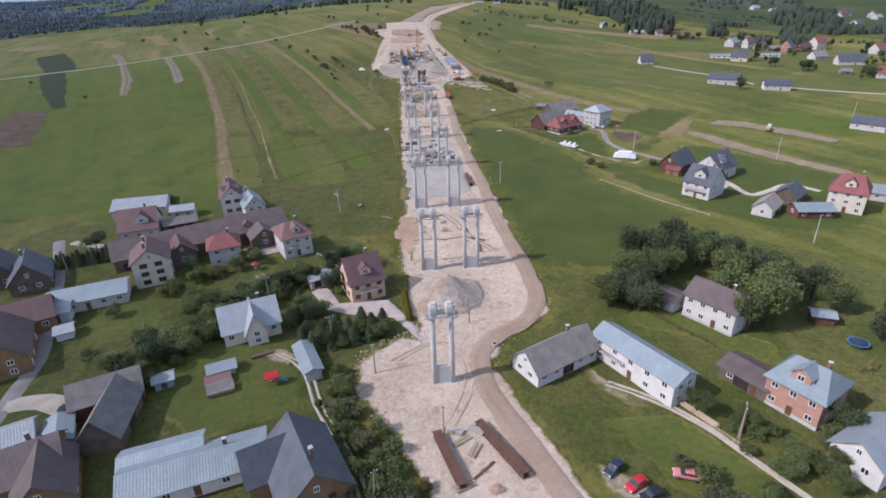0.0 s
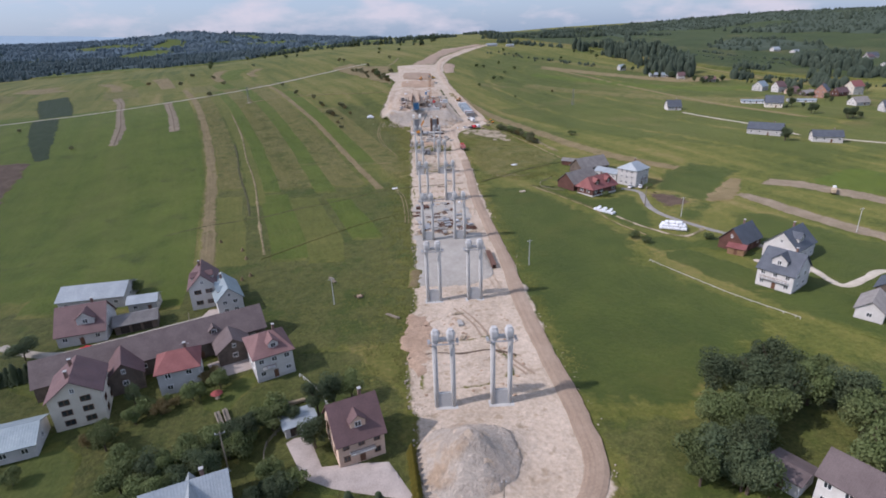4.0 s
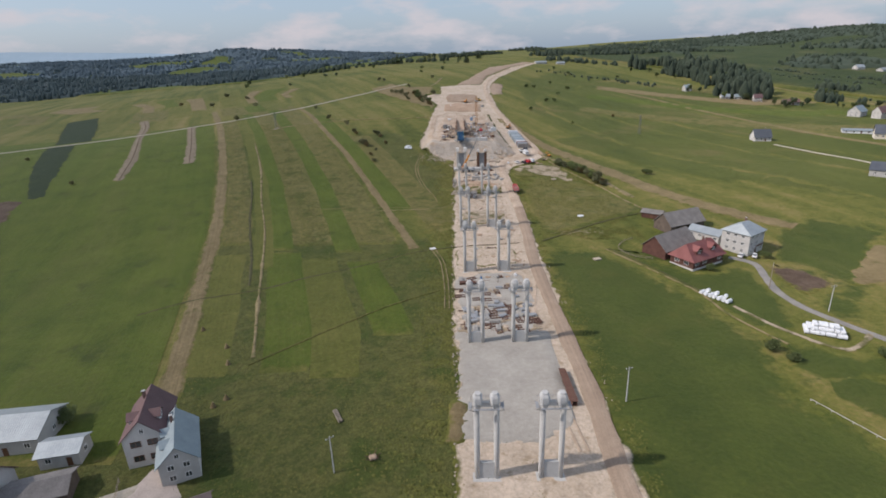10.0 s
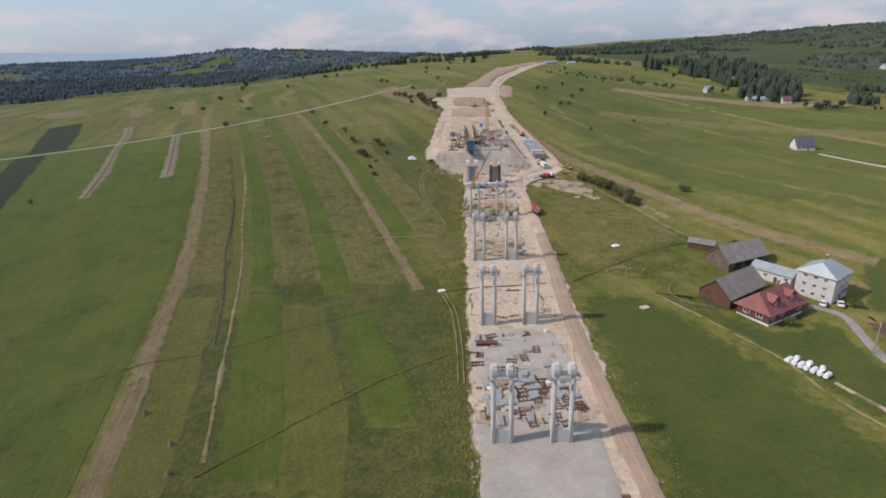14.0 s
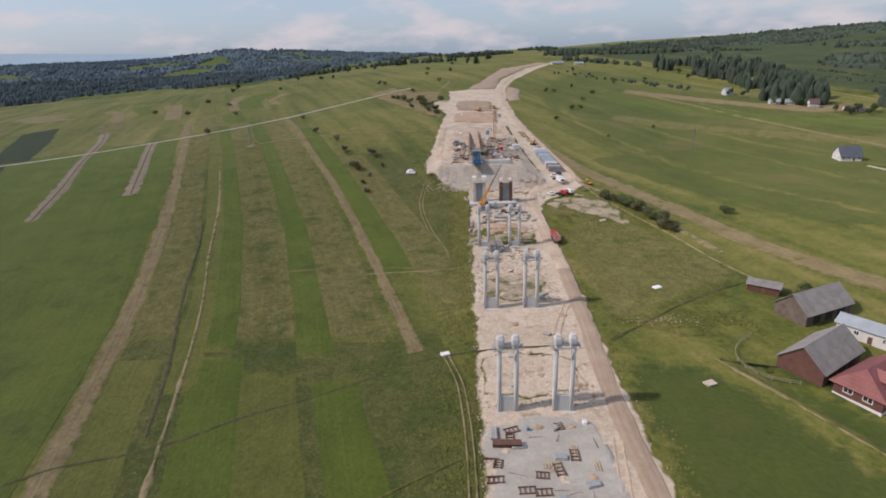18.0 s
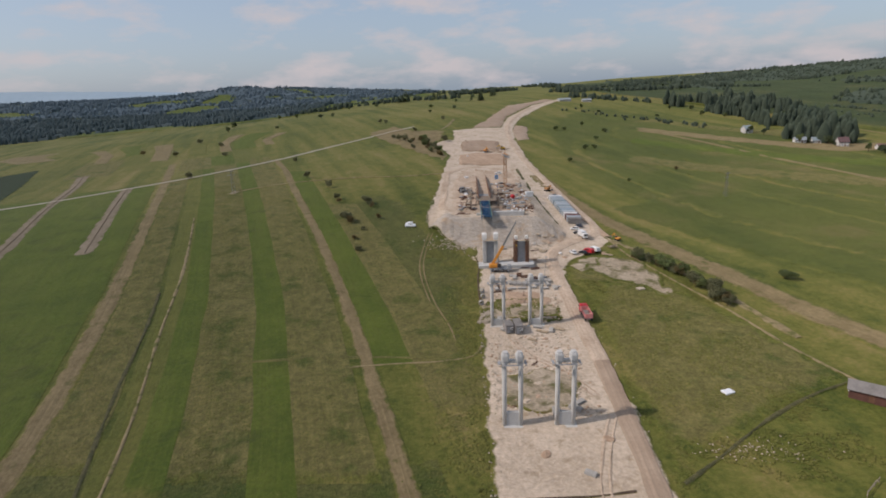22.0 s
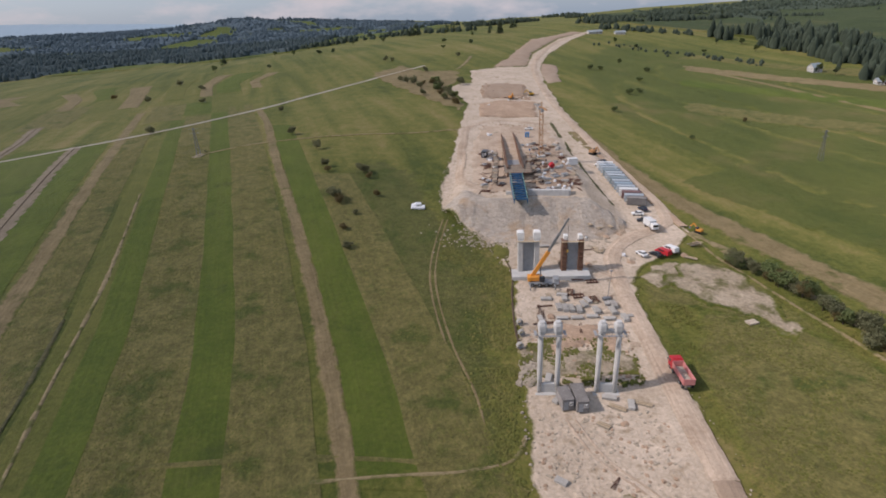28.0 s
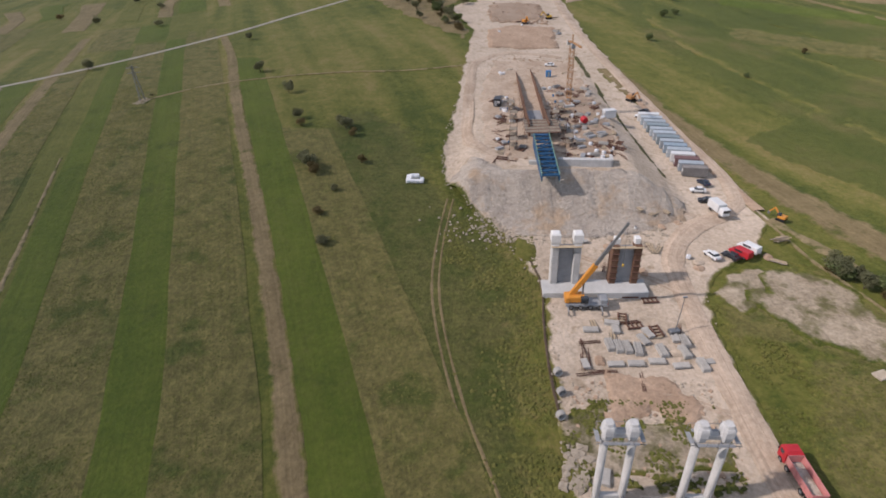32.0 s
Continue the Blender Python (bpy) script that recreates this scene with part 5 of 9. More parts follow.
# village on the west side of the site
front_house((-75.2, 141.5), 22, 9.8, 11, 7.6, 11.2, "roof_maroon", "cream", "three-storey cream house with a maroon-brown gabled roof", "g", storeys=3, ends=2, front=2, chimneys=2, door=0, win=("frame_brown", 2.0, 1.4))
front_house((-58, 152), 19, 9, 9, 6.0, 8.6, "roof_red", "grey_wall", "two-storey grey block house with a bright red hipped roof", kind="hip", front=2, ends=2, door=0, cut=0.35)
front_house((-36.5, 155.5), 27, 9, 11.5, 6.6, 9.6, "roof_pink", "render", "white two-storey house with a faded rose hipped roof", kind="hip", front=3, ends=3, plinth="grey_wall", balcony=(-1.5, 3, 3.4), dormers=((0.5, -1, 2.4, 1.3),))
house(-84.6, 159.4, 26, 18.5, 10.5, 4.2, 8.2, "roof_brown", "timber", "long timber barn with a brown sheet-metal roof", name="barn", category="barn", storeys=1, front=0, ends=0, gate=4, chimneys=0)
house(-60.5, 170.5, 27, 33, 10.5, 4.4, 8.6, "roof_brown", "timber", "long timber farm building with a brown roof and open bays", name="barn", category="barn", storeys=1, front=5, ends=1, gate=0, chimneys=0, dormers=((4, -1, 2.2, 1.0),))
house(-50, 166, 117, 7, 8, 4.0, 6.8, "roof_brown", "timber", "brown-roofed timber wing of a farm building", storeys=1, front=0, ends=1, chimneys=0, name="barn", category="barn")
house(-73, 157, 117, 9, 7.5, 4.4, 7.6, "roof_maroon", "timber", "low timber wing with a dull maroon roof", storeys=1, front=0, ends=1, chimneys=0, name="farm_wing", category="barn")
house(-96.5, 183, 15, 12, 12.5, 3.6, 9.2, "roof_maroon", "render", "white house under a steep dusky maroon roof", storeys=1, front=3, ends=2, dormers=((1.5, -1, 4.2, 2.0),))
house(-104.5, 204, 8, 19, 12, 4.0, 6.4, "roof_pale", "grey_wall", "wide barn with a pale zinc roof", name="barn", category="barn", storeys=1, front=4, ends=1, chimneys=0)
house(-87, 197.5, 12, 8, 6, 3.2, 4.4, "roof_pale", "grey_wall", "small outbuilding with a pale zinc roof", name="shed", category="shed", storeys=1, front=2, ends=1, chimneys=0)
house(-84, 186, 20, 11, 7, 2.7, 4.0, "roof_grey", "timber", "open timber shed with a grey roof", name="shed", category="shed", storeys=1, front=0, ends=0, gate=3, chimneys=0)
front_house((-67.2, 194.8), 18, 8, 13, 7.0, 11.0, "roof_maroon", "render", "tall white house with a steep maroon roof and timber balconies", "g", storeys=2, ends=2, front=3, win=("frame_brown", 2.0, 1.4), dormers=((-2, -1, 2.2, 1.4), (-2, 1, 2.2, 1.4)), balcony=None)
front_house((-57.8, 189.8), 26, 7.2, 13.5, 5.0, 8.4, "roof_blue", "render", "white house with a pale blue zinc roof", "g", storeys=2, ends=2, front=2, door=0, dormers=((-2.5, 1, 2.0, 1.0), (1.5, 1, 2.0, 1.0)))
front_house((-13, 125.6), 22, 9.2, 10.5, 5.6, 11.0, "roof_maroon", "peach", "peach two-storey house with a steep maroon roof", storeys=2, front=3, ends=2, dormers=((0, -1, 3.0, 1.6),), win=("frame_brown", 1.3, 1.3), balcony=(0, 5, 2.9))
house(-27.6, 136.6, 26, 6.5, 4.6, 2.5, 2.9, "roof_pale", "grey_wall", "small garage with a pale flat roof", name="garage", category="garage", storeys=1, front=0, ends=0, gate=2, chimneys=0)
front_house((-39.8, 110.2), 21, 13, 9, 3.7, 8.2, "roof_pale", "cream", "cream cottage with a pale zinc roof and a tall central gable", storeys=1, front=4, ends=2)
house(-39.8, 112.3, 111, 8.6, 4.6, 3.7, 8.1, "roof_pale", "cream", "tall narrow front gable of a cream cottage", name="house_wing", storeys=2, front=0, ends=1, chimneys=0, attic=False)
house(-25.2, 98.6, -68, 11, 3.4, 2.4, 3.0, "roof_blue", "grey_wall", "long narrow shed with a pale blue roof", name="shed", category="shed", storeys=1, front=3, ends=0, chimneys=0)
house(-89.5, 134.2, 19, 18.5, 9.5, 3.0, 4.8, "roof_blue", "render", "long white workshop with a blue-grey roof", name="workshop", category="workshop", storeys=1, front=5, ends=1, chimneys=0)
house(-93.5, 126.5, 19, 5.5, 6.5, 2.8, 3.8, "roof_pale", "render", "small white annex with a pale roof", name="shed", category="shed", storeys=1, front=1, ends=1, chimneys=0)
house(-112.5, 147, 118, 13, 10, 3.6, 9.0, "roof_dark", "timber", "timber house with a steep dark blue roof", storeys=1, front=3, ends=2)
house(-124, 151, 118, 13, 9, 3.6, 9.0, "roof_dark", "timber", "timber house with a dark blue roof", storeys=1, front=3, ends=2)
house(-101, 121, 30, 17, 10, 4.0, 7.5, "roof_maroon", "honey", "farm building with a dark maroon roof", storeys=1, front=4, ends=1, name="barn", category="barn", chimneys=0)
house(-95.5, 108, 118, 16, 11, 4.6, 9.5, "roof_brown", "honey", "wooden house with a steep brown roof", storeys=2, front=4, ends=2)
house(-64.4, 91.5, 24, 12.5, 8, 3.6, 6.4, "roof_grey", "redwood", "red-brown timber barn with a weathered grey roof", name="barn", category="barn", storeys=1, front=0, ends=0, gate=1, chimneys=0)
house(-60.2, 83.6, 97, 13, 7, 3.4, 7.6, "roof_grey", "timber", "old timber barn with a worn grey roof", name="barn", category="barn", storeys=1, front=0, ends=0, gate=1, chimneys=0)
house(-39.6, 70, 16.5, 23, 8.5, 3.0, 4.9, "roof_blue", "render", "long low house with a blue-grey zinc roof", storeys=1, front=5, ends=1, chimneys=1)
house(-46.3, 72.9, 16.5, 13, 6, 3.0, 4.3, "roof_blue", "grey_wall", "lean-to shed with a pale blue roof", name="shed", category="shed", storeys=1, front=0, ends=0, chimneys=0)
house(-20.5, 66.5, -65, 15, 11, 4.4, 9.4, "roof_dark", "honey", "honey-coloured wooden house with a steep anthracite roof", storeys=2, front=3, ends=2, win=("frame_brown", 1.3, 1.3))
house(-26.5, 68.5, 25, 9, 8, 4.2, 8.2, "roof_dark", "honey", "side gable of a wooden house with an anthracite roof", name="house_wing", storeys=1, front=1, ends=2, chimneys=0, win=("frame_brown", 1.3, 1.3))
house(-70, 71.5, 26, 14, 10, 4.2, 8.0, "roof_brown", "honey", "wooden house with a brown roof", storeys=1, front=3, ends=2)
house(-63.5, 68.5, 116, 12, 8.5, 4.0, 8.0, "roof_brown", "honey", "brown-roofed gabled house wing", storeys=1, front=2, ends=2, name="house_wing", chimneys=0)
house(-76.5, 80.5, 26, 7, 6, 3.0, 4.6, "roof_pale", "grey_wall", "shed with a white sheet roof", name="shed", category="shed", storeys=1, front=0, ends=0, chimneys=0)
house(-68.5, 81, 116, 7.5, 4.2, 2.8, 3.6, "roof_blue", "grey_wall", "narrow shed with a pale blue roof", name="shed", category="shed", storeys=1, front=0, ends=0, chimneys=0)
house(-55.2, 95.5, 22, 3.6, 2.8, 2.0, 2.5, "roof_pale", "tarp", "small garden shed with a white roof", name="shed", category="shed", storeys=1, front=1, ends=0, chimneys=0, door=1)
house(-87.5, 117.5, 26, 3.6, 4.2, 1.9, 2.6, "roof_pale", "film", "white garden tent with a peaked roof", name="garden_tent", category="tent", storeys=0, front=0, ends=0, chimneys=0)

# farms on the east side, close to the site
front_house((31, 90), 28, 17, 8.2, 3.3, 6.9, "roof_grey", "render", "long white farmhouse with a weathered grey roof", storeys=1, front=5, ends=2, gate=1)
front_house((43.0, 87.0), -63, 21, 6.6, 5.5, 7.2, "roof_blue", "render", "two-storey white house wing with a pale blue roof", storeys=2, front=5, ends=2, chimneys=0, balcony=(-4.5, 6, 3.0))
front_house((69, 104.4), -58, 12.5, 8.5, 6.2, 9.2, "roof_brown", "render", "white two-storey house with a dark brown roof", storeys=2, front=4, ends=2, plinth="grey_wall")
house(64.5, 114.5, -58, 6, 6, 3.0, 3.6, "roof_brown", "render", "low annex with a brown roof", name="garage", category="garage", storeys=1, front=1, ends=1, chimneys=0)
front_house((68.8, 73.8), -61, 10, 10.5, 6.4, 9.8, "roof_blue", "brick", "red-brick two-storey house with a pale blue roof", kind="hip", storeys=2, front=3, ends=2, plinth="web", dormers=((0, -1, 3.4, 1.6),), cut=0.25)
front_house((64.3, 82), -63, 10, 7, 2.8, 4.2, "roof_brown", "timber", "low garage with a dark brown roof", name="garage", category="garage", storeys=1, front=2, ends=0, gate=1, chimneys=0)
front_house((70.2, 59.6), -66, 8, 13, 4.0, 7.0, "roof_pale", "render", "white outbuilding with a pale zinc roof", "g", storeys=1, ends=2, front=3)
house(97, 103, -24, 4.6, 3.4, 2.2, 2.7, "roof_pale", "redwood", "small brown garden shed with a white roof", name="shed", category="shed", storeys=1, front=1, ends=0, chimneys=0)
front_house((109, 188.2), -55, 10.5, 12, 6.0, 11.2, "roof_dark", "render", "white house with a steep anthracite roof and gables", storeys=2, front=3, ends=2, dormers=((0, -1, 4.2, 2.0),), balcony=(0, 8, 3.0))
house(131, 214, 33, 14, 11, 5.0, 10.2, "roof_dark", "render", "white house with a large anthracite roof", storeys=2, front=3, ends=2, dormers=((-2, -1, 3.6, 1.8),))
house(119, 224, 33, 13, 9, 3.6, 8.4, "roof_dark", "redwood", "dark timber house with an anthracite roof", storeys=1, front=3, ends=1)
house(114.5, 217.5, -45, 5.5, 4.5, 2.6, 3.4, "roof_red", "honey", "small orange-brown garden shed", name="shed", category="shed", storeys=1, front=1, ends=0, chimneys=0)
front_house((122, 166.5), -48, 6.5, 11, 3.0, 5.6, "roof_grey", "render", "white barn with a grey roof", "g", name="barn", category="barn", storeys=1, front=2, ends=1, gate=1, chimneys=0)
house(139, 165.5, -8, 12, 7.5, 2.8, 4.4, "roof_blue", "redwood", "low building with a pale blue roof", name="shed", category="shed", storeys=1, front=3, ends=1, chimneys=0)
house(141, 180, 40, 10, 8, 3.4, 6.4, "roof_dark", "timber", "dark barn with an anthracite roof", name="barn", category="barn", storeys=1, front=2, ends=0, chimneys=0)
house(156, 170.5, -44, 11, 12, 7.6, 12.4, "roof_red", "cream", "large cream house with a red hipped roof", kind="hip", storeys=3, front=3, ends=3, dormers=((0, -1, 3.0, 1.8),), cut=0.25)
house(178, 176, -44, 12, 8, 3.0, 5.0, "roof_blue", "grey_wall", "workshop with a pale blue roof", name="workshop", category="workshop", storeys=1, front=3, ends=1, chimneys=0)

# the farm beside the middle of the walk
house(88.5, 297.4, 30, 16.5, 10, 4.2, 8.6, "roof_red", "redwood", "brown timber farmhouse on a white base with a red roof", storeys=1, front=4, ends=2, kind="hip", cut=0.22, plinth="render", dormers=((-4, -1, 3.2, 1.5), (3.8, -1, 3.0, 1.4)), win=("frame", 2.0, 1.4), over=0.9)
house(111.5, 310.2, 36, 11, 11, 8.4, 11.4, "roof_pale", "render", "tall white three-storey house with a pale grey hipped roof", kind="hip", storeys=3, front=3, ends=3, cut=0.3, balcony=(0, 6, 3.0))
house(102.5, 321, -53, 13, 5.5, 3.8, 5.4, "roof_pale", "render", "white connecting wing with a pale roof", storeys=1, front=4, ends=0, chimneys=0, name="farm_wing", category="barn")
house(96.5, 335.5, 24, 19, 10, 3.6, 8.0, "roof_grey", "timber", "large weathered timber barn with a grey roof", name="barn", category="barn", storeys=1, front=0, ends=0, gate=3, chimneys=0)
house(82.5, 309, 34, 19, 10.5, 3.6, 8.2, "roof_grey", "redwood", "red-brown timber barn with a broad grey roof", name="barn", category="barn", storeys=1, front=0, ends=0, gate=3, chimneys=0)
house(90, 350, -35, 9, 5, 2.6, 3.6, "roof_grey", "redwood", "small red-brown timber hut", name="shed", category="shed", storeys=1, front=1, ends=1, chimneys=0)

# scattered houses farther east, their windows in one piece
FAR.append(True)
for args in [
    (235, 533, -6, 12, 10, 3.2, 8.4, "roof_dark", "render", "white house with a grey mansard-like roof"), (246, 412, -40, 21, 15, 4.2, 7.6, "roof_dark", "grey_wall", "large grey farm hall with blue-grey roof"),
    (268, 382, -22, 17, 9, 4.0, 7.2, "roof_dark", "render", "white bungalow with a dark roof"), (252, 268, -52, 26, 9, 3.4, 6.4, "roof_dark", "render", "long white house with a dark blue roof"),
    (300, 842, 10, 9, 8, 4.6, 8, "roof_blue", "render", "white house with a grey roof"), (322, 782, -10, 10, 7, 3.0, 5.4, "roof_pale", "render", "long white house with a pale roof"),
    (337, 780, -10, 9, 7, 3.0, 5.6, "roof_blue", "render", "white hall with a pale roof"), (350, 762, -10, 8.5, 8, 4.6, 8.4, "roof_maroon", "render", "white house with a maroon gable"),
    (376, 740, -15, 16, 9, 3.4, 6.2, "roof_pink", "render", "white low house with a rose roof"), (326, 528, -30, 14, 12, 4.4, 10, "roof_dark", "cream", "cream house with a grey roof"),
    (324, 556, -25, 20, 9, 2.2, 3.2, "roof_pale", "film", "low white foil greenhouse"), (372, 556, -20, 24, 5, 1.8, 2.8, "roof_pale", "film", "long white foil tunnel"),
    (392, 655, 35, 15, 11, 5, 10, "roof_blue", "render", "white house with a pale blue roof"), (401, 636, 10, 10, 10, 6, 11, "roof_maroon", "render", "white house with a maroon roof"),
    (404, 617, 20, 13, 9, 3, 7, "roof_pink", "peach", "low house with a brownish roof"), (407, 598, 10, 13, 9, 2.8, 5.4, "roof_grey", "timber", "low grey barn with a grey roof"),
    (409, 580, 40, 12, 11, 7, 13, "roof_dark", "brick", "tall house with a dark steep roof"), (434, 588, 15, 14, 9, 4, 8, "roof_maroon", "redwood", "timber house with a maroon roof"),
    (455, 596, 10, 13, 11, 8.5, 13.5, "roof_red", "cream", "three-storey cream house with a red roof"), (404, 525, 5, 14, 10, 3, 7.2, "roof_grey", "render", "white low house with a grey roof"),
    (404, 484, -15, 22, 11, 4, 9, "roof_dark", "grey_wall", "long grey house with a dark roof"), (488, 550, 10, 14, 11, 5, 10, "roof_red", "render", "white house with a red roof"),
    (384, 420, -30, 12, 10, 4, 8.6, "roof_red", "render", "white bungalow with a red roof"), (366, 440, -20, 8, 6, 2.6, 4.4, "roof_grey", "timber", "small timber shed in a garden"),
    (655, 1042, 10, 14, 10, 5, 9, "roof_pale", "render", "white house with a pale roof"), (675, 1016, 30, 20, 10, 4, 7, "roof_pale", "render", "long white hall with pale roof"),
    (737, 920, 0, 18, 10, 5, 10, "roof_dark", "render", "white house with a dark roof"), (720, 905, 20, 14, 10, 5, 9, "roof_maroon", "render", "white house with a maroon gable"), (745, 862, 20, 14, 10, 5, 9, "roof_pale", "render", "white house with a pale roof"), (680, 820, 20, 18, 10, 4, 7, "roof_dark", "render", "white house with a dark roof"), (760, 890, 40, 16, 11, 6, 11, "roof_red", "render", "white house with a red roof"),
    (-470, 1630, 20, 16, 10, 5, 9, "roof_pale", "render", "small far white house with pale roof"), (-440, 1600, 60, 15, 10, 5, 9, "roof_dark", "render", "far white house with a dark roof"), (-500, 1660, 10, 22, 10, 5, 8, "roof_pale", "render", "long far white hall with pale roof"),
    (150, 1120, 15, 20, 9, 3, 5, "roof_pale", "render", "far white site hall"), (185, 1118, 0, 14, 8, 3, 5, "roof_pale", "render", "long far white hall with pale roof"),
]:
    house(*args, storeys=2 if args[5] > 4.5 else 1, front=4, ends=2, chimneys=1)

# ---------------------------------------------------------------- trees and bushes


def crown_mesh(name, seed, lobes, leaves, size, squash, material, low=0.0):
    """A crown of many small leaf sprays spread over uneven lobes, within about one metre of its middle."""
    r = random.Random(seed)
    verts, fcs = [], []
    blobs = []
    for k in range(lobes):
        a, e = r.uniform(0, math.tau), r.uniform(-0.5, 1.0)
        q = r.uniform(0.25, 0.62)
        blobs.append((Vector((math.cos(a) * q, math.sin(a) * q, e * 0.62 * squash + low)), r.uniform(0.3, 0.52)))
    blobs.append((Vector((0, 0, 0.1)), 0.62))
    for k in range(leaves):
        c, rad = blobs[r.randrange(len(blobs))]
        d = Vector((r.gauss(0, 1), r.gauss(0, 1), r.gauss(0, 1) * squash)).normalized()
        p = c + d * rad * (r.random() ** 0.3)
        s = size * r.uniform(0.6, 1.4)
        t = (d + Vector((r.gauss(0, 0.6), r.gauss(0, 0.6), r.gauss(0, 0.6)))).normalized()
        u = t.orthogonal().normalized()
        u.rotate(Matrix.Rotation(r.uniform(0, math.tau), 3, t))
        v = t.cross(u)
        n = len(verts)
        verts += [p - u * s, p + v * s * 0.8 + t * s * 0.25, p + u * s * 1.1, p - v * s * 0.8 + t * s * 0.2]
        fcs.append((n, n + 3, n + 2, n + 1))
    me = bpy.data.meshes.new(name)
    me.from_pydata([tuple(v) for v in verts], [], fcs)
    me.materials.append(M[material])
    return me


def trunk_mesh(seed, tall=1.0):
    """A tapered trunk, one metre high, that parts into limbs."""
    r = random.Random(seed)
    bm = B()
    rod(bm, (0, 0, -0.06), (0.02, 0, 0.55), 0.045, 0.03, 7)
    for k in range(6):
        a = k * 1.05 + r.uniform(-0.3, 0.3)
        z = r.uniform(0.35, 0.6)
        rod(bm, (0.01, 0, z - 0.05), (0.26 * math.cos(a), 0.26 * math.sin(a), z + r.uniform(0.15, 0.35)), 0.02, 0.006, 5)
    me = bpy.data.meshes.new("trunk")
    bm.to_mesh(me)
    bm.free()
    me.materials.append(M["bark"])
    return me


def spruce_mesh(seed, leaves=650, material="leaf_dark"):
    """A conifer one metre high: drooping sprays in whorls that shorten upward."""
    r = random.Random(seed)
    verts, fcs = [], []
    for k in range(leaves):
        z = 0.06 + 0.92 * (r.random() ** 1.25)
        reach = 0.20 * (1 - z) ** 0.85 + 0.012
        q = reach * r.uniform(0.35, 1.05)
        a = r.uniform(0, math.tau)
        p = Vector((q * math.cos(a), q * math.sin(a), z))
        d = Vector((math.cos(a), math.sin(a), -0.45)).normalized()
        s = 0.035 + 0.03 * (1 - z)
        v = d.cross(Vector((0, 0, 1))).normalized()
        n = len(verts)
        verts += [p - d * s, p + v * s * 0.55, p + d * s * 1.2, p - v * s * 0.55]
        fcs.append((n, n + 1, n + 2, n + 3))
    me = bpy.data.meshes.new("needles")
    me.from_pydata([tuple(v) for v in verts], [], fcs)
    me.materials.append(M[material])
    return me


CROWNS = {
    "leafy": [crown_mesh("crown", 11 + k, 13, 4000, 0.046, 0.9, "leaf") for k in range(3)],
    "dark": [crown_mesh("crown", 31 + k, 13, 4000, 0.046, 1.0, "leaf_dark") for k in range(3)],
    "bush": [crown_mesh("foliage", 51 + k, 9, 1300, 0.068, 0.8, "leaf") for k in range(3)],
    "grey": [crown_mesh("foliage", 61 + k, 9, 1300, 0.068, 0.9, "leaf_grey") for k in range(2)],
    "rust": [crown_mesh("foliage", 71 + k, 9, 1300, 0.068, 0.85, "leaf_rust") for k in range(2)],
}
TRUNKS = [trunk_mesh(5), trunk_mesh(6)]
SPRUCES = [spruce_mesh(81), spruce_mesh(82)]
THUJA = spruce_mesh(83, 420, "leaf_gold")
dice = random.Random(20)


def tree(x, y, high, wide, kind="leafy", label="", group=""):
    """A broadleaf tree: trunk with limbs and a leafy crown."""
    t = thing("tree", x, y, land(x, y) + 0.1, dice.uniform(0, 360), label or ("tall broadleaf tree with a dense dark green crown" if kind == "dark" else "broadleaf tree with a full green crown"), "tree", group)
    tr = new("trunk", dice.choice(TRUNKS))
    tr.parent, tr.matrix_basis = t, Matrix.Diagonal((high * 0.7, high * 0.7, high, 1))
    cr = new("crown", dice.choice(CROWNS[kind]))
    cr.parent, cr.matrix_basis = t, Matrix.Translation((0, 0, high * 0.56)) @ Matrix.Diagonal((wide / 2, wide / 2, high * 0.45, 1))
    return t


def bush(x, y, high, wide, kind="bush", label="", group=""):
    t = thing("bush", x, y, land(x, y) + 0.05, dice.uniform(0, 360), label or {"bush": "round green bush in the grass", "grey": "loose grey-green willow bush", "rust": "bush with yellowing autumn leaves"}[kind], "bush", group)
    st = new("stem", dice.choice(TRUNKS))
    st.parent, st.matrix_basis = t, Matrix.Diagonal((high * 0.6, high * 0.6, high * 0.9, 1))
    cr = new("foliage", dice.choice(CROWNS[kind]))
    cr.parent, cr.matrix_basis = t, Matrix.Translation((0, 0, high * 0.48)) @ Matrix.Diagonal((wide / 2, wide / 2, high * 0.55, 1))
    return t


def spruce(x, y, high, label="tall dark green spruce", group="", mesh=None, wide=1.0):
    t = thing("conifer", x, y, land(x, y) + 0.05, dice.uniform(0, 360), label, "conifer", group)
    bm = rod(B(), (0, 0, -0.3), (0, 0, high * 0.92), high * 0.018, high * 0.004, 6)
    part("trunk", bm, "bark", t)
    nd = new("needles", mesh or dice.choice(SPRUCES))
    nd.parent, nd.matrix_basis = t, Matrix.Diagonal((high * wide, high * wide, high, 1))
    return t


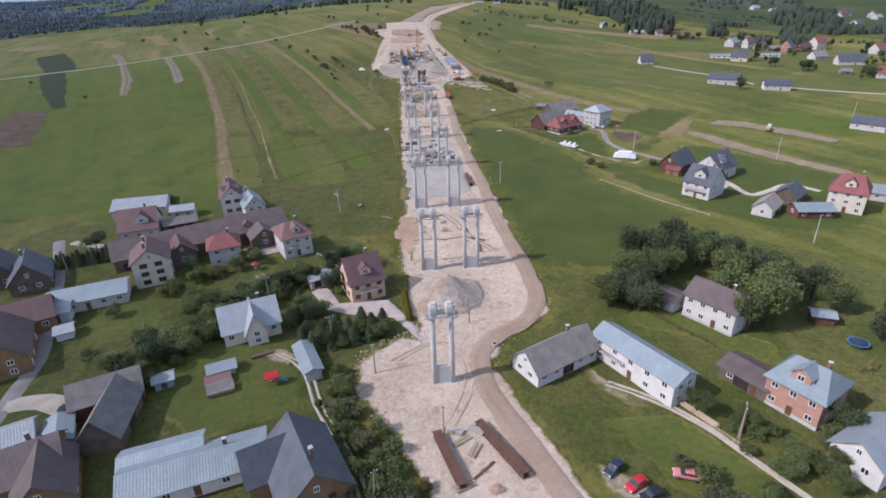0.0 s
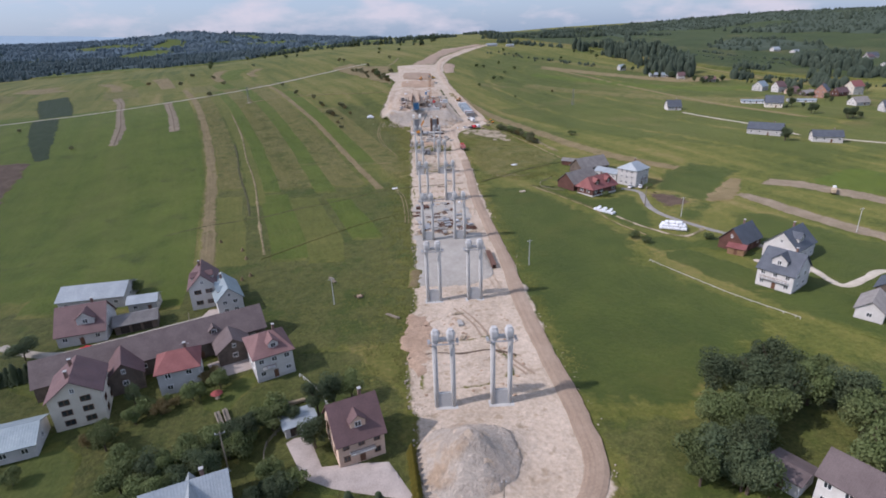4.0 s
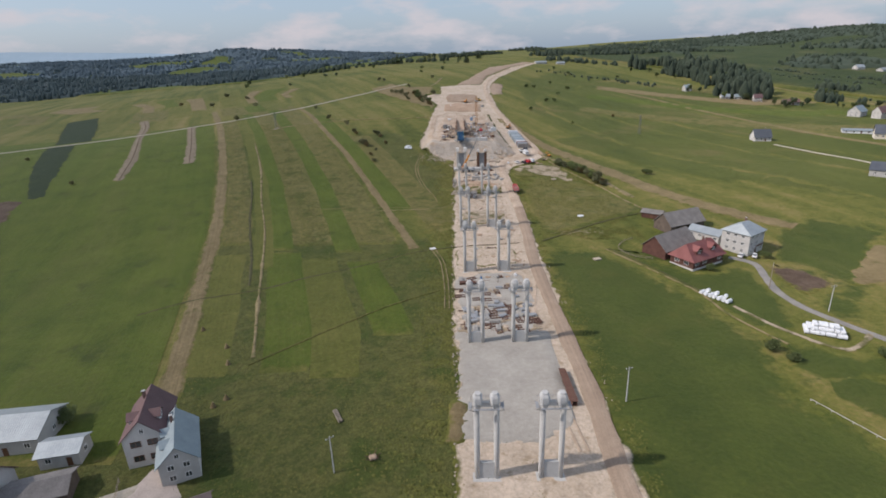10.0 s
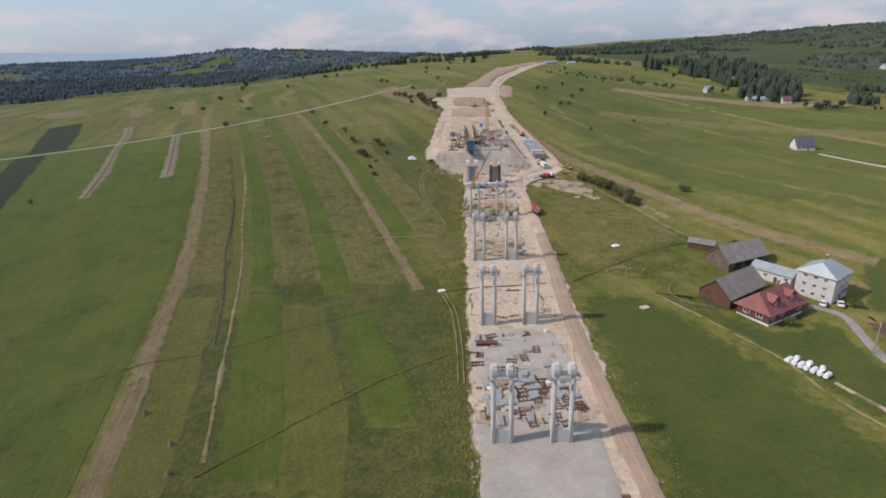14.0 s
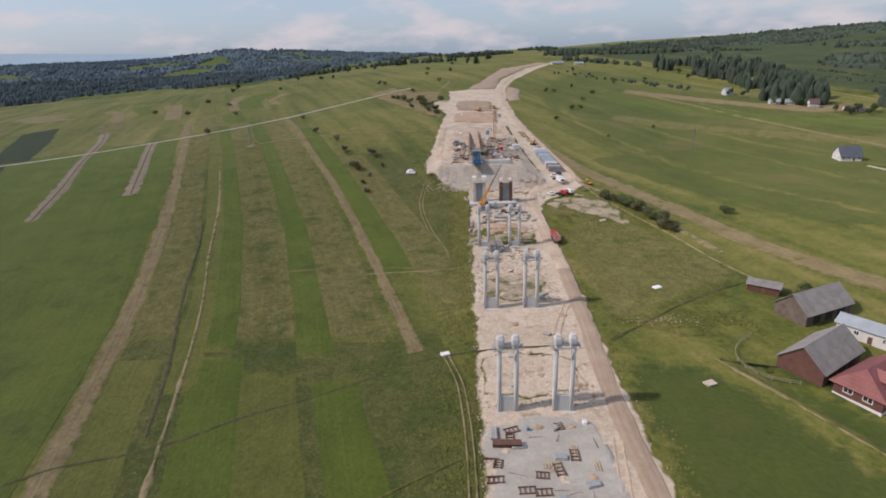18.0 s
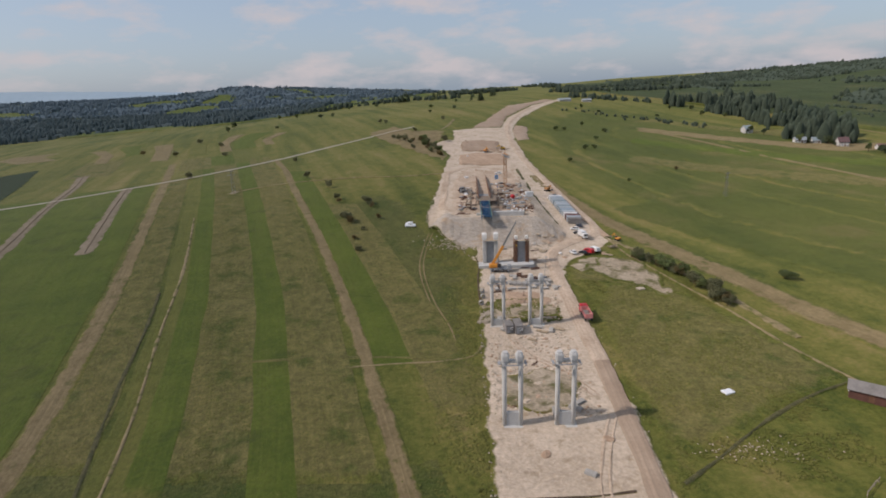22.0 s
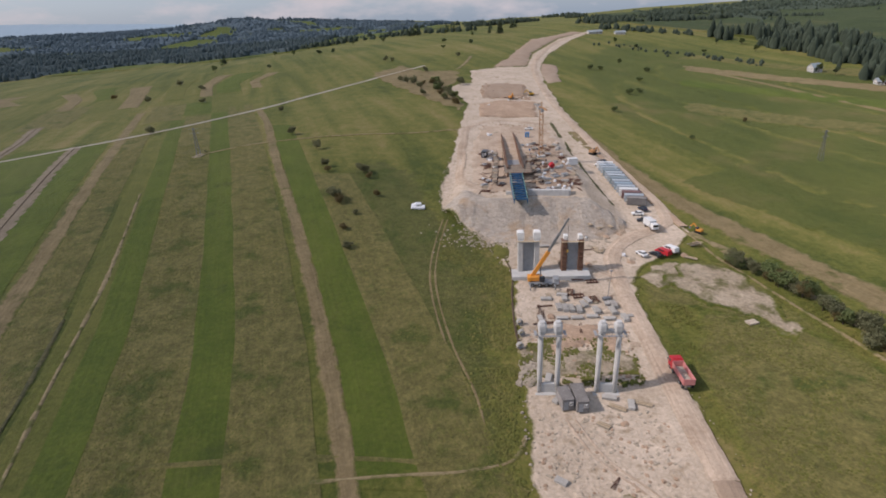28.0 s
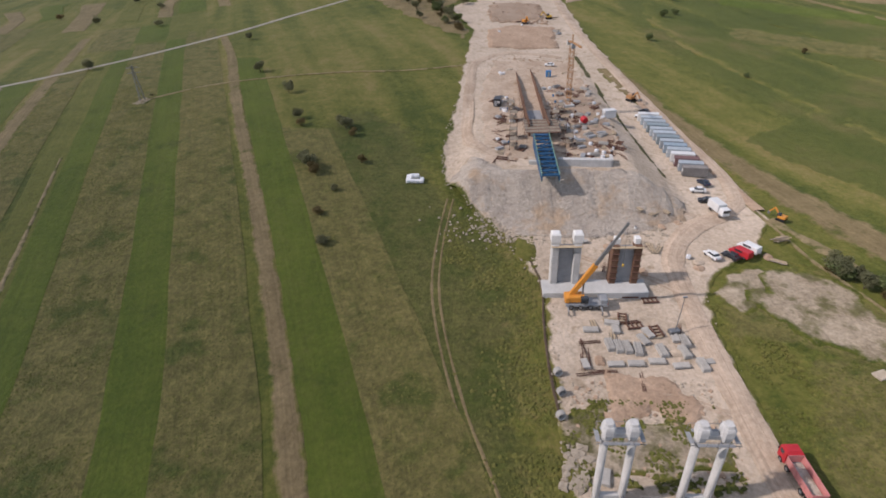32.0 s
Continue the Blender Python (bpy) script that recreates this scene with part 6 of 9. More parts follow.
# grove behind the white farmhouses
for x, y, h, w, k in [(55.5, 112, 9, 8, "dark"), (59, 118, 10, 8, "dark"), (53, 117, 7, 6, "leafy"), (63, 124, 8, 8, "leafy"), (69, 128, 9, 9, "leafy"), (75, 132, 10, 9, "dark"), (82, 134, 10, 9, "leafy"), (88, 131, 10, 10, "dark"),
                      (70, 137, 10, 10, "dark"), (77, 141, 11, 10, "dark"), (64, 139, 10, 10, "dark"), (84, 122, 11, 10, "leafy"), (79, 112, 12, 11, "leafy"), (83, 103, 13, 12, "leafy"), (77, 101, 11, 9, "leafy"), (88, 110, 12, 11, "leafy"), (92, 117, 10, 9, "dark"), (97, 122, 9, 9, "leafy"), (101, 112, 9, 9, "dark"),
                      (102, 106, 8, 8, "leafy"), (92, 124, 9, 9, "leafy"), (59, 128, 8, 8, "leafy"), (104, 92, 8, 8, "dark"), (110, 96, 9, 9, "leafy")]:
    tree(x, y, h * 1.12, w * 1.12, k, group="grove behind the farmhouses")
for x, y, h, w, k in [(52, 76, 6, 6, "leafy"), (75.5, 68, 7, 7, "dark"), (63, 63, 4, 6, "leafy"), (59, 60, 4, 6, "leafy"), (66, 57, 4, 6, "leafy"), (54, 56, 3.5, 5, "leafy")]:
    tree(x, y, h, w, k, "garden tree with a loose green crown")
for x, y, h, w in [(43, 63, 3.6, 4.6), (45, 60, 4.2, 5), (44, 56.5, 3.4, 4.6), (47, 52, 2.5, 4), (56, 66, 2.5, 4), (60, 69, 2.4, 4), (64, 66, 2.4, 4)]:
    bush(x, y, h, w, "grey" if x < 45 else "bush")
# gardens of the western village
for x, y, h, w, k in [(-66.5, 147, 5, 3, "dark"), (-54, 148, 4, 5, "leafy"), (-66, 133, 5, 5, "leafy"), (-60, 128, 4, 5, "leafy"), (-57, 121, 5, 6, "leafy"), (-52, 124, 5, 6, "dark"), (-47, 128, 5, 6, "leafy"), (-43, 131, 5, 6, "leafy"), (-38, 134, 5, 6, "dark"), (-33, 136, 5, 6, "leafy"),
                      (-63, 107, 6, 6, "leafy"), (-60, 102, 6, 7, "dark"), (-55, 106, 6, 7, "leafy"), (-50, 111, 5, 6, "leafy"), (-67, 100, 5, 6, "leafy"), (-51, 118, 5, 6, "leafy"), (-46, 121, 4, 5, "dark"), (-23, 130, 6, 5, "dark"), (-24, 140, 7, 5, "dark"), (-21, 143, 7, 5, "dark"), (-17, 144, 6, 5, "leafy"), (-30, 122, 4, 5, "leafy"), (-27, 117, 4, 5, "dark"),
                      (-74, 104, 4, 4, "leafy"), (-79, 125, 3, 4, "leafy"), (-106, 170, 5, 7, "dark"), (-49, 152, 4, 5, "leafy"), (-95, 209, 4, 5, "leafy")]:
    tree(x, y, h * 1.25, w * 1.35, k, "garden tree with an uneven green crown")
for k in range(13):
    f = k / 12
    spruce(-112 + 16 * f, 156.5 + 4.6 * f, 4.2 + 0.8 * ((k * 7) % 3), "clipped dark conifer of a garden hedge", "conifer hedge by a lawn", wide=1.5)
for k in range(10):
    f = k / 9
    spruce(-3.6 + 1.2 * f, 126.5 - 12 * f, 2.6, "small golden thuja beside a drive", "golden thuja row", THUJA, 1.9)
for x, y, h in [(-20, 112, 5), (-17, 109, 6), (-14, 112, 6.5), (-11.5, 110, 6), (-9, 112.5, 5.5), (-23, 108, 5), (-25, 104.5, 5), (-20.5, 105, 4.5), (-15.5, 106, 5), (-28, 108, 4.5), (-7.6, 109.5, 4.5), (-12, 106.5, 4)]:
    spruce(x, y, h, "dark green garden spruce", "spruce screen below the peach house", wide=1.6)
# scrub between the wooden house and the site
for x, y, h, w, k in [(-9, 76, 4, 5, "bush"), (-6.5, 72, 4, 5, "bush"), (-11.5, 73, 4.5, 5, "grey"), (-8, 68, 5, 5, "bush"), (-5, 66, 4, 5, "bush"), (-12, 67, 4.5, 5, "bush"), (-15, 70, 4, 4.5, "grey"), (-9.5, 63, 5, 5, "bush"), (-13.5, 62, 4.5, 5, "bush"), (-4, 61, 4, 5, "bush"), (-8, 58, 5, 5, "bush"), (-13, 56, 4.5, 5, "bush"), (-16, 76, 3, 4, "bush"), (-19, 88, 2.5, 3.5, "bush"), (-18, 95, 2.5, 3.5, "rust"), (-1, 63, 2.5, 3.5, "rust")]:
    bush(x, y, h, w, k)
# meadow bushes, hedge along the farm track, far scrub
for x, y, h, w, k in [(111.5, 425, 3.4, 8, "bush"), (66, 442.5, 4.6, 5, "grey"), (69, 438, 4, 5, "rust"), (71, 434, 5, 5, "grey"), (73, 429, 5, 5, "rust"), (75, 423, 5, 5, "grey"), (76.5, 417, 5.5, 5.5, "bush"), (78.5, 411, 7, 7, "grey"), (80, 405, 4, 5, "rust"), (62, 448, 3, 3.5, "rust"), (98, 343, 4, 6, "bush"), (102, 348, 4.5, 6, "bush"),
                      (83, 236, 4, 6, "bush"), (86, 231, 3, 5, "bush"), (111, 232, 3, 6, "bush"), (90, 289, 3.5, 4, "bush"), (116, 300, 3, 5, "bush"), 
                      (-197, 588, 5.5, 6.5, "bush"), (-146, 548, 1, 2, "bush"), (-68, 490, 5, 7, "bush"), (-70.5, 494, 4, 5, "bush"), (-65.5, 487, 4, 5, "rust"), (-62, 517, 5, 8, "bush"), (-58.5, 512, 3, 4, "rust"), (-55.5, 454, 2.5, 4.5, "bush"), (-53, 494, 3, 4, "rust"), (-80.5, 525, 4, 5, "bush"), (-78, 519, 3, 4, "rust"), (-91, 549, 5, 5.5, "bush"), (-111, 575, 5, 6, "bush"), (-136, 632, 4, 5, "bush"), (-60, 466, 2.5, 4, "rust"), (-58, 478, 2, 3, "bush"),
                      (-275, 720, 6, 7, "bush"), (-250, 760, 5, 7, "bush"), (-290, 800, 6, 8, "bush"), (-330, 760, 5, 7, "rust"), (-215, 690, 4, 8, "bush"), (-30, 655, 5, 7, "bush"), (-34, 668, 6, 8, "bush"), (-40, 690, 5, 8, "bush"), (-28, 640, 4, 6, "rust"), (-26, 700, 6, 8, "bush"), (-46, 705, 5, 7, "rust"),
                      (-300, 470, 3, 4, "bush"), (-228, 410, 3, 4, "bush"), (70, 640, 4, 6, "bush"), (95, 700, 5, 7, "bush"), (105, 712, 4, 7, "bush"), (118, 760, 5, 7, "bush"), (85, 800, 5, 8, "bush"), (95, 806, 4, 7, "bush"), (140, 820, 5, 8, "bush"), (100, 590, 2.5, 4, "bush"), (150, 640, 3, 4, "rust")]:
    bush(x, y, h, w, "grey" if k == "bush" and x < 0 else k)
r2 = random.Random(4)
for k in range(15):
    x, y = r2.uniform(60, 330), r2.uniform(830, 1080)
    if x > 60 + (y - 830) * 0.45:
        tree(x, y, r2.uniform(4, 9), r2.uniform(4.5, 9), r2.choice(("leafy", "dark")), "far field tree with a dark crown", "far field trees")
for k in range(17):
    x, y = r2.uniform(-330, -20), r2.uniform(860, 1250)
    tree(x, y, r2.uniform(4, 9), r2.uniform(5, 10), r2.choice(("leafy", "dark")), "far field tree with a dark crown", "far field trees")


def woods(name, spots, label, high=16, seed=1, slim=0.17, growth="forest"):
    """A far wood: many tapered, uneven crowns in one mesh."""
    r = random.Random(seed)
    verts, fcs = [], []
    xs, ys = np.array([s[0] for s in spots]), np.array([s[1] for s in spots])
    zs = lands(xs, ys)
    for x, y, z in zip(xs, ys, zs):
        age = 0.85 + 0.5 * noise.noise((x / 70, y / 70, seed)) + 0.25 * noise.noise((x / 22, y / 22, seed + 5))
        h = high * max(0.35, age) * r.uniform(0.7, 1.15)
        w = h * slim * r.uniform(0.8, 1.5)
        n = len(verts)
        a0 = r.uniform(0, 1.5)
        top = r.uniform(0.45, 0.85) if r.random() < 0.45 else r.uniform(0.3, 0.5)
        for q, zz in ((0.85, 0.0), (1.0, 0.35), (top, 0.74)):
            verts += [(x + w * q * math.cos(a0 + k * math.tau / 5) * r.uniform(0.7, 1.25), y + w * q * math.sin(a0 + k * math.tau / 5) * r.uniform(0.7, 1.25), z + h * zz * r.uniform(0.85, 1.15)) for k in range(5)]
        verts.append((x, y, z + h))
        for k in range(5):
            j = (k + 1) % 5
            fcs.append((n + k, n + j, n + 5 + j, n + 5 + k))
            fcs.append((n + 5 + k, n + 5 + j, n + 10 + j, n + 10 + k))
            fcs.append((n + 10 + k, n + 10 + j, n + 15))
    me = bpy.data.meshes.new(name)
    me.from_pydata(verts, [], fcs)
    me.materials.append(M[growth])
    me.polygons.foreach_set("use_smooth", [True] * len(me.polygons))
    return tagged(new(name, me), label, "forest", kind="stuff")


def inside(x, y, poly):
    """Whether a place lies within an outline."""
    hit = False
    for (ax, ay), (bx, by) in zip(poly, poly[1:] + poly[:1]):
        if (ay > y) != (by > y) and x < (bx - ax) * (y - ay) / (by - ay) + ax:
            hit = not hit
    return hit


def scatter(n, box_xy, test, seed):
    r = random.Random(seed)
    out = []
    while len(out) < n:
        p = (r.uniform(box_xy[0], box_xy[1]), r.uniform(box_xy[2], box_xy[3]))
        if test(*p):
            out.append(p)
    return out


def rough(x, y, s, k=0):
    return noise.noise((x / s, y / s, k))




def canopy(region, step, test, high, seed, label, growth):
    """A closed wood seen from afar: one sheet of uneven crowns that drops to the ground at its edge."""
    r = random.Random(seed)
    xs, ys = np.arange(region[0], region[1], step), np.arange(region[2], region[3], step)
    nx = len(xs)
    pts = [(x + r.uniform(-0.35, 0.35) * step, y + r.uniform(-0.35, 0.35) * step) for y in ys for x in xs]
    wood = np.array([test(*p) for p in pts]).reshape(len(ys), nx)
    quad = wood[:-1, :-1] & wood[1:, :-1] & wood[:-1, 1:] & wood[1:, 1:]
    used, deep = np.zeros_like(wood), np.zeros(wood.shape, int)
    for a, b in ((0, 0), (0, 1), (1, 0), (1, 1)):
        part_of = (slice(a, len(ys) - 1 + a), slice(b, nx - 1 + b))
        used[part_of] |= quad
        deep[part_of] += quad
    index = np.full(wood.size, -1)
    index[used.ravel()] = np.arange(used.sum())
    zz = lands([p[0] for p in pts], [p[1] for p in pts])
    verts = []
    for (x, y), z, inner, keep in zip(pts, zz, deep.ravel() == 4, used.ravel()):
        if keep:
            rise = high * max(0.3, 0.8 + 0.35 * noise.noise((x / 60, y / 60, seed)) + 0.22 * noise.noise((x / 19, y / 19, seed + 3))) * r.uniform(0.9, 1.07)
            verts.append((x, y, z + rise if inner else z + 0.2))
    fcs = [tuple(int(index[k]) for k in (j * nx + i, j * nx + i + 1, (j + 1) * nx + i + 1, (j + 1) * nx + i)) for j in range(len(ys) - 1) for i in range(nx - 1) if quad[j, i]]
    me = bpy.data.meshes.new("forest")
    me.from_pydata(verts, [], fcs)
    me.materials.append(M[growth])
    me.polygons.foreach_set("use_smooth", [True] * len(me.polygons))
    return tagged(new("forest", me), label, "forest", kind="stuff")


def valley_wood(x, y):
    return y > 1290 + 170 * rough(x, y, 190) + 60 * rough(x, y, 60, 1) and rough(x, y, 120, 3) > -0.42 and x < -330 - (y - 1250) * 0.1


def hill_wood(x, y):
    return rough(x, y, 190, 5) + 0.4 * rough(x, y, 70, 6) > -0.16 and x < -120 - 0.06 * (2900 - y)


def east_wood(x, y):
    return rough(x, y, 200, 11) > 0.2 or (x > 900 - (y - 1300) * 0.25 and y > 1250 and rough(x, y, 260, 12) > -0.28)


canopy((-2000, -330, 1180, 1800), 7.5, valley_wood, 6.5, 2, "dense dark spruce forest in the valley", "wood_hazed")
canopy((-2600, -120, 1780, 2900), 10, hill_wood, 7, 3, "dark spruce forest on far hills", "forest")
canopy((520, 2300, 1050, 2500), 10, east_wood, 7, 5, "far woodland on the eastern hills", "wood")
woods("forest", scatter(9000, (-2000, -330, 1180, 1800), valley_wood, 12), "spruces of the valley forest", 13, 2, 0.27, "wood_hazed")
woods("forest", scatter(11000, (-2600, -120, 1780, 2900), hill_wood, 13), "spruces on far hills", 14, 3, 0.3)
woods("forest", scatter(1500, (-300, 900, 1450, 2300), lambda x, y: rough(x, y, 160, 8) > 0.3, 4), "patches of far woodland", 11, 4, 0.3, "wood")
woods("forest", scatter(6000, (520, 2300, 1050, 2500), east_wood, 15), "trees on the eastern hills", 13, 5, 0.3, "wood")
for x, y, h in [(-72.5, 720, 5), (-66, 712, 6), (-60, 705, 7), (-54, 690, 5.5), (-50, 666, 5), (-56, 756, 5), (-34, 652, 3.5), (-101, 834, 6), (-94, 828, 5), (-32, 832, 5)]:
    bush(x, y, h, h * 1.15, "grey", "tall grey-green bush on the brown slope")
WOOD_EDGE = [(300, 1110), (330, 1020), (350, 930), (330, 860), (316, 800), (350, 762), (376, 780), (410, 860), (455, 960), (480, 1100), (450, 1220), (390, 1200), (340, 1150)]
woods("forest", scatter(430, (290, 500, 750, 1240), lambda x, y: inside(x, y, WOOD_EDGE) and rough(x, y, 40, 14) > 0.0, 6), "tall dark wood beside far houses", 21, 6, 0.19, "wood")
woods("forest", scatter(190, (420, 640, 620, 900), lambda x, y: rough(x, y, 50, 16) > 0.22, 7), "dark copse on the eastern slope", 14, 7, 0.28, "wood")
woods("forest", scatter(260, (530, 780, 740, 1010), lambda x, y: inside(x, y, [(548, 845), (576, 806), (606, 760), (640, 800), (700, 900), (755, 965), (700, 985), (620, 930)]) and rough(x, y, 30, 17) > -0.1, 8), "dark wood among far houses", 17, 8, 0.26, "wood")


def hedgerow(pts, n, wide, high, seed, label, growth="wood"):
    c, r = chain(pts, 2.0), random.Random(seed)
    woods("forest", [(c[int(r.random() * (len(c) - 1))] + np.array((r.gauss(0, wide), r.gauss(0, wide)))).tolist() for _ in range(n)], label, high, seed, 0.4, growth)


hedgerow([(480, 1110), (495, 985), (556, 884), (612, 806)], 70, 5, 6, 21, "dark hedge along a terrace")
hedgerow([(530, 1060), (572, 948), (634, 866)], 60, 5, 6, 22, "dark hedge along a high terrace")
hedgerow([(470, 760), (505, 690), (560, 620)], 50, 4, 5, 23, "hedge between terraced fields")
hedgerow([(150, 1010), (190, 960), (230, 930), (262, 880)], 46, 9, 5, 24, "loose line of scrub on the eastern slope")
hedgerow([(180, 1190), (230, 1150), (290, 1130)], 50, 8, 9, 25, "dark clump of trees behind the slope")
hedgerow([(180, 1290), (300, 1400), (430, 1480), (600, 1560)], 150, 12, 13, 26, "row of conifers along the eastern skyline")
hedgerow([(-330, 1330), (-220, 1290), (-120, 1280), (-40, 1260)], 80, 14, 10, 27, "row of trees along the northern skyline", "wood")

# trees round the far village
r4 = random.Random(31)
for x, y, n, sp in [(325, 776, 4, 5), (343, 768, 4, 4), (303, 836, 4, 5), (454, 798, 4, 6), (334, 488, 2, 2), (246, 386, 2, 1.5), (490, 706, 5, 8), (446, 512, 5, 6), (372, 426, 6, 7), (345, 464, 6, 7), (344, 522, 5, 6), (420, 600, 6, 12), (470, 620, 6, 14), (395, 600, 4, 9), (385, 735, 7, 9), (420, 690, 8, 14), (400, 560, 5, 10), (520, 560, 6, 20), (430, 470, 6, 20), (365, 720, 6, 8)]:
    for k in range(n):
        h = r4.uniform(4, 10)
        tree(x + r4.gauss(0, sp), y + r4.gauss(0, sp), h, h * r4.uniform(0.7, 1.0), r4.choice(("dark", "dark", "leafy")), "village tree with a dark green crown", "trees of the far village")
# terraces of the eastern slope
for pts in ([(471, 1108), (486, 972), (546, 876), (600, 800)], [(440, 1000), (455, 870), (466, 763), (500, 690)], [(420, 905), (440, 816), (458, 751), (480, 680)], [(520, 1050), (560, 940), (620, 860)], [(560, 1120), (610, 1020), (690, 930)]):
    ribbon("terrace_bank", pts, 7, "straw", "pale grassy terrace bank on the slope", "field", 0.4, 8, wobble=0.5, across=6)
# conifers along the skyline
r3 = random.Random(9)
for cx, cy, n, sp in [(-60, 1290, 5, 18), (40, 1270, 4, 14), (170, 1330, 4, 20), (-120, 1200, 4, 12), (300, 1420, 8, 40), (480, 1600, 12, 60), (20, 1120, 3, 12)]:
    for k in range(n):
        spruce(cx + r3.gauss(0, sp), cy + r3.gauss(0, sp), r3.uniform(8, 17), "dark conifer standing on the ridge", "conifers on the ridge", wide=1.25)


def clump(pts, n, spread_m, lo, hi, kinds, seed, label, group):
    """Bushes and small trees thrown along a line."""
    r = random.Random(seed)
    c = chain(pts, 1.0)
    for k in range(n):
        q = c[int(r.random() * (len(c) - 1))]
        x, y = q[0] + r.gauss(0, spread_m), q[1] + r.gauss(0, spread_m)
        h = r.uniform(lo, hi)
        kind = r.choice(kinds)
        if kind in ("leafy", "dark"):
            tree(x, y, h * 1.2, h * r.uniform(1.0, 1.35), kind, label, group)
        else:
            bush(x, y, h, h * r.uniform(1.1, 1.6), kind, label, group)


clump([(-66, 100), (-58, 104), (-54, 114), (-49, 124), (-40, 131), (-30, 137)], 44, 2.2, 3.0, 5.5, ("leafy", "dark", "bush", "bush"), 41, "dense garden shrub of an overgrown hedge", "overgrown garden hedge")
clump([(-72, 134), (-62, 142), (-56, 149), (-50, 153)], 12, 2.0, 2.5, 4.5, ("bush", "leafy", "rust"), 42, "garden shrub beside vegetable beds", "garden shrubs")
clump([(-28, 118), (-24, 108), (-17, 108), (-8, 110)], 20, 1.6, 3.0, 5.0, ("dark", "bush"), 43, "dark garden shrub in a screen", "dark garden screen")
clump([(-17.5, 90), (-16, 82), (-12, 72), (-7, 64), (-9, 54)], 26, 2.0, 2.2, 4.5, ("bush", "bush", "grey", "leafy"), 44, "wild scrub beside the site", "scrub beside the site")
clump([(52, 116), (62, 128), (76, 138), (90, 133), (100, 120)], 30, 3.0, 5.0, 8.0, ("leafy", "dark", "bush"), 45, "leafy tree at the edge of a grove", "grove behind the farmhouses")
clump([(58, 74), (62, 66), (68, 60), (75, 68)], 14, 1.8, 2.0, 4.0, ("bush", "leafy"), 46, "garden bush beside a house", "garden bushes east")
clump([(46, 58), (48, 54), (54, 52)], 8, 1.6, 2.0, 4.0, ("grey", "bush", "leafy"), 47, "loose grey-green bush by parked cars", "bushes by parked cars")
clump([(64, 446), (70, 436), (75, 424), (79, 409), (82, 400)], 22, 1.2, 3.2, 5.6, ("grey", "rust", "bush"), 48, "bush in a field hedge", "field hedge")
clump([(-24, 634), (-36, 668), (-44, 710)], 16, 4.0, 3.0, 6.0, ("bush", "rust", "leafy"), 50, "scrub on a brown slope", "scrub on a slope")

# ---------------------------------------------------------------- vehicles


def profile_body(name, side, half, material, parent, tuck=0.0, roof_z=None, label=""):
    """A body from a side outline (along y, up z), half its width, drawn in above roof_z."""
    bm = B()

    def ring(s):
        return [(s * (half - (tuck if roof_z is not None and z > roof_z else 0)), y, z) for y, z in side]
    solid(bm, [ring(-1), ring(1)])
    bmesh.ops.recalc_face_normals(bm, faces=bm.faces[:])
    return part(name, bevelled(bm, 0.06), material, parent, label)


def wheel(parent, x, y, r, w):
    t = part("wheel", rod(B(), (x - w / 2, y, r), (x + w / 2, y, r), r, r, 14), "tyre", parent)
    s = 1 if x > 0 else -1
    part("rim", rod(B(), (x + s * (w / 2 - 0.02), y, r), (x + s * (w / 2 + 0.02), y, r), r * 0.6, r * 0.5, 10), "steel", t)


def car(x, y, yaw, paint, label, z=None, estate=False):
    """A passenger car that heads along local +y."""
    c = thing("car", x, y, (mound(x, y) + 0.4 if z is None else z), yaw, label, "car", "parked cars")
    profile_body("body", [(-2.1, 0.35), (2.05, 0.35), (2.15, 0.62), (1.9, 0.82), (0.95, 0.95), (-2.0, 1.0), (-2.15, 0.7)], 0.88, paint, c)
    rear = -1.95 if estate else -1.55
    profile_body("cabin", [(1.0, 0.92), (0.35, 1.42), (rear + 0.35, 1.46), (rear, 0.95)], 0.78, "glass", c, label="dark tinted windows")
    part("roof", bevelled(box(B(), 0, (0.3 + rear + 0.4) / 2, 1.46, 1.4, 0.3 - rear - 0.35, 0.06), 0.03), paint, c)
    for sx in (-1, 1):
        for wy in (-1.3, 1.3):
            wheel(c, sx * 0.8, wy, 0.32, 0.2)
        part("headlight", bevelled(box(B(), sx * 0.62, 2.08, 0.68, 0.34, 0.12, 0.16), 0.03), "white", c)
        part("tail_light", bevelled(box(B(), sx * 0.68, -2.1, 0.75, 0.26, 0.1, 0.18), 0.03), "red", c)
    return c


def van(x, y, yaw, paint, label):
    c = thing("van", x, y, mound(x, y) + 0.45, yaw, label, "van", "parked cars")
    profile_body("body", [(-2.6, 0.4), (2.4, 0.4), (2.55, 0.9), (1.75, 1.15), (1.2, 1.95), (-2.5, 2.0), (-2.65, 1.0)], 0.98, paint, c)
    part("windscreen", box(B(), 0, 1.52, 1.56, 1.7, 0.06, 0.75, Matrix.Rotation(radians(35), 3, "X")), "glass", c)
    for sx in (-1, 1):
        part("side_window", box(B(), sx * 0.99, 0.0, 1.55, 0.03, 2.0, 0.5), "glass", c)
        for wy in (-1.6, 1.6):
            wheel(c, sx * 0.88, wy, 0.35, 0.22)
        part("headlight", bevelled(box(B(), sx * 0.7, 2.48, 0.82, 0.36, 0.12, 0.2), 0.03), "white", c)
    return c


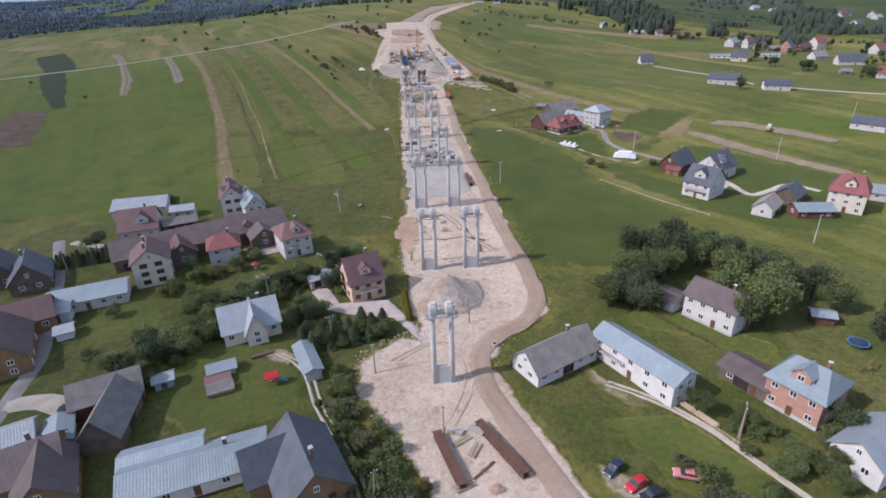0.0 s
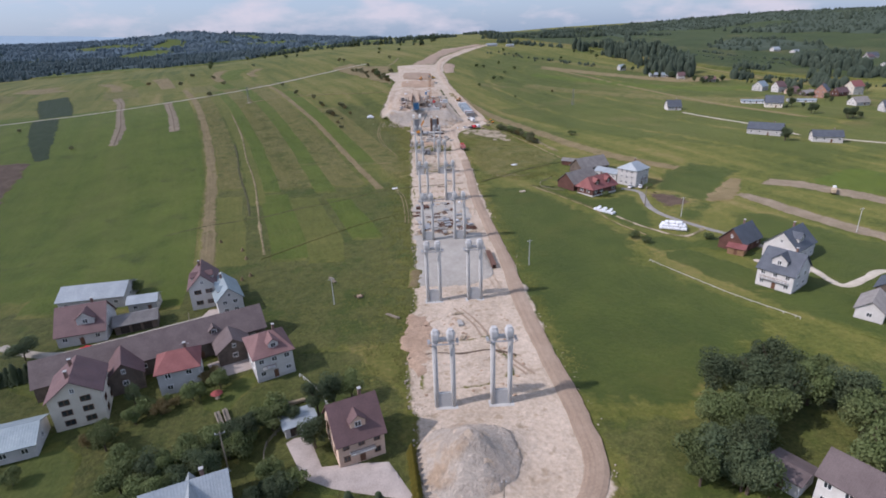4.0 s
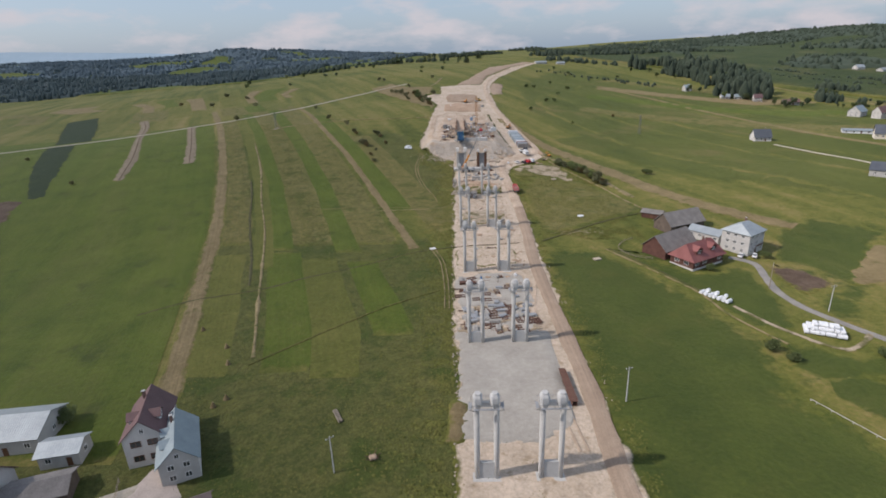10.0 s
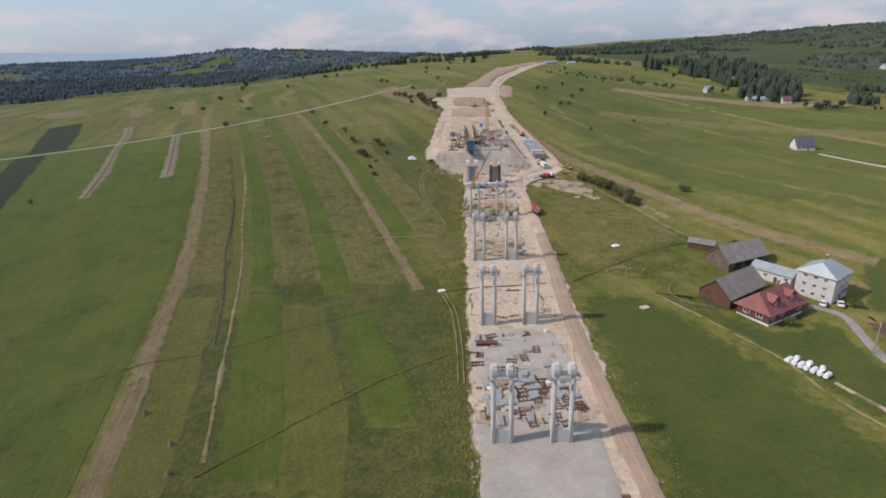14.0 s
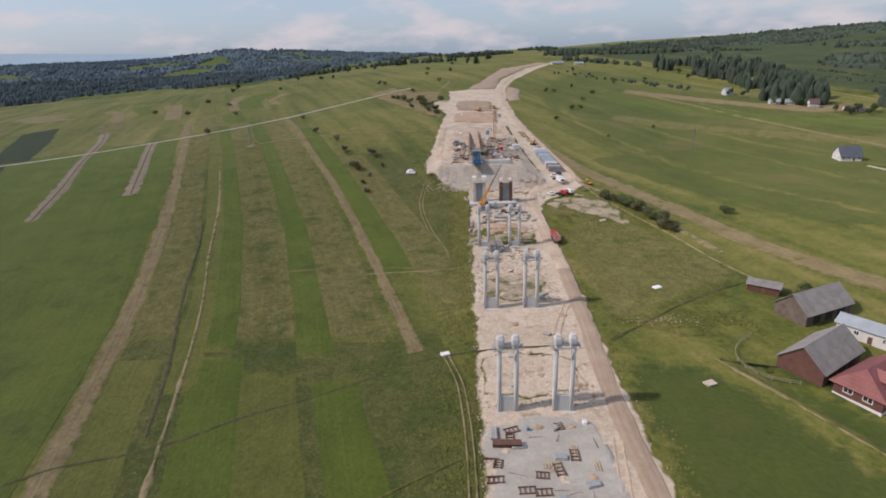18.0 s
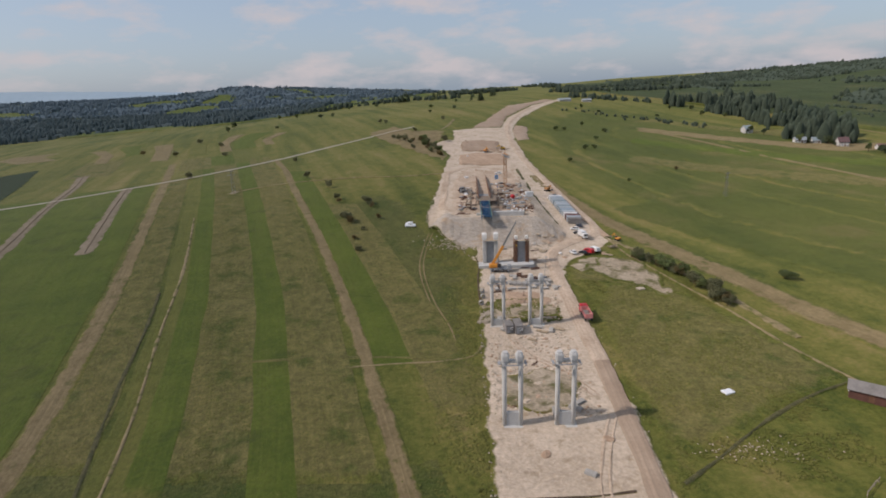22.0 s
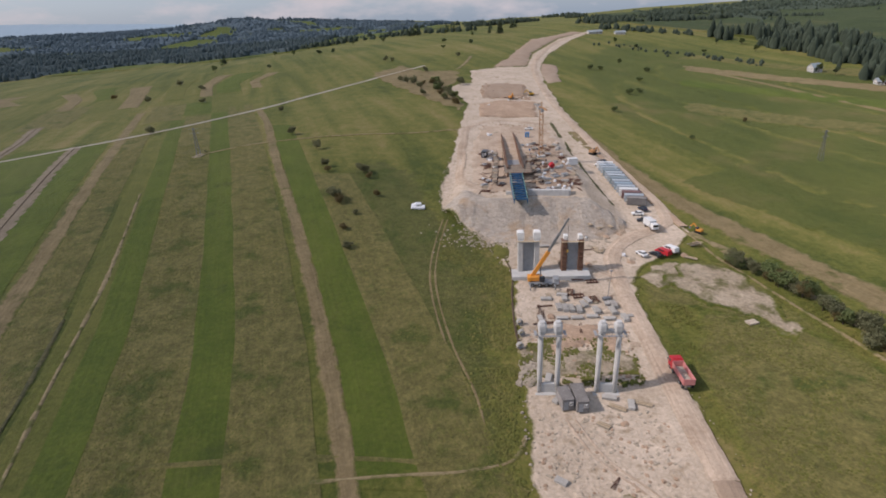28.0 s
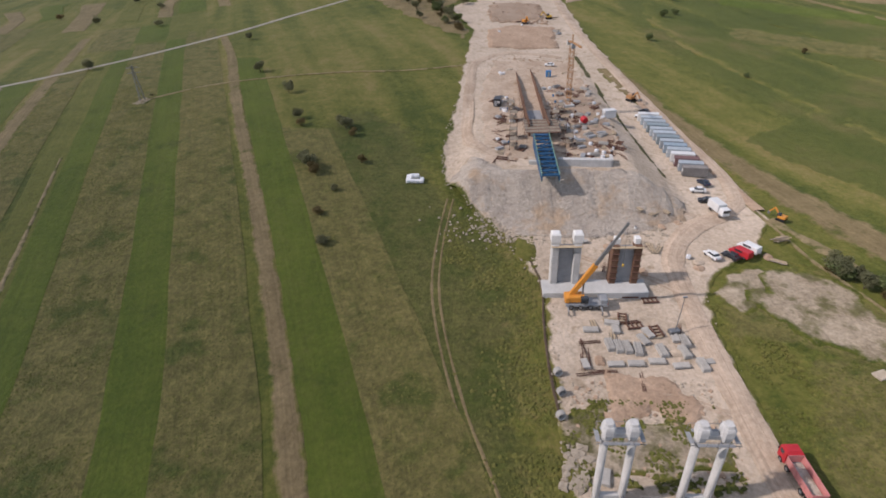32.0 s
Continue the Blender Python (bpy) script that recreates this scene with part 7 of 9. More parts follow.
def dump_truck(x, y, yaw):
    t = thing("dump_truck", x, y, mound(x, y) + 0.72, yaw, "red four-axle dump truck with an open grey-lined tipping body", "truck")
    part("chassis", bevelled(box(B(), 0, -0.2, 0.85, 1.0, 8.6, 0.35), 0.03), "steel", t)
    cab = profile_body("cab", [(2.35, 0.6), (4.35, 0.6), (4.4, 1.7), (4.15, 2.95), (2.4, 3.0)], 1.22, "red", t, label="red truck cab")
    part("windscreen", box(B(), 0, 4.3, 2.2, 2.1, 0.06, 0.85, Matrix.Rotation(radians(12), 3, "X")), "glass", cab)
    part("roof_panel", bevelled(box(B(), 0, 3.2, 3.05, 1.9, 1.2, 0.14), 0.05), "red", cab)
    for sx in (-1, 1):
        part("side_window", box(B(), sx * 1.23, 3.5, 2.2, 0.03, 0.9, 0.7), "glass", cab)
        part("mirror", bevelled(box(B(), sx * 1.42, 4.2, 2.2, 0.18, 0.1, 0.5), 0.02), "black", cab)
        part("headlight", bevelled(box(B(), sx * 0.85, 4.42, 0.95, 0.4, 0.1, 0.22), 0.03), "white", cab)
    # tipping body: floor, flared sides, front board with canopy, tailgate
    tub = part("tipping_body", box(B(), 0, -1.15, 1.25, 2.3, 6.6, 0.14), "grey_panel", t, "grey steel floor of the tipping body")
    for sx in (-1, 1):
        bm = solid(B(), [[(sx * 1.1, yy, 1.2), (sx * 1.2, yy, 1.2), (sx * 1.27, yy, 2.65), (sx * 1.17, yy, 2.65)] for yy in (-4.45, 2.1)])
        bmesh.ops.recalc_face_normals(bm, faces=bm.faces[:])
        part("side_board", bm, "pinkred", tub, "faded red side board")
        for k in range(6):
            part("side_rib", box(B(), sx * 1.27, -4.1 + k * 1.2, 1.9, 0.1, 0.12, 1.4), "pinkred", tub)
    part("front_board", bevelled(box(B(), 0, 2.1, 2.0, 2.4, 0.12, 1.7), 0.02), "pinkred", tub)
    part("canopy", bevelled(box(B(), 0, 2.55, 2.85, 2.4, 0.9, 0.1), 0.02), "red", tub)
    part("tailgate", bevelled(box(B(), 0, -4.5, 1.95, 2.4, 0.12, 1.5), 0.02), "pinkred", tub)
    part("load", bevelled(box(B(), 0, -1.2, 1.45, 2.1, 5.9, 0.4), 0.15), "gravel", tub, "grey remains of a gravel load")
    for wy in (3.3, 1.5, -2.4, -3.8):
        for sx in (-1, 1):
            wheel(t, sx * 1.02, wy, 0.52, 0.42)
    return t


dump_truck(30.6, 396.5, 2)
for x, y, yaw, paint, lab in [(31.2, 63.8, 128, "navy", "dark blue hatchback parked on gravel"), (33.8, 60.4, 118, "red", "bright red hatchback parked on gravel"), (35.4, 58.2, 110, "black", "black car parked on gravel"), (42.8, 61.5, 70, "pinkred", "dull red car parked under bushes"),
                              (37.2, 452.6, 20, "white", "white pickup-like car parked on the site"), (41.4, 452.4, 35, "black", "black car parked on the site"), (44.2, 477.5, 75, "black", "black car beside site cabins"), (46.9, 487.5, 20, "navy", "dark car behind site cabins"),
                              (42.6, 538, 35, "black", "black car on the haul road side"), (13.3, 583.5, 80, "white", "white car standing in the yard"), (40.2, 533.5, 60, "white", "white car beside site cabins"), (46.5, 523, 30, "white", "white car behind site cabins"), (48.6, 505, 25, "black", "dark car behind site cabins"), (43.8, 483, 80, "white", "white hatchback beside site cabins"),
                              (112.5, 301.5, -30, "white", "white car before the tall house"), (107.5, 301.8, -40, "white", "silver car on the farm drive"), (-72.3, 88.8, 10, "black", "black car on a gravel yard"), (-91.5, 172.5, 90, "red", "red car in a farm yard")]:
    car(x, y, yaw, paint, lab, z=None if 0 < x < 60 else land(x, y) + 0.35)
van(43.9, 453.4, 32, "red", "red van parked on the site")
van(46.6, 455.4, 32, "white", "white minibus parked on the site")

# white box truck
bt = thing("box_truck", 45.2, 471.5, mound(45, 471) + 0.8, 12, "white box truck with an open-sided load bed", "truck")
part("cargo_box", bevelled(box(B(), 0, 1.0, 1.9, 2.4, 4.6, 2.2), 0.05), "cabin_white", bt)
part("cab", bevelled(box(B(), 0, -2.4, 1.5, 2.2, 1.8, 1.9), 0.15), "white", bt)
part("windscreen", box(B(), 0, -3.32, 1.85, 1.9, 0.05, 0.8), "glass", bt)
for wy in (-2.2, 2.0):
    for sx in (-1, 1):
        wheel(bt, sx * 1.0, wy, 0.45, 0.3)

# mobile crane: carrier, slewing cab and telescopic boom
mc = thing("mobile_crane", 5.0, 434.8, mound(5, 434.8) + 0.5, 0, "yellow mobile crane with a grey carrier and raised telescopic boom", "crane")
part("carrier", bevelled(box(B(), 0, 0, 1.15, 8.6, 2.5, 0.7), 0.08), "grey_panel", mc)
part("driver_cab", bevelled(box(B(), 3.5, 0, 2.0, 1.6, 2.4, 1.1), 0.15), "grey_panel", mc)
part("red_lamp_panel", bevelled(box(B(), 4.35, -0.6, 1.3, 0.12, 0.9, 0.5), 0.03), "red", mc)
for k in range(4):
    for sy in (-1, 1):
        wx = -3.2 + k * 2.0
        tw = part("wheel", rod(B(), (wx, sy * 0.9, 0.6), (wx, sy * 1.28, 0.6), 0.6, 0.6, 14), "tyre", mc)
        part("rim", rod(B(), (wx, sy * 1.27, 0.6), (wx, sy * 1.31, 0.6), 0.34, 0.3, 10), "steel", tw)
part("turntable", rod(B(), (-1.6, 0, 1.45), (-1.6, 0, 1.85), 1.1, 1.1, 16), "steel", mc)
part("superstructure", bevelled(box(B(), -2.2, 0, 2.5, 3.6, 2.3, 1.4), 0.15), "orange", mc, "orange-yellow upper carriage")
part("counterweight", bevelled(box(B(), -4.1, 0, 2.4, 0.9, 2.5, 1.3), 0.12), "orange", mc)
part("operator_cab", bevelled(box(B(), -0.6, -1.3, 2.7, 1.5, 0.9, 1.5), 0.1), "glass", mc)
p0, p1, p2 = Vector((-3.2, 0.3, 2.9)), Vector((1.2, 0.1, 10.5)), Vector((6.2, -0.6, 20.4))
part("boom", bar(B(), p0, p1, 0.85, 0.95), "orange", mc, "orange main boom section")
part("boom_extension", bar(B(), p0.lerp(p1, 0.8), p1.lerp(p2, 0.55), 0.6, 0.66), "steel", mc, "grey telescopic boom section")
part("boom_extension", bar(B(), p1.lerp(p2, 0.45), p2, 0.42, 0.48), "steel", mc, "thin grey boom tip")
part("lift_ram", rod(B(), (-0.9, 0, 2.6), tuple(p0.lerp(p1, 0.55)), 0.2), "steel", mc)
part("cable", rod(B(), tuple(p2), (p2.x + 0.1, p2.y, 11.0), 0.03, 0.03, 5), "black", mc)
part("hook", bevelled(box(B(), p2.x + 0.1, p2.y, 10.8, 0.35, 0.35, 0.6), 0.06), "yellow", mc)
for sx in (-3.9, 3.0):
    for sy in (-1, 1):
        og = part("outrigger", bar(B(), (sx, 0, 0.9), (sx, sy * 2.9, 0.8), 0.25, 0.25), "grey_panel", mc)
        part("outrigger_foot", rod(B(), (sx, sy * 2.9, -0.05), (sx, sy * 2.9, 0.85), 0.22, 0.1, 8), "steel", og)


def excavator(x, y, yaw, paint, label, size=1.0):
    e = thing("excavator", x, y, mound(x, y) + 0.45, yaw, label, "excavator")
    for sx in (-1, 1):
        profile_body("track", [(-1.7, 0.3), (-1.4, 0.0), (1.4, 0.0), (1.7, 0.3), (1.4, 0.75), (-1.4, 0.75)], 0.28, "tyre", e).location.x = sx * 1.05
    part("house", bevelled(box(B(), 0, -0.3, 1.45, 2.3, 2.8, 1.1), 0.12), paint, e)
    part("cab", bevelled(box(B(), -0.65, 0.6, 2.2, 0.9, 1.4, 1.4), 0.1), "glass", e)
    part("boom", bar(B(), (0.3, 0.9, 1.6), (0.3, 3.0, 4.0), 0.4, 0.5), paint, e)
    part("stick", bar(B(), (0.3, 3.0, 4.0), (0.3, 4.6, 2.0), 0.32, 0.4), paint, e)
    e.scale = (size,) * 3
    part("bucket", solid(B(), [[(s, 4.3, 1.9), (s, 5.1, 1.9), (s, 5.0, 1.1), (s, 4.4, 0.9)] for s in (-0.2, 0.8)]), "steel", e)


excavator(40.2, 548.5, 210, "rust_orange", "rust-coloured tracked excavator beside the haul road")
excavator(60.5, 469.5, 40, "orange", "orange-yellow excavator at the edge of the site", 0.7)
excavator(22, 668, 100, "yellow", "small yellow excavator on the far cutting")
excavator(8, 655, 200, "orange", "orange excavator on the far cutting")

# ---------------------------------------------------------------- the launching yard
lz = mound(1, 490)
ns = thing("launching_nose", 1.2, 484, 24.3, 0, "blue steel launching nose with green side girders", "bridge girder")
for sx in (-1, 1):
    bm = solid(B(), [[(sx * 2.25 - 0.15, yy, 0), (sx * 2.25 + 0.15, yy, 0), (sx * 2.25 + 0.15, yy, hh), (sx * 2.25 - 0.15, yy, hh)] for yy, hh in ((-12.5, 1.5), (0, 2.6), (13, 3.7))])
    bmesh.ops.recalc_face_normals(bm, faces=bm.faces[:])
    part("side_girder", bm, "blue_steel", ns, "deep blue plate girder")
    part("top_flange", bar(B(), (sx * 2.25, -12.5, 1.56), (sx * 2.25, 13, 3.76), 0.12, 0.7), "green_steel", ns, "green top flange")
    part("bottom_flange", bar(B(), (sx * 2.25, -12.5, -0.04), (sx * 2.25, 13, -0.04), 0.08, 0.7), "green_steel", ns)
for k in range(11):
    yy = -12.2 + k * 2.45
    hh = 1.4 + (yy + 12.5) * 0.086
    part("cross_beam", box(B(), 0, yy, hh, 4.2, 0.3, 0.3), "blue_steel", ns)
    part("deck_plate", box(B(), 0, yy + 1.2, hh - 0.35, 4.2, 2.0, 0.06), "blue_steel", ns)
    if k < 10:
        part("diagonal", bar(B(), (-2.1 if k % 2 else 2.1, yy, hh + 0.05), (2.1 if k % 2 else -2.1, yy + 2.45, hh + 0.2), 0.16, 0.16), "blue_steel", ns)
dk = thing("deck_formwork", 1.6, 540, 23.6, 0, "long brown timber and steel formwork of a bridge deck", "formwork")
part("deck_slab", bevelled(box(B(), 0, 0, 1.2, 5.2, 72, 0.5), 0.05), "grey_panel", dk, "grey deck slab between form walls")
for sx in (-1, 1):
    for k in range(9):
        yy = -30 + k * 8
        part("form_wall", box(B(), sx * 3.1, yy, 2.4 + (0.3 if k % 2 else 0), 0.35, 7.8, 3.6 if k % 3 else 4.2), "form", dk, "rust-brown form panel")
        part("prop", bar(B(), (sx * 3.3, yy - 2, 3.4), (sx * 4.9, yy - 2, 0.1), 0.14, 0.14), "rust", dk)
        part("prop", bar(B(), (sx * 3.3, yy + 2, 3.4), (sx * 4.9, yy + 2, 0.1), 0.14, 0.14), "rust", dk)
pf = thing("work_platform", 2.4, 507, 24.0, 0, "wide timber work platform on scaffold legs", "platform")
for k in range(14):
    part("plank", box(B(), 0, -6 + k * 0.93, 3.0 + 0.02 * (k % 3), 10.6, 0.85, 0.08), "log" if k % 3 else "form", pf)
for sx in (-5, -1.7, 1.7, 5):
    for yy in (-6, -2, 2, 6):
        part("scaffold_leg", rod(B(), (sx, yy, -1.2), (sx, yy, 4.0), 0.06, 0.06, 6), "steel", pf)
for sx in (-5.2, 5.2):
    part("rail", bar(B(), (sx, -6, 4.0), (sx, 6, 4.0), 0.07, 0.07), "steel", pf)
ab = thing("abutment", 12.0, 484.6, mound(12, 485) + 0.1, -18 + 12, "pale concrete abutment wall on the edge of the yard", "wall")
part("breast_wall", bevelled(box(B(), 0, 0, 0.9, 14.5, 1.6, 2.6), 0.08), "head", ab)
part("wing_wall", bevelled(box(B(), 7.4, 1.6, 0.9, 0.8, 4.0, 2.6), 0.06), "web", ab)
part("wing_wall", bevelled(box(B(), -12.5, 0.4, 0.4, 5.5, 1.2, 1.6), 0.06), "web", ab)

# tower crane of orange lattice
tc = thing("tower_crane", 14.2, 533, mound(14, 533) + 0.3, 8, "orange lattice tower crane on a concrete base", "crane")
part("base_block", bevelled(box(B(), 0, 0, 0.4, 3.6, 3.6, 1.0), 0.06), "web", tc)
for k in range(9):
    z0, z1 = 0.9 + k * 2.2, 0.9 + (k + 1) * 2.2
    ms = part("mast_section", box(B(), 0, 0, z0, 1.5, 1.5, 0.12), "rust_orange", tc)
    for sx in (-0.7, 0.7):
        for sy in (-0.7, 0.7):
            part("mast_leg", bar(B(), (sx, sy, z0), (sx, sy, z1), 0.12, 0.12), "rust_orange", ms)
    for s in (-0.7, 0.7):
        part("lacing", bar(B(), (-0.7, s, z0), (0.7, s, z1), 0.07, 0.07), "rust_orange", ms)
        part("lacing", bar(B(), (s, 0.7, z0), (s, -0.7, z1), 0.07, 0.07), "rust_orange", ms)
part("slewing_cab", bevelled(box(B(), 0, -0.9, 20.6, 1.3, 1.4, 1.6), 0.1), "grey_panel", tc)
part("counter_jib", box(B(), 0, 2.4, 21.4, 1.0, 4.6, 0.25), "rust_orange", tc)
part("counterweight", bevelled(box(B(), 0, 4.2, 20.8, 1.1, 1.0, 1.5), 0.06), "web", tc)
part("jib", bar(B(), (0, -1.0, 21.6), (-1.5, -14, 22.6), 0.5, 0.5), "rust_orange", tc)
part("apex", bar(B(), (0, 0, 21.0), (0, 0, 24.0), 0.3, 0.3), "rust_orange", tc)


def cabin(x, y, yaw, mtl, label, length=6.1):
    z = mound(x, y) + 0.5
    c = thing("site_cabin", x, y, z, yaw, label, "container", "site cabins in a row")
    part("body", bevelled(box(B(), 0, 0, 1.3, length, 2.45, 2.6), 0.06), mtl, c)
    part("roof", bevelled(box(B(), 0, 0, 2.66, length + 0.1, 2.55, 0.1), 0.03), mtl, c)
    part("door", box(B(), -length / 2 - 0.02, 0.4, 1.15, 0.05, 0.9, 2.0), "grey_panel", c)
    w = new("window", SASH[("frame", 0.8, 0.8)][0])
    w.parent, w.matrix_basis = c, pose(-length / 2 - 0.03, -0.6, 1.6, 0, 0, -90)
    g = new("pane", SASH[("frame", 0.8, 0.8)][1])
    g.parent = w
    return c


paints = ["cabin_white", "cabin", "cabin", "roof_blue", "cabin", "cabin", "roof_blue", "cabin", "tarp", "cabin", "cabin_white", "roof_pink", "cabin", "roof_grey"]
for k in range(14):
    yy = 531 - k * 2.95
    cabin(42.0 + 0.10 * (531 - yy), yy, -12, paints[k], "grey-blue steel site cabin with a flat roof" if paints[k] == "cabin" else "weathered steel container used as site cabin", 6.8)
cabin(26.5, 523, 10, "cabin_white", "pale cabin in the yard", 4)
cabin(7.4, 388.6, 95, "roof_grey", "grey steel container at the pier foot")
cabin(4.4, 388.4, 100, "roof_grey", "brownish grey steel container at the pier foot", 4.5)
cabin(-10.4, 536, 80, "black", "black steel box in the yard", 4.5)
tl = thing("portable_toilet", 11.2, 568.5, mound(11, 568) + 0.5, 0, "blue plastic portable toilet", "toilet")
part("body", bevelled(box(B(), 0, 0, 1.15, 2.0, 1.6, 2.3), 0.08), "blue", tl)
part("roof", bevelled(box(B(), 0, 0, 2.36, 2.1, 1.7, 0.15), 0.05), "blue", tl)
part("door", box(B(), 0, -0.82, 1.1, 0.8, 0.04, 1.9), "roof_blue", tl)
rd = thing("mixer_drum", 16.8, 515.2, mound(16.8, 515) + 0.5, 20, "red round mixer drum on a frame", "mixer")
part("drum", rod(rod(B(), (0, -1.0, 1.4), (0, 0.3, 1.6), 1.0, 1.2, 12), (0, 0.3, 1.6), (0, 1.2, 1.8), 1.2, 0.6, 12), "red", rd)
part("stand", bevelled(box(B(), 0, 0, 0.25, 1.6, 2.0, 0.5), 0.05), "steel", rd)

# ---------------------------------------------------------------- stacks and loose goods
r3 = random.Random(9)


def goods(kind, x, y, yaw, s=1.0, group="goods strewn over the site"):
    z = mound(x, y) + 0.3
    if kind == "planks":
        t = thing("timber_stack", x, y, z, yaw, "stack of weathered pale formwork planks", "timber", group)
        for k in range(5):
            part("plank", box(B(), r3.uniform(-0.15, 0.15), -0.55 + 0.28 * k, 0.12 + 0.1 * (k % 2), 3.6 * s, 0.24, 0.18), "planks" if k % 2 else "log", t)
        part("bearer", box(B(), 0.9 * s, 0, -0.02, 0.15, 1.5, 0.14), "log", t)
        part("bearer", box(B(), -0.9 * s, 0, -0.02, 0.15, 1.5, 0.14), "log", t)
    elif kind == "rebar":
        t = thing("rebar_bundle", x, y, z, yaw, "bundle of rusty reinforcing bars", "steel", group)
        for k in range(4):
            part("rod", rod(B(), (-2.6 * s, -0.3 + 0.18 * k + r3.uniform(-0.2, 0.2), 0.1 + 0.07 * (k % 3)), (2.6 * s, -0.3 + 0.18 * k + r3.uniform(-0.2, 0.2), 0.12), 0.06, 0.06, 5), "rust", t)
        part("bearer", box(B(), 0, 0, 0.0, 0.15, 1.2, 0.14), "log", t)
    elif kind == "panels":
        t = thing("panel_stack", x, y, z, yaw, "stack of grey formwork panels", "panel", group)
        for k in range(4):
            part("panel", box(B(), r3.uniform(-0.1, 0.1), r3.uniform(-0.1, 0.1), 0.1 + 0.2 * k, 2.6 * s, 1.3, 0.16), "grey_panel" if k % 2 else "web", t)
    elif kind == "block":
        t = thing("concrete_block", x, y, z, yaw, "pale precast concrete block with ribs", "block", group)
        part("slab", bevelled(box(B(), 0, 0, 0.35, 1.5, 3.2 * s, 0.9), 0.05), "precast", t)
        for k in range(3):
            part("rib", bevelled(box(B(), -0.5 + 0.5 * k, 0, 0.86, 0.18, 3.1 * s, 0.14), 0.02), "precast", t)
    elif kind == "slab":
        t = thing("concrete_slab", x, y, z, yaw, "flat stack of grey road slabs", "slab", group)
        for k in range(3):
            part("slab", bevelled(box(B(), r3.uniform(-0.08, 0.08), 0, 0.12 + 0.2 * k, 1.3, 3.0 * s, 0.18), 0.03), "precast", t)
    elif kind == "steel":
        t = thing("steel_grating", x, y, z, yaw, "rusty steel form frame lying on the ground", "steel", group)
        for sx in (-1, 1):
            part("side_beam", box(B(), 0, sx * 0.8, 0.25, 3.4 * s, 0.2, 0.4), "rust", t)
        for k in range(4):
            part("cross_beam", box(B(), (-1.4 + 0.93 * k) * s, 0, 0.25, 0.16, 1.5, 0.3), "rust" if k % 2 else "form", t)
    elif kind == "drum":
        t = thing("barrel", x, y, z, yaw, "small steel barrel standing on the ground", "barrel", group)
        part("drum", rod(B(), (0, 0, 0), (0, 0, 0.95), 0.32, 0.32, 10), r3.choice(("blue", "rust", "white")), t)
        part("lid", rod(B(), (0, 0, 0.95), (0, 0, 0.99), 0.34, 0.34, 10), "steel", t)
    elif kind == "sack":
        t = thing("bulk_bag", x, y, z, yaw, "white bulk bag of building material", "bag", group)
        part("bag", bevelled(box(B(), 0, 0, 0.5, 1.0, 1.0, 1.0), 0.18), "film", t)
        part("strap", box(B(), 0, 0, 1.02, 0.9, 0.1, 0.06), "log", t)
    else:
        t = thing("spoil_heap", x, y, z - 0.2, yaw, "small heap of dug soil and stones", "heap", group)
        bm = B()
        bmesh.ops.create_icosphere(bm, subdivisions=2, radius=1.0)
        for v in bm.verts:
            f = 1 + 0.35 * noise.noise(v.co * 1.7 + Vector((x, y, 0)))
            v.co = Vector((v.co.x * 1.5 * s * f, v.co.y * 1.1 * s * f, max(-0.3, v.co.z * 0.65 * s * f)))
        part("soil", bm, "dirt" if r3.random() < 0.5 else "red_soil", t)
    return t


# precast field before the mobile crane
for x, y, yaw in [(8, 424, 5), (9.6, 423.6, 3), (11.2, 423.4, 5), (13.2, 423, -4), (17.6, 422.6, 8), (21.8, 422.4, 10), (22.6, 425.2, 5), (24.2, 419.2, 6)]:
    goods("block", x, y, yaw)
for x, y, yaw in [(8.2, 419.2, 92), (12, 419.4, 90), (16, 420, 90), (20.2, 419, 95), (14.8, 425.6, 20), (16.2, 427.4, 20), (21, 426.4, 0), (5, 428, 90), (10, 428.6, 0)]:
    goods("slab", x, y, yaw)
for x, y, yaw in [(2.1, 420, 88), (3.4, 421, 85), (2.6, 424, 90), (14, 429.4, 10), (18, 428, 100), (15, 438.5, 0), (19, 437, 5), (12, 431.5, 80), (3, 417, 10), (5.6, 417.6, 0)]:
    goods("steel" if x > 10 else "rebar", x, y, yaw)
# stock between the fourth and fifth pier
for x, y, k, yaw in [(4.5, 254, "panels", 10), (7, 256, "panels", 80), (9.5, 255, "steel", 10), (12, 255.5, "panels", 30), (14.5, 258, "steel", 70), (8, 259.5, "rebar", 5), (11, 260, "steel", 20), (5, 262, "planks", 0), (14, 263, "rebar", 8), (9.5, 264.5, "rebar", 3), (17, 256, "block", 60), (19, 255, "steel", 100), (21, 254, "rebar", 110), (22.3, 252.4, "steel", 105), (20, 259, "rebar", 100), (16, 261, "sack", 10),
                     (12.5, 252.5, "planks", 20), (6, 251.5, "slab", 90), (9, 252, "block", 85), (2, 257, "drum", 0), (1.2, 259, "sack", 0), (17.5, 264, "planks", 30), (4.5, 267.5, "steel", 4), (7.5, 267, "steel", 2), (12, 267.5, "rebar", 0), (1, 252, "block", 5),
                     (4, 279, "slab", 95), (0.5, 281, "planks", 5), (-1, 276, "rebar", 2), (3, 284, "steel", 20), (9, 285, "heap", 0), (11.5, 285, "block", 40), (16, 285, "heap", 40), (19, 286, "sack", 0), (15, 276.5, "steel", 88), (15.5, 278, "planks", 88), (19, 274, "planks", 90), (6.5, 284, "drum", 0), (1.5, 278, "heap", 0), (20, 281, "rebar", 95)]:
    goods(k, x, y, yaw)
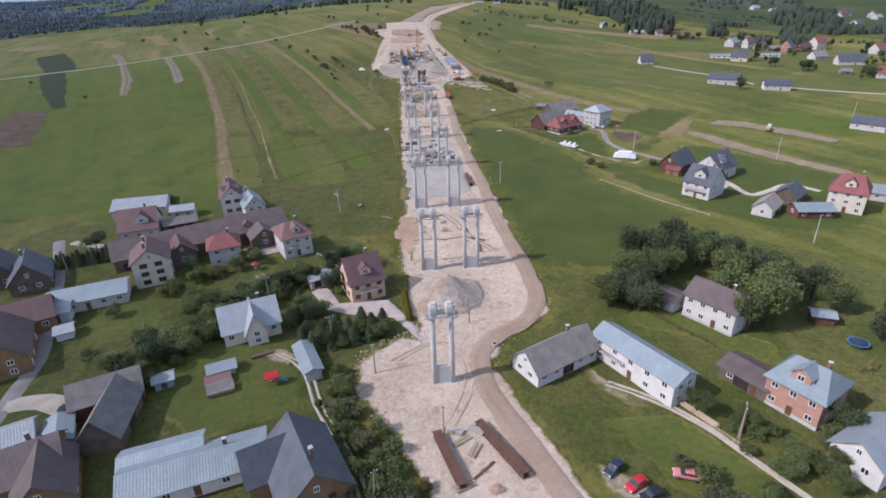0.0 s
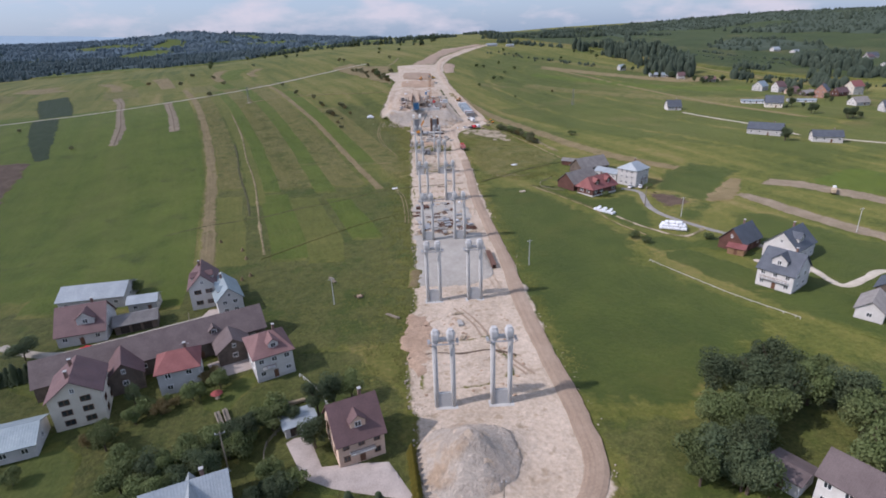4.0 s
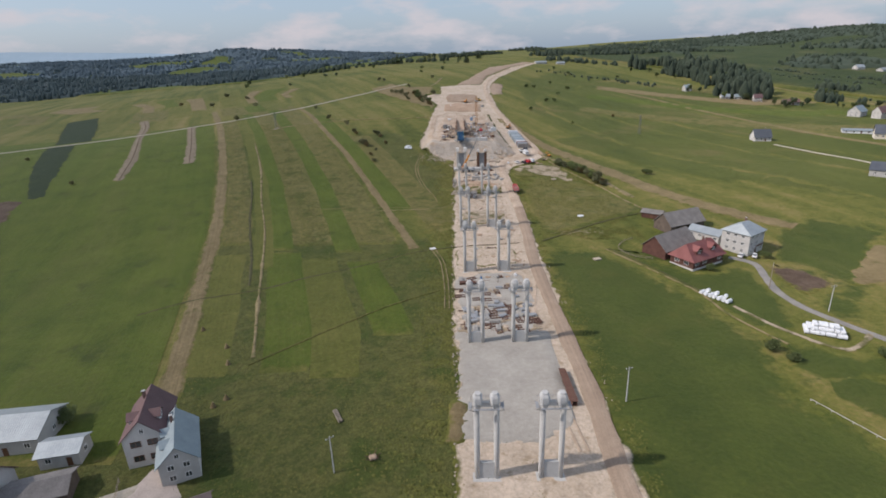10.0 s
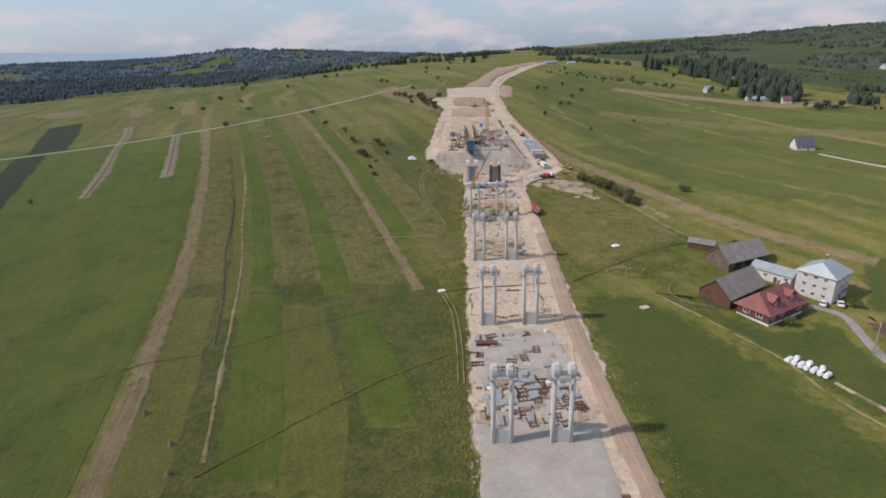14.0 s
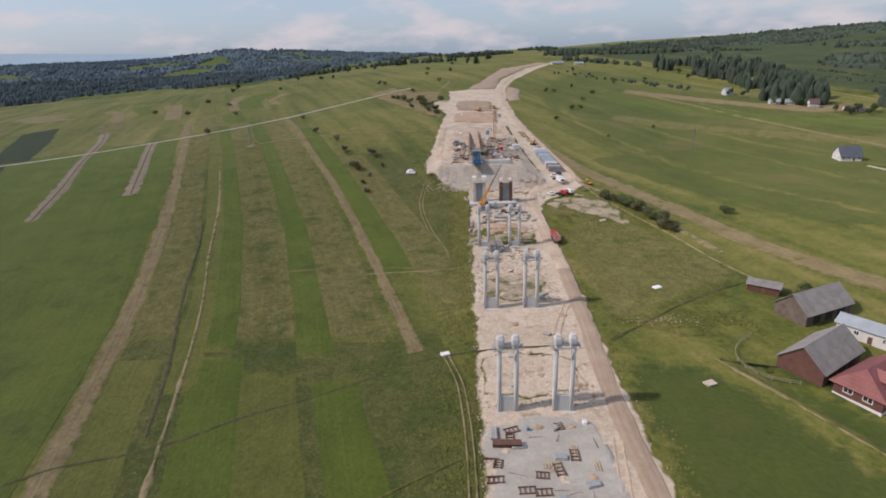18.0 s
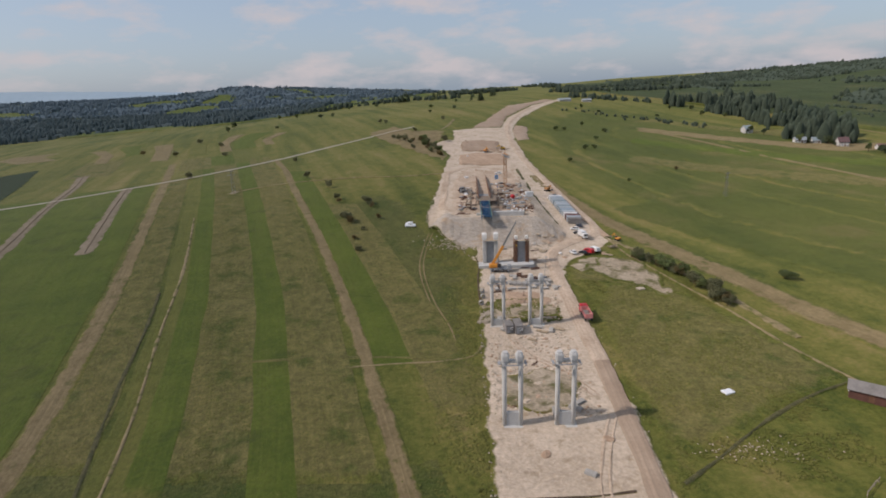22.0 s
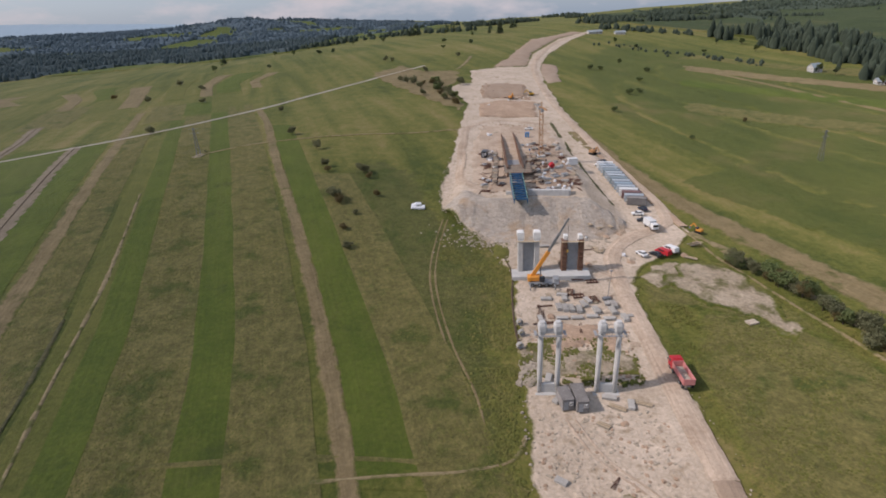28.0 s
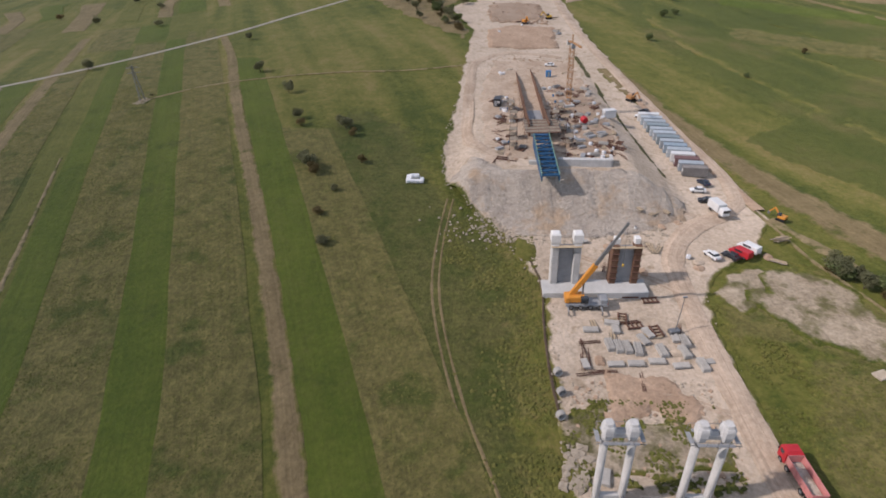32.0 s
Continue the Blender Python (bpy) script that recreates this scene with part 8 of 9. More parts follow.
thick = ["rebar", "steel", "panels", "steel", "planks", "rebar", "steel", "block", "rebar", "planks", "panels", "heap"]
for k in range(104):
    goods(thick[k % 12], r3.uniform(-1.2, 21.5), 246 + 17 * r3.random() ** 1.2, r3.choice((0, 8, 85, 95, 20)) + r3.gauss(0, 8), r3.uniform(0.75, 1.15), "stock between piers")
for k in range(20):
    goods(thick[(k * 5) % 12], r3.uniform(-2, 20), r3.uniform(264, 290), r3.choice((0, 5, 90)) + r3.gauss(0, 10), r3.uniform(0.7, 1.2), "stock between piers")
for k in range(24):
    goods(("planks", "rebar", "slab", "rebar", "planks", "heap")[k % 6], r3.uniform(0, 25), r3.choice((r3.uniform(415, 431), r3.uniform(446, 458))), r3.choice((0, 90)) + r3.gauss(0, 9), r3.uniform(0.8, 1.2), "stock before the yard")
for k in range(26):
    goods(("heap", "planks", "heap", "rebar", "slab")[k % 5], r3.uniform(-2.5, 22), r3.choice((r3.uniform(300, 335), r3.uniform(346, 386), r3.uniform(150, 184))), r3.uniform(0, 180), r3.uniform(0.6, 1.0))
for x, y in [(-7, 497), (9.6, 498), (-6.5, 505), (9, 509), (-5.8, 520), (8, 519), (-6, 530), (10.5, 526)]:
    sc = thing("scaffold_tower", x, y, mound(x, y) + 0.4, r3.uniform(-8, 8), "rusty scaffold tower with plank decks", "scaffold", "scaffolds round the formwork")
    for sx in (-1.1, 1.1):
        for sy in (-1.4, 1.4):
            part("upright", rod(B(), (sx, sy, 0), (sx, sy, 4.4), 0.06, 0.06, 6), "rust", sc)
    for zz in (1.5, 3.2):
        part("deck", box(B(), 0, 0, zz, 2.5, 3.1, 0.1), "log", sc)
        for sx in (-1.1, 1.1):
            part("ledger", bar(B(), (sx, -1.4, zz + 0.9), (sx, 1.4, zz + 0.9), 0.06, 0.06), "rust", sc)
    part("brace", bar(B(), (-1.1, -1.4, 0.2), (1.1, -1.4, 3.1), 0.06, 0.06), "rust", sc)
lm = thing("light_mast", 21.2, 427.5, mound(21, 427.5) + 0.35, 15, "grey trailer with a tall thin light mast", "mast")
part("trailer", bevelled(box(B(), 0, 0, 0.6, 2.2, 1.2, 0.9), 0.1), "steel", lm)
for sx in (-0.6, 0.6):
    part("wheel", rod(B(), (sx, -0.75, 0.3), (sx, -0.6, 0.3), 0.3, 0.3, 10), "tyre", lm)
part("mast", rod(B(), (0.3, 0, 1.0), (0.9, 0.2, 8.6), 0.1, 0.06, 6), "steel", lm)
part("lamp_head", bevelled(box(B(), 0.9, 0.2, 8.7, 0.9, 0.3, 0.35), 0.05), "grey_panel", lm)
wh = thing("timber_heap", 55.5, 459.5, mound(55.5, 459.5) + 0.3, 30, "brown heap of broken timber behind parked cars", "timber")
for k in range(16):
    part("beam", bar(B(), (r3.uniform(-2.4, 0), r3.uniform(-1.4, 1.4), 0.1 + 0.06 * k), (r3.uniform(0.4, 2.6), r3.uniform(-1.4, 1.4), 0.2 + 0.08 * k), 0.22, 0.16), "planks" if k % 3 else "log", wh)
# the yard itself
kinds = ["planks", "rebar", "panels", "steel", "block", "sack", "drum", "heap", "steel", "rebar", "planks"]
for k in range(190):
    x, y = r3.uniform(7.0, 25), 489 + 66 * r3.random() ** 1.15
    if abs(x - 14.2) < 2.6 and abs(y - 533) < 2.6:
        continue
    goods(kinds[k % 11], x, y, r3.uniform(0, 180), r3.uniform(0.7, 1.1), "goods strewn over the yard")
for k in range(60):
    goods(kinds[(k * 3) % 11], r3.uniform(-12, -4), r3.uniform(492, 545), r3.uniform(0, 180), r3.uniform(0.6, 1.0), "goods strewn over the yard")
for x, y, k in [(-7.9, 571, "sack"), (-6.8, 571.6, "sack"), (-8.4, 572.3, "sack"), (-5, 577, "heap"), (-4, 578, "heap"), (19, 574, "planks"), (24, 470, "planks"), (28, 468.6, "planks"), (31, 470, "planks"), (33.5, 467, "heap"), (29, 465, "heap"), (22, 463.4, "drum"), (-9, 489, "rebar"), (-12.5, 489.6, "rebar"), (-10.6, 490, "steel"), (25.5, 455, "planks"), (31.6, 452, "sack"), (33.5, 450.4, "heap"), (33, 448.4, "heap"), (49, 455.6, "planks"), (50.4, 453.4, "heap"), (51.8, 451.4, "planks"),
                (2, 396.2, "slab"), (15, 387.4, "planks"), (18, 388, "slab"), (20.5, 388.6, "planks"), (14, 390.2, "slab"), (3.2, 389.6, "slab"), (12.5, 345, "block"), (17.5, 346.5, "block"), (19, 349, "slab"), (9, 352, "heap"), (6, 350, "heap"), (5, 355, "heap"), (10, 358, "heap"), (22.6, 335, "heap"), (8, 330, "heap"), (20, 300, "heap"), (4, 298, "heap"), (5.5, 307, "heap"), (12, 304, "heap")]:
    goods(k, x, y, r3.uniform(0, 180), 1.0)
# far cutting
for k in range(14):
    goods(kinds[(k * 5) % 11], r3.uniform(-10, 26), r3.uniform(628, 690), r3.uniform(0, 180), r3.uniform(0.9, 1.4), "goods on the far cutting")


def girder(x, y, yaw, length, label):
    g = thing("steel_girder", x, y, mound(x, y) + 0.4, yaw, label, "girder", "rusty bridge girders")
    part("web_plate", box(B(), 0, 0, 0.55, 0.12, length, 1.1), "rust", g)
    part("second_web", box(B(), 1.0, 0, 0.55, 0.12, length, 1.1), "rust", g)
    part("top_flange", box(B(), 0.5, 0, 1.14, 1.7, length, 0.08), "rust", g)
    part("bottom_flange", box(B(), 0.5, 0, -0.02, 1.5, length, 0.06), "rust", g)
    for k in range(5):
        part("stiffener", box(B(), 0.5, -length / 2 + (k + 0.5) * length / 5, 0.55, 0.86, 0.1, 1.0), "rust", g)


girder(12.6, 70, 26, 14.5, "long rust-brown steel girder on clay ground")
girder(3.2, 68.5, 16, 13, "flat rusty steel girder lying beside planks")
girder(24.2, 218, 2, 14, "rust-brown steel girder beside the haul road")
girder(1.6, 278.8, 88, 6, "rusty steel beam across the site edge")
for x, y, k, yaw in [(6.5, 73, "planks", 30), (8.5, 70.5, "planks", 60), (9.5, 66, "rebar", 40), (6, 63, "planks", 20), (9.5, 75, "slab", 50), (5.5, 75.4, "slab", 60), (11, 62, "heap", 0), (3, 60, "heap", 0)]:
    goods(k, x, y, yaw)
for x, y in [(-2.9, 412), (-3.6, 407), (-3.0, 416.5)]:
    cr = thing("culvert_ring", x, y, mound(x, y) + 0.5, 20, "pale concrete culvert ring lying on its side", "ring", "culvert rings")
    bm = B()
    ro = [[bm.verts.new((rr * math.cos(a), yy, 0.75 + rr * math.sin(a))) for a in [k * math.tau / 16 for k in range(16)]] for rr, yy in ((0.8, -0.5), (0.8, 0.5), (0.6, 0.5), (0.6, -0.5))]
    for a, b in zip(ro, ro[1:] + ro[:1]):
        for i in range(16):
            bm.faces.new((a[i], a[(i + 1) % 16], b[(i + 1) % 16], b[i]))
    bmesh.ops.recalc_face_normals(bm, faces=bm.faces[:])
    part("ring", bm, "precast", cr)
    part("base_stone", bevelled(box(B(), 0, 0, -0.05, 0.9, 0.7, 0.2), 0.05), "stone", cr)
tyre = thing("tyre", 16.9, 101.2, mound(16.9, 101) + 0.5, 0, "large worn tyre marking the road bend", "tyre")
part("carcass", rod(B(), (0, 0, 0), (0, 0, 0.45), 0.85, 0.8, 16), "lane", tyre)
part("hub_hole", rod(B(), (0, 0, 0.2), (0, 0, 0.47), 0.42, 0.42, 12), "tyre", tyre)


def rubble(name, n, pick, size, seed, material, label, height=mounds, lift=0.25):
    """Many loose stones in one mesh."""
    r = random.Random(seed)
    pts = [pick(r) for _ in range(n)]
    zz = height([p[0] for p in pts], [p[1] for p in pts])
    base = [Vector(v) for v in ((-1, -1, -0.4), (1, -1, -0.5), (1, 1, -0.4), (-1, 1, -0.5), (-0.7, -0.6, 0.6), (0.7, -0.7, 0.5), (0.6, 0.7, 0.65), (-0.6, 0.6, 0.5))]
    quads = ((0, 3, 2, 1), (4, 5, 6, 7), (0, 1, 5, 4), (1, 2, 6, 5), (2, 3, 7, 6), (3, 0, 4, 7))
    verts, fcs = [], []
    for (x, y), z in zip(pts, zz):
        s = size * r.uniform(0.4, 1.6) ** 1.3
        rot = Matrix.Rotation(r.uniform(0, 6.3), 3, "Z")
        n0 = len(verts)
        for v in base:
            q = rot @ Vector((v.x * s * r.uniform(0.7, 1.3), v.y * s * r.uniform(0.7, 1.3), v.z * s * r.uniform(0.6, 1.1)))
            verts.append((x + q.x, y + q.y, z + lift + q.z))
        fcs += [tuple(n0 + i for i in f) for f in quads]
    me = bpy.data.meshes.new(name)
    me.from_pydata(verts, [], fcs)
    me.materials.append(M[material])
    return tagged(new(name, me), label, "rubble", kind="stuff")


EDGE = SITE[3:24]


def west_edge(r):
    k = r.randrange(len(EDGE) - 1)
    f = r.random()
    a, b = EDGE[k], EDGE[k + 1]
    return a[0] + (b[0] - a[0]) * f + abs(r.gauss(0, 1.6)) - 0.5, a[1] + (b[1] - a[1]) * f + r.gauss(0, 1.5)


def east_edge(r):
    f = r.uniform(0, len(HAUL) - 8)
    k = int(f) + 2
    a, b = HAUL[k], HAUL[k + 1]
    f = r.random()
    return a[0] + (b[0] - a[0]) * f + 3.0 + abs(r.gauss(0, 0.9)), a[1] + (b[1] - a[1]) * f


rubble("rubble", 1200, west_edge, 0.16, 3, "stone", "pale broken stones along the edge of the site")
rubble("rubble", 220, east_edge, 0.11, 4, "stone", "pale stones along the haul road")
rubble("rubble", 900, lambda r: (r.uniform(-2, 23), r.choice((r.uniform(292, 312), r.uniform(343, 385), r.uniform(396, 416)))), 0.2, 5, "stone", "stones and clods on rough site ground")
rubble("rubble", 500, lambda r: (r.uniform(-18, 30), r.uniform(457, 474)), 0.28, 6, "stone", "stones at the foot of the gravel bank")
rubble("rubble", 800, lambda r: (r.uniform(-2, 22), r.choice((r.uniform(346, 387), r.uniform(347, 366)))), 0.2, 15, "stone", "pale broken rock on churned ground")
rubble("rubble", 70, lambda r: (r.gauss(-2.2, 1.2), r.uniform(394, 402)), 0.5, 16, "stone", "pale boulders at the site edge")
rubble("rubble", 260, lambda r: (r.gauss(-13, 6), r.gauss(463, 4)), 0.2, 17, "stone", "tumbled stones below the bank")
rubble("rubble", 130, lambda r: (r.gauss(52, 6), r.gauss(331, 2.0)), 0.1, 18, "stone", "pale stones strewn in the pasture", lands, 0.3)
rubble("clods", 420, lambda r: (r.uniform(-11, 21), r.uniform(655, 704)), 0.7, 23, "red_soil", "heaped brown clods above the yard")
rubble("clods", 900, lambda r: (r.uniform(-14, 26), r.uniform(488, 596)), 0.3, 19, "red_soil", "brown clods over the yard")
rubble("clods", 700, lambda r: (r.uniform(-2, 24), r.choice((r.uniform(292, 312), r.uniform(343, 385), r.uniform(396, 416), r.uniform(142, 180)))), 0.26, 7, "red_soil", "brown clods of dug soil")


# ---------------------------------------------------------------- lanes, yards and gardens
ribbon("lane", [(-84, 60), (-85, 80), (-87, 98), (-88, 105), (-93, 119), (-101, 137), (-113, 160), (-124, 180)], 4.2, "asphalt", "grey asphalt village lane", "lane", 0.3, 3, wobble=0.1)
ribbon("lane", [(-86, 92), (-80, 93), (-74, 91), (-70, 88)], 5.5, "lane", "gravel farm yard entrance", "drive", 0.36, 2, wobble=0.2)
ribbon("lane", [(-118, 178), (-100, 172), (-86, 178), (-70, 186), (-62, 190)], 3.4, "lane", "pale gravel lane between farm buildings", "lane", 0.34, 2, wobble=0.2)
drape("yard", [(-68, 182), (-60, 180), (-56, 186), (-62, 194), (-66, 194)], "paving", "rose paved forecourt", "paving", 0.4, 3, 0.4)
drape("yard", [(-52, 156), (-40, 162), (-36, 168), (-44, 170), (-56, 163)], "paving", "paved farm yard", "paving", 0.36, 3, 0.5)
for off in (-0.75, 0.75):
    ribbon("drive_rut", [(-33 + off, 104), (-27 + off, 99), (-21 + off, 85), (-15 + off, 73), (-11 + off, 63), (-8 + off, 50)], 0.8, "lane", "pale wheel rut of a grass drive", "drive", 0.3, 2, wobble=0.3, seed=off)
    ribbon("drive_rut", [(38 + off * 0.7, 86 + off * 0.7), (46, 80 + off), (52, 72.5 + off), (56, 64.5 + off), (60, 56.5 + off), (66, 44 + off)], 0.75, "lane", "pale wheel rut of a farm drive", "drive", 0.3, 2, wobble=0.3, seed=off)
drape("yard", [(-37, 106), (-31, 106), (-27, 101), (-30, 98), (-35, 102)], "bare", "worn gravel before a cottage", "drive", 0.28, 2, 0.8)
drape("yard", [(36, 93), (39, 86), (43, 82), (45, 79), (41, 78), (36, 84), (34, 91)], "bare", "worn clay yard before the farmhouse", "yard", 0.28, 2, 0.8)
drape("yard", [(29, 66), (35, 62), (38, 58), (34, 55), (28, 60)], "bare", "gravel parking place", "yard", 0.5, 2, 0.6)
drape("yard", [(-30, 133), (-25, 134), (-21, 125), (-8, 125), (-1.6, 113), (2.6, 105), (0, 105), (-6.5, 116), (-18, 119), (-24, 122)], "paving", "pale paved drive around the peach house", "paving", 0.34, 2, 0.3)
ribbon("lane", [(103, 302), (109, 297), (107.5, 284), (105.5, 273), (107, 262), (113, 250), (122, 236)], 3.0, "asphalt", "grey farm lane", "lane", 0.32, 2, wobble=0.1)
drape("yard", [(112, 294), (124, 290), (128, 276), (114, 270), (110, 282)], "dark_soil", "bare brown earth yard with scattered goods", "yard", 0.26, 3, 2.5, soft=5)
drape("field", [(58, 311), (66, 297), (78, 272), (86, 247), (96, 247), (103, 262), (104, 274), (106, 286), (102, 300), (96, 288), (84, 288), (72, 301)], "deep", "deep green meadow below the farm", "field", 0.14, 5, 1.5, edge=2, soft=6)
drape("field", [(109, 262), (116, 246), (128, 262), (146, 280), (164, 312), (182, 322), (160, 345), (136, 330), (120, 304), (114, 296), (128, 290), (130, 274), (114, 268)], "deep", "dark grass beside the farm lane", "field", 0.14, 6, 2, edge=2, soft=8)
drape("field", [(84, 262), (92, 242), (104, 232), (118, 240), (130, 216), (122, 206), (106, 222), (90, 220), (80, 216), (88, 240), (81, 256)], "deep", "dark meadow round the bale heap", "field", 0.11, 6, 2, edge=2, soft=6)
ribbon("lane", [(122, 238), (128, 220), (131, 203), (132, 188), (142, 192), (153, 197), (160, 188)], 3.4, "lane", "pale gravel drive between houses", "drive", 0.32, 2, wobble=0.15)
drape("yard", [(116, 212), (124, 208), (130, 200), (126, 196), (118, 204)], "paving", "pale paved house yard", "paving", 0.36, 3, 0.5)
ribbon("lane", [(116, 244), (104, 236), (94, 246), (86, 262)], 2.0, "bare", "worn earth track past a bale heap", "track", 0.3, 2, wobble=0.3)
ribbon("lane", [(236, 515), (248, 480), (257, 459), (262, 430), (266, 404)], 2.6, "lane", "pale gravel lane to a lone house", "lane", 0.35, 5, wobble=0.1)
ribbon("lane", [(270, 398), (300, 372), (340, 345)], 2.6, "lane", "pale gravel lane", "lane", 0.35, 5, wobble=0.1)
ribbon("stream", [(58, 311), (66, 297), (72, 286), (79, 272), (82, 256), (90, 239)], 1.3, "track", "pale stony ditch along a meadow", "ditch", 0.28, 2, wobble=0.7)
ribbon("ditch", [(59.5, 311.5), (67.5, 297.5), (73.5, 286.5), (80.5, 272.5)], 1.0, "ditch", "grassy bank beside a stony ditch", "ditch", 0.3, 2, wobble=0.6)
drape("field", [(196, 300), (238, 322), (262, 292), (236, 262), (222, 264)], "lush", "green meadow beside mown strips", "field", 0.12, 8, 1.0, edge=2)
drape("field", [(31, 136), (28.5, 312), (57, 311), (65, 297), (78, 272), (81, 256), (88, 240), (80, 216), (92, 194), (104, 170), (80, 152), (60, 132)], "deep", "deep green meadow beside the haul road", "field", 0.1, 6, 2.5, edge=2, soft=14)
drape("field", [(86, 222), (100, 224), (118, 196), (104, 182), (95, 196)], "deep", "mown house meadow", "field", 0.12, 6, 1.0, edge=2)
drape("field", [(96, 196), (104, 172), (124, 150), (152, 150), (186, 200), (170, 226), (152, 262), (136, 264), (124, 238), (130, 206), (118, 194)], "deep", "dark green grass round the eastern houses", "field", 0.1, 8, 2, edge=3, soft=8)
for poly in [[(-66, 104), (-42, 118), (-30, 106), (-24, 84), (-44, 78), (-58, 92)], [(-90, 150), (-106, 160), (-100, 166), (-84, 160), (-76, 150)], [(-78, 138), (-70, 132), (-66, 120), (-80, 112), (-86, 120), (-84, 128)], [(-54, 148), (-44, 160), (-40, 154), (-46, 142)], [(-28, 120), (-18, 118), (-8, 113), (-14, 110), (-26, 113)], [(40, 60), (34, 76), (48, 76), (58, 60), (50, 50)], [(62, 100), (48, 108), (60, 116), (80, 96), (78, 86)]]:
    drape("lawn", poly, "lawn", "mown garden lawn with dry patches", "lawn", 0.12, 5, 1.2, edge=1.5)
ribbon("field_track", [(-5, 366), (-12, 370), (-22, 372), (-50, 372), (-80, 368)], 2.0, "dull", "grassy cross track to the site", "track", 0.2, 3, wobble=0.5)
ribbon("field_track", [(-4.5, 379), (-7, 373.5), (-14, 371), (-30, 369), (-44, 367)], 1.2, "track", "faint worn path joining the site edge", "track", 0.25, 2, wobble=0.5)
for off in (0, 1.6):
    ribbon("wheel_rut", [(-26 + off, 476), (-28 + off, 440), (-22 + off, 410), (-15 + off, 388), (-13 + off, 374)], 0.8, "straw", "faint wheel marks in the meadow", "track", 0.12, 3, wobble=0.5, seed=off)
# far meadow bands on the eastern rise
for k, (y0, m) in enumerate([(660, "dull"), (760, "lush"), (840, "straw"), (920, "dull")]):
    drape("field", [(120 + 30 * k, y0), (330, y0 - 110), (420, y0 - 90), (400, y0 - 60), (320, y0 - 60), (130 + 30 * k, y0 + 34)], m, "far band of grass on the eastern slope", "field", 0.3, 14, 2, edge=6)
drape("field", [(70, 520), (150, 400), (230, 430), (210, 500), (120, 560)], "slope", "broad mown slope of yellow-green grass", "field", 0.12, 10, 2, edge=3)


def log_pile(x, y, yaw, n, label, mtl="log"):
    t = thing("log_pile", x, y, land(x, y) + 0.3, yaw, label, "logs")
    for k in range(n):
        part("log", rod(B(), (-2.4 + r3.uniform(-0.3, 0.3), -0.5 + 0.28 * (k % 4), 0.12 + 0.26 * (k // 4)), (2.4 + r3.uniform(-0.3, 0.3), -0.5 + 0.28 * (k % 4), 0.14 + 0.26 * (k // 4)), 0.15, 0.13, 7), mtl, t)


log_pile(-30.2, 209, -62, 5, "felled grey utility poles lying in grass")
log_pile(-9, 181.5, -40, 6, "small pile of grey logs in grass")
ribbon("ditch", [(-4.5, 159), (2, 161), (9, 160), (17, 161), (23, 158)], 1.3, "dark_soil", "dark gully across the churned site", "ditch", 0.5, 2, mounds, 0.7, 3)
for x, y, a in ((-38.5, 140.6, 30), (-33.6, 143.2, 35), (-30.2, 144.6, 20), (-45.5, 140.5, -60), (-44.2, 141.4, -62)):
    log_pile(x, y, a, 9, "stacked split timber behind a garden", "planks" if a > 0 else "log")
log_pile(53, 74, -62, 8, "row of pale stacked timbers beside a drive", "planks")
log_pile(50.5, 78.5, -62, 8, "row of pale stacked timbers", "planks")
log_pile(-36.5, 103.8, 22, 7, "reddish timbers stacked before a cottage", "roof_pink")
bp = thing("brush_pile", -20, 195, land(-20, 195) + 0.2, 20, "small reddish-brown pile of brushwood and roots", "brushwood")
for k in range(14):
    a = k * 0.9
    part("branch", rod(B(), (0.3 * math.cos(a), 0.3 * math.sin(a), 0.1), (1.8 * math.cos(a), 1.6 * math.sin(a), 0.5 + 0.9 * r3.random()), 0.12, 0.04, 5), "rust" if k % 2 else "bark", bp)
part("root_plate", bevelled(box(B(), 0, 0, 0.4, 1.6, 1.3, 0.9), 0.25), "red_soil", bp)
for x, y in [(-70, 242), (-66, 233), (-82, 253), (-62, 214), (-60, 217)]:
    st = thing("hay_stook", x, y, land(x, y) + 0.1, 0, "small stook of dry hay in the meadow", "hay", "hay stooks in the meadow")
    part("hay", rod(B(), (0, 0, 0), (0.1, 0, 1.3), 0.8, 0.2, 9), "straw", st)
    part("stick", rod(B(), (0, 0, 0), (0.1, 0, 1.6), 0.05, 0.04, 5), "log", st)


def stacked(x, y, yaw, mtl, label):
    t = thing("timber_stack", x, y, land(x, y) + 0.3, yaw, label, "timber")
    for k in range(6):
        part("plank", box(B(), 0, -1.1 + 0.44 * k, 0.45, 5.2, 0.4, 0.9), "log", t)
    part("cover_sheet", box(B(), 0, 0, 1.0, 5.5, 3.0, 0.08, Matrix.Rotation(radians(8), 3, "X")), mtl, t, "sheet cover over the stack")


stacked(-42.4, 92, 20, "roof_grey", "long timber stack under a grey sheet")
stacked(-43.8, 95, 20, "roof_pink", "timber stack under weathered sheets")
house(-44, 98.6, 20, 5.4, 3.0, 1.6, 2.4, "roof_blue", "grey_wall", "low woodshed with a pale blue roof", name="shed", category="shed", storeys=1, front=0, ends=0, chimneys=0, door=0)
ph = thing("playhouse", -31.9, 93.2, land(-32, 93) + 0.3, 15, "small red-roofed wooden playhouse with a blue slide", "playhouse")
for sx in (-0.8, 0.8):
    for sy in (-0.8, 0.8):
        part("post", box(B(), sx, sy, 1.1, 0.12, 0.12, 2.2), "honey", ph)
part("deck", box(B(), 0, 0, 1.2, 1.8, 1.8, 0.1), "honey", ph)
part("roof", gable_roof(1.8, 1.8, 2.2, 3.0, 0.25), "red", ph)
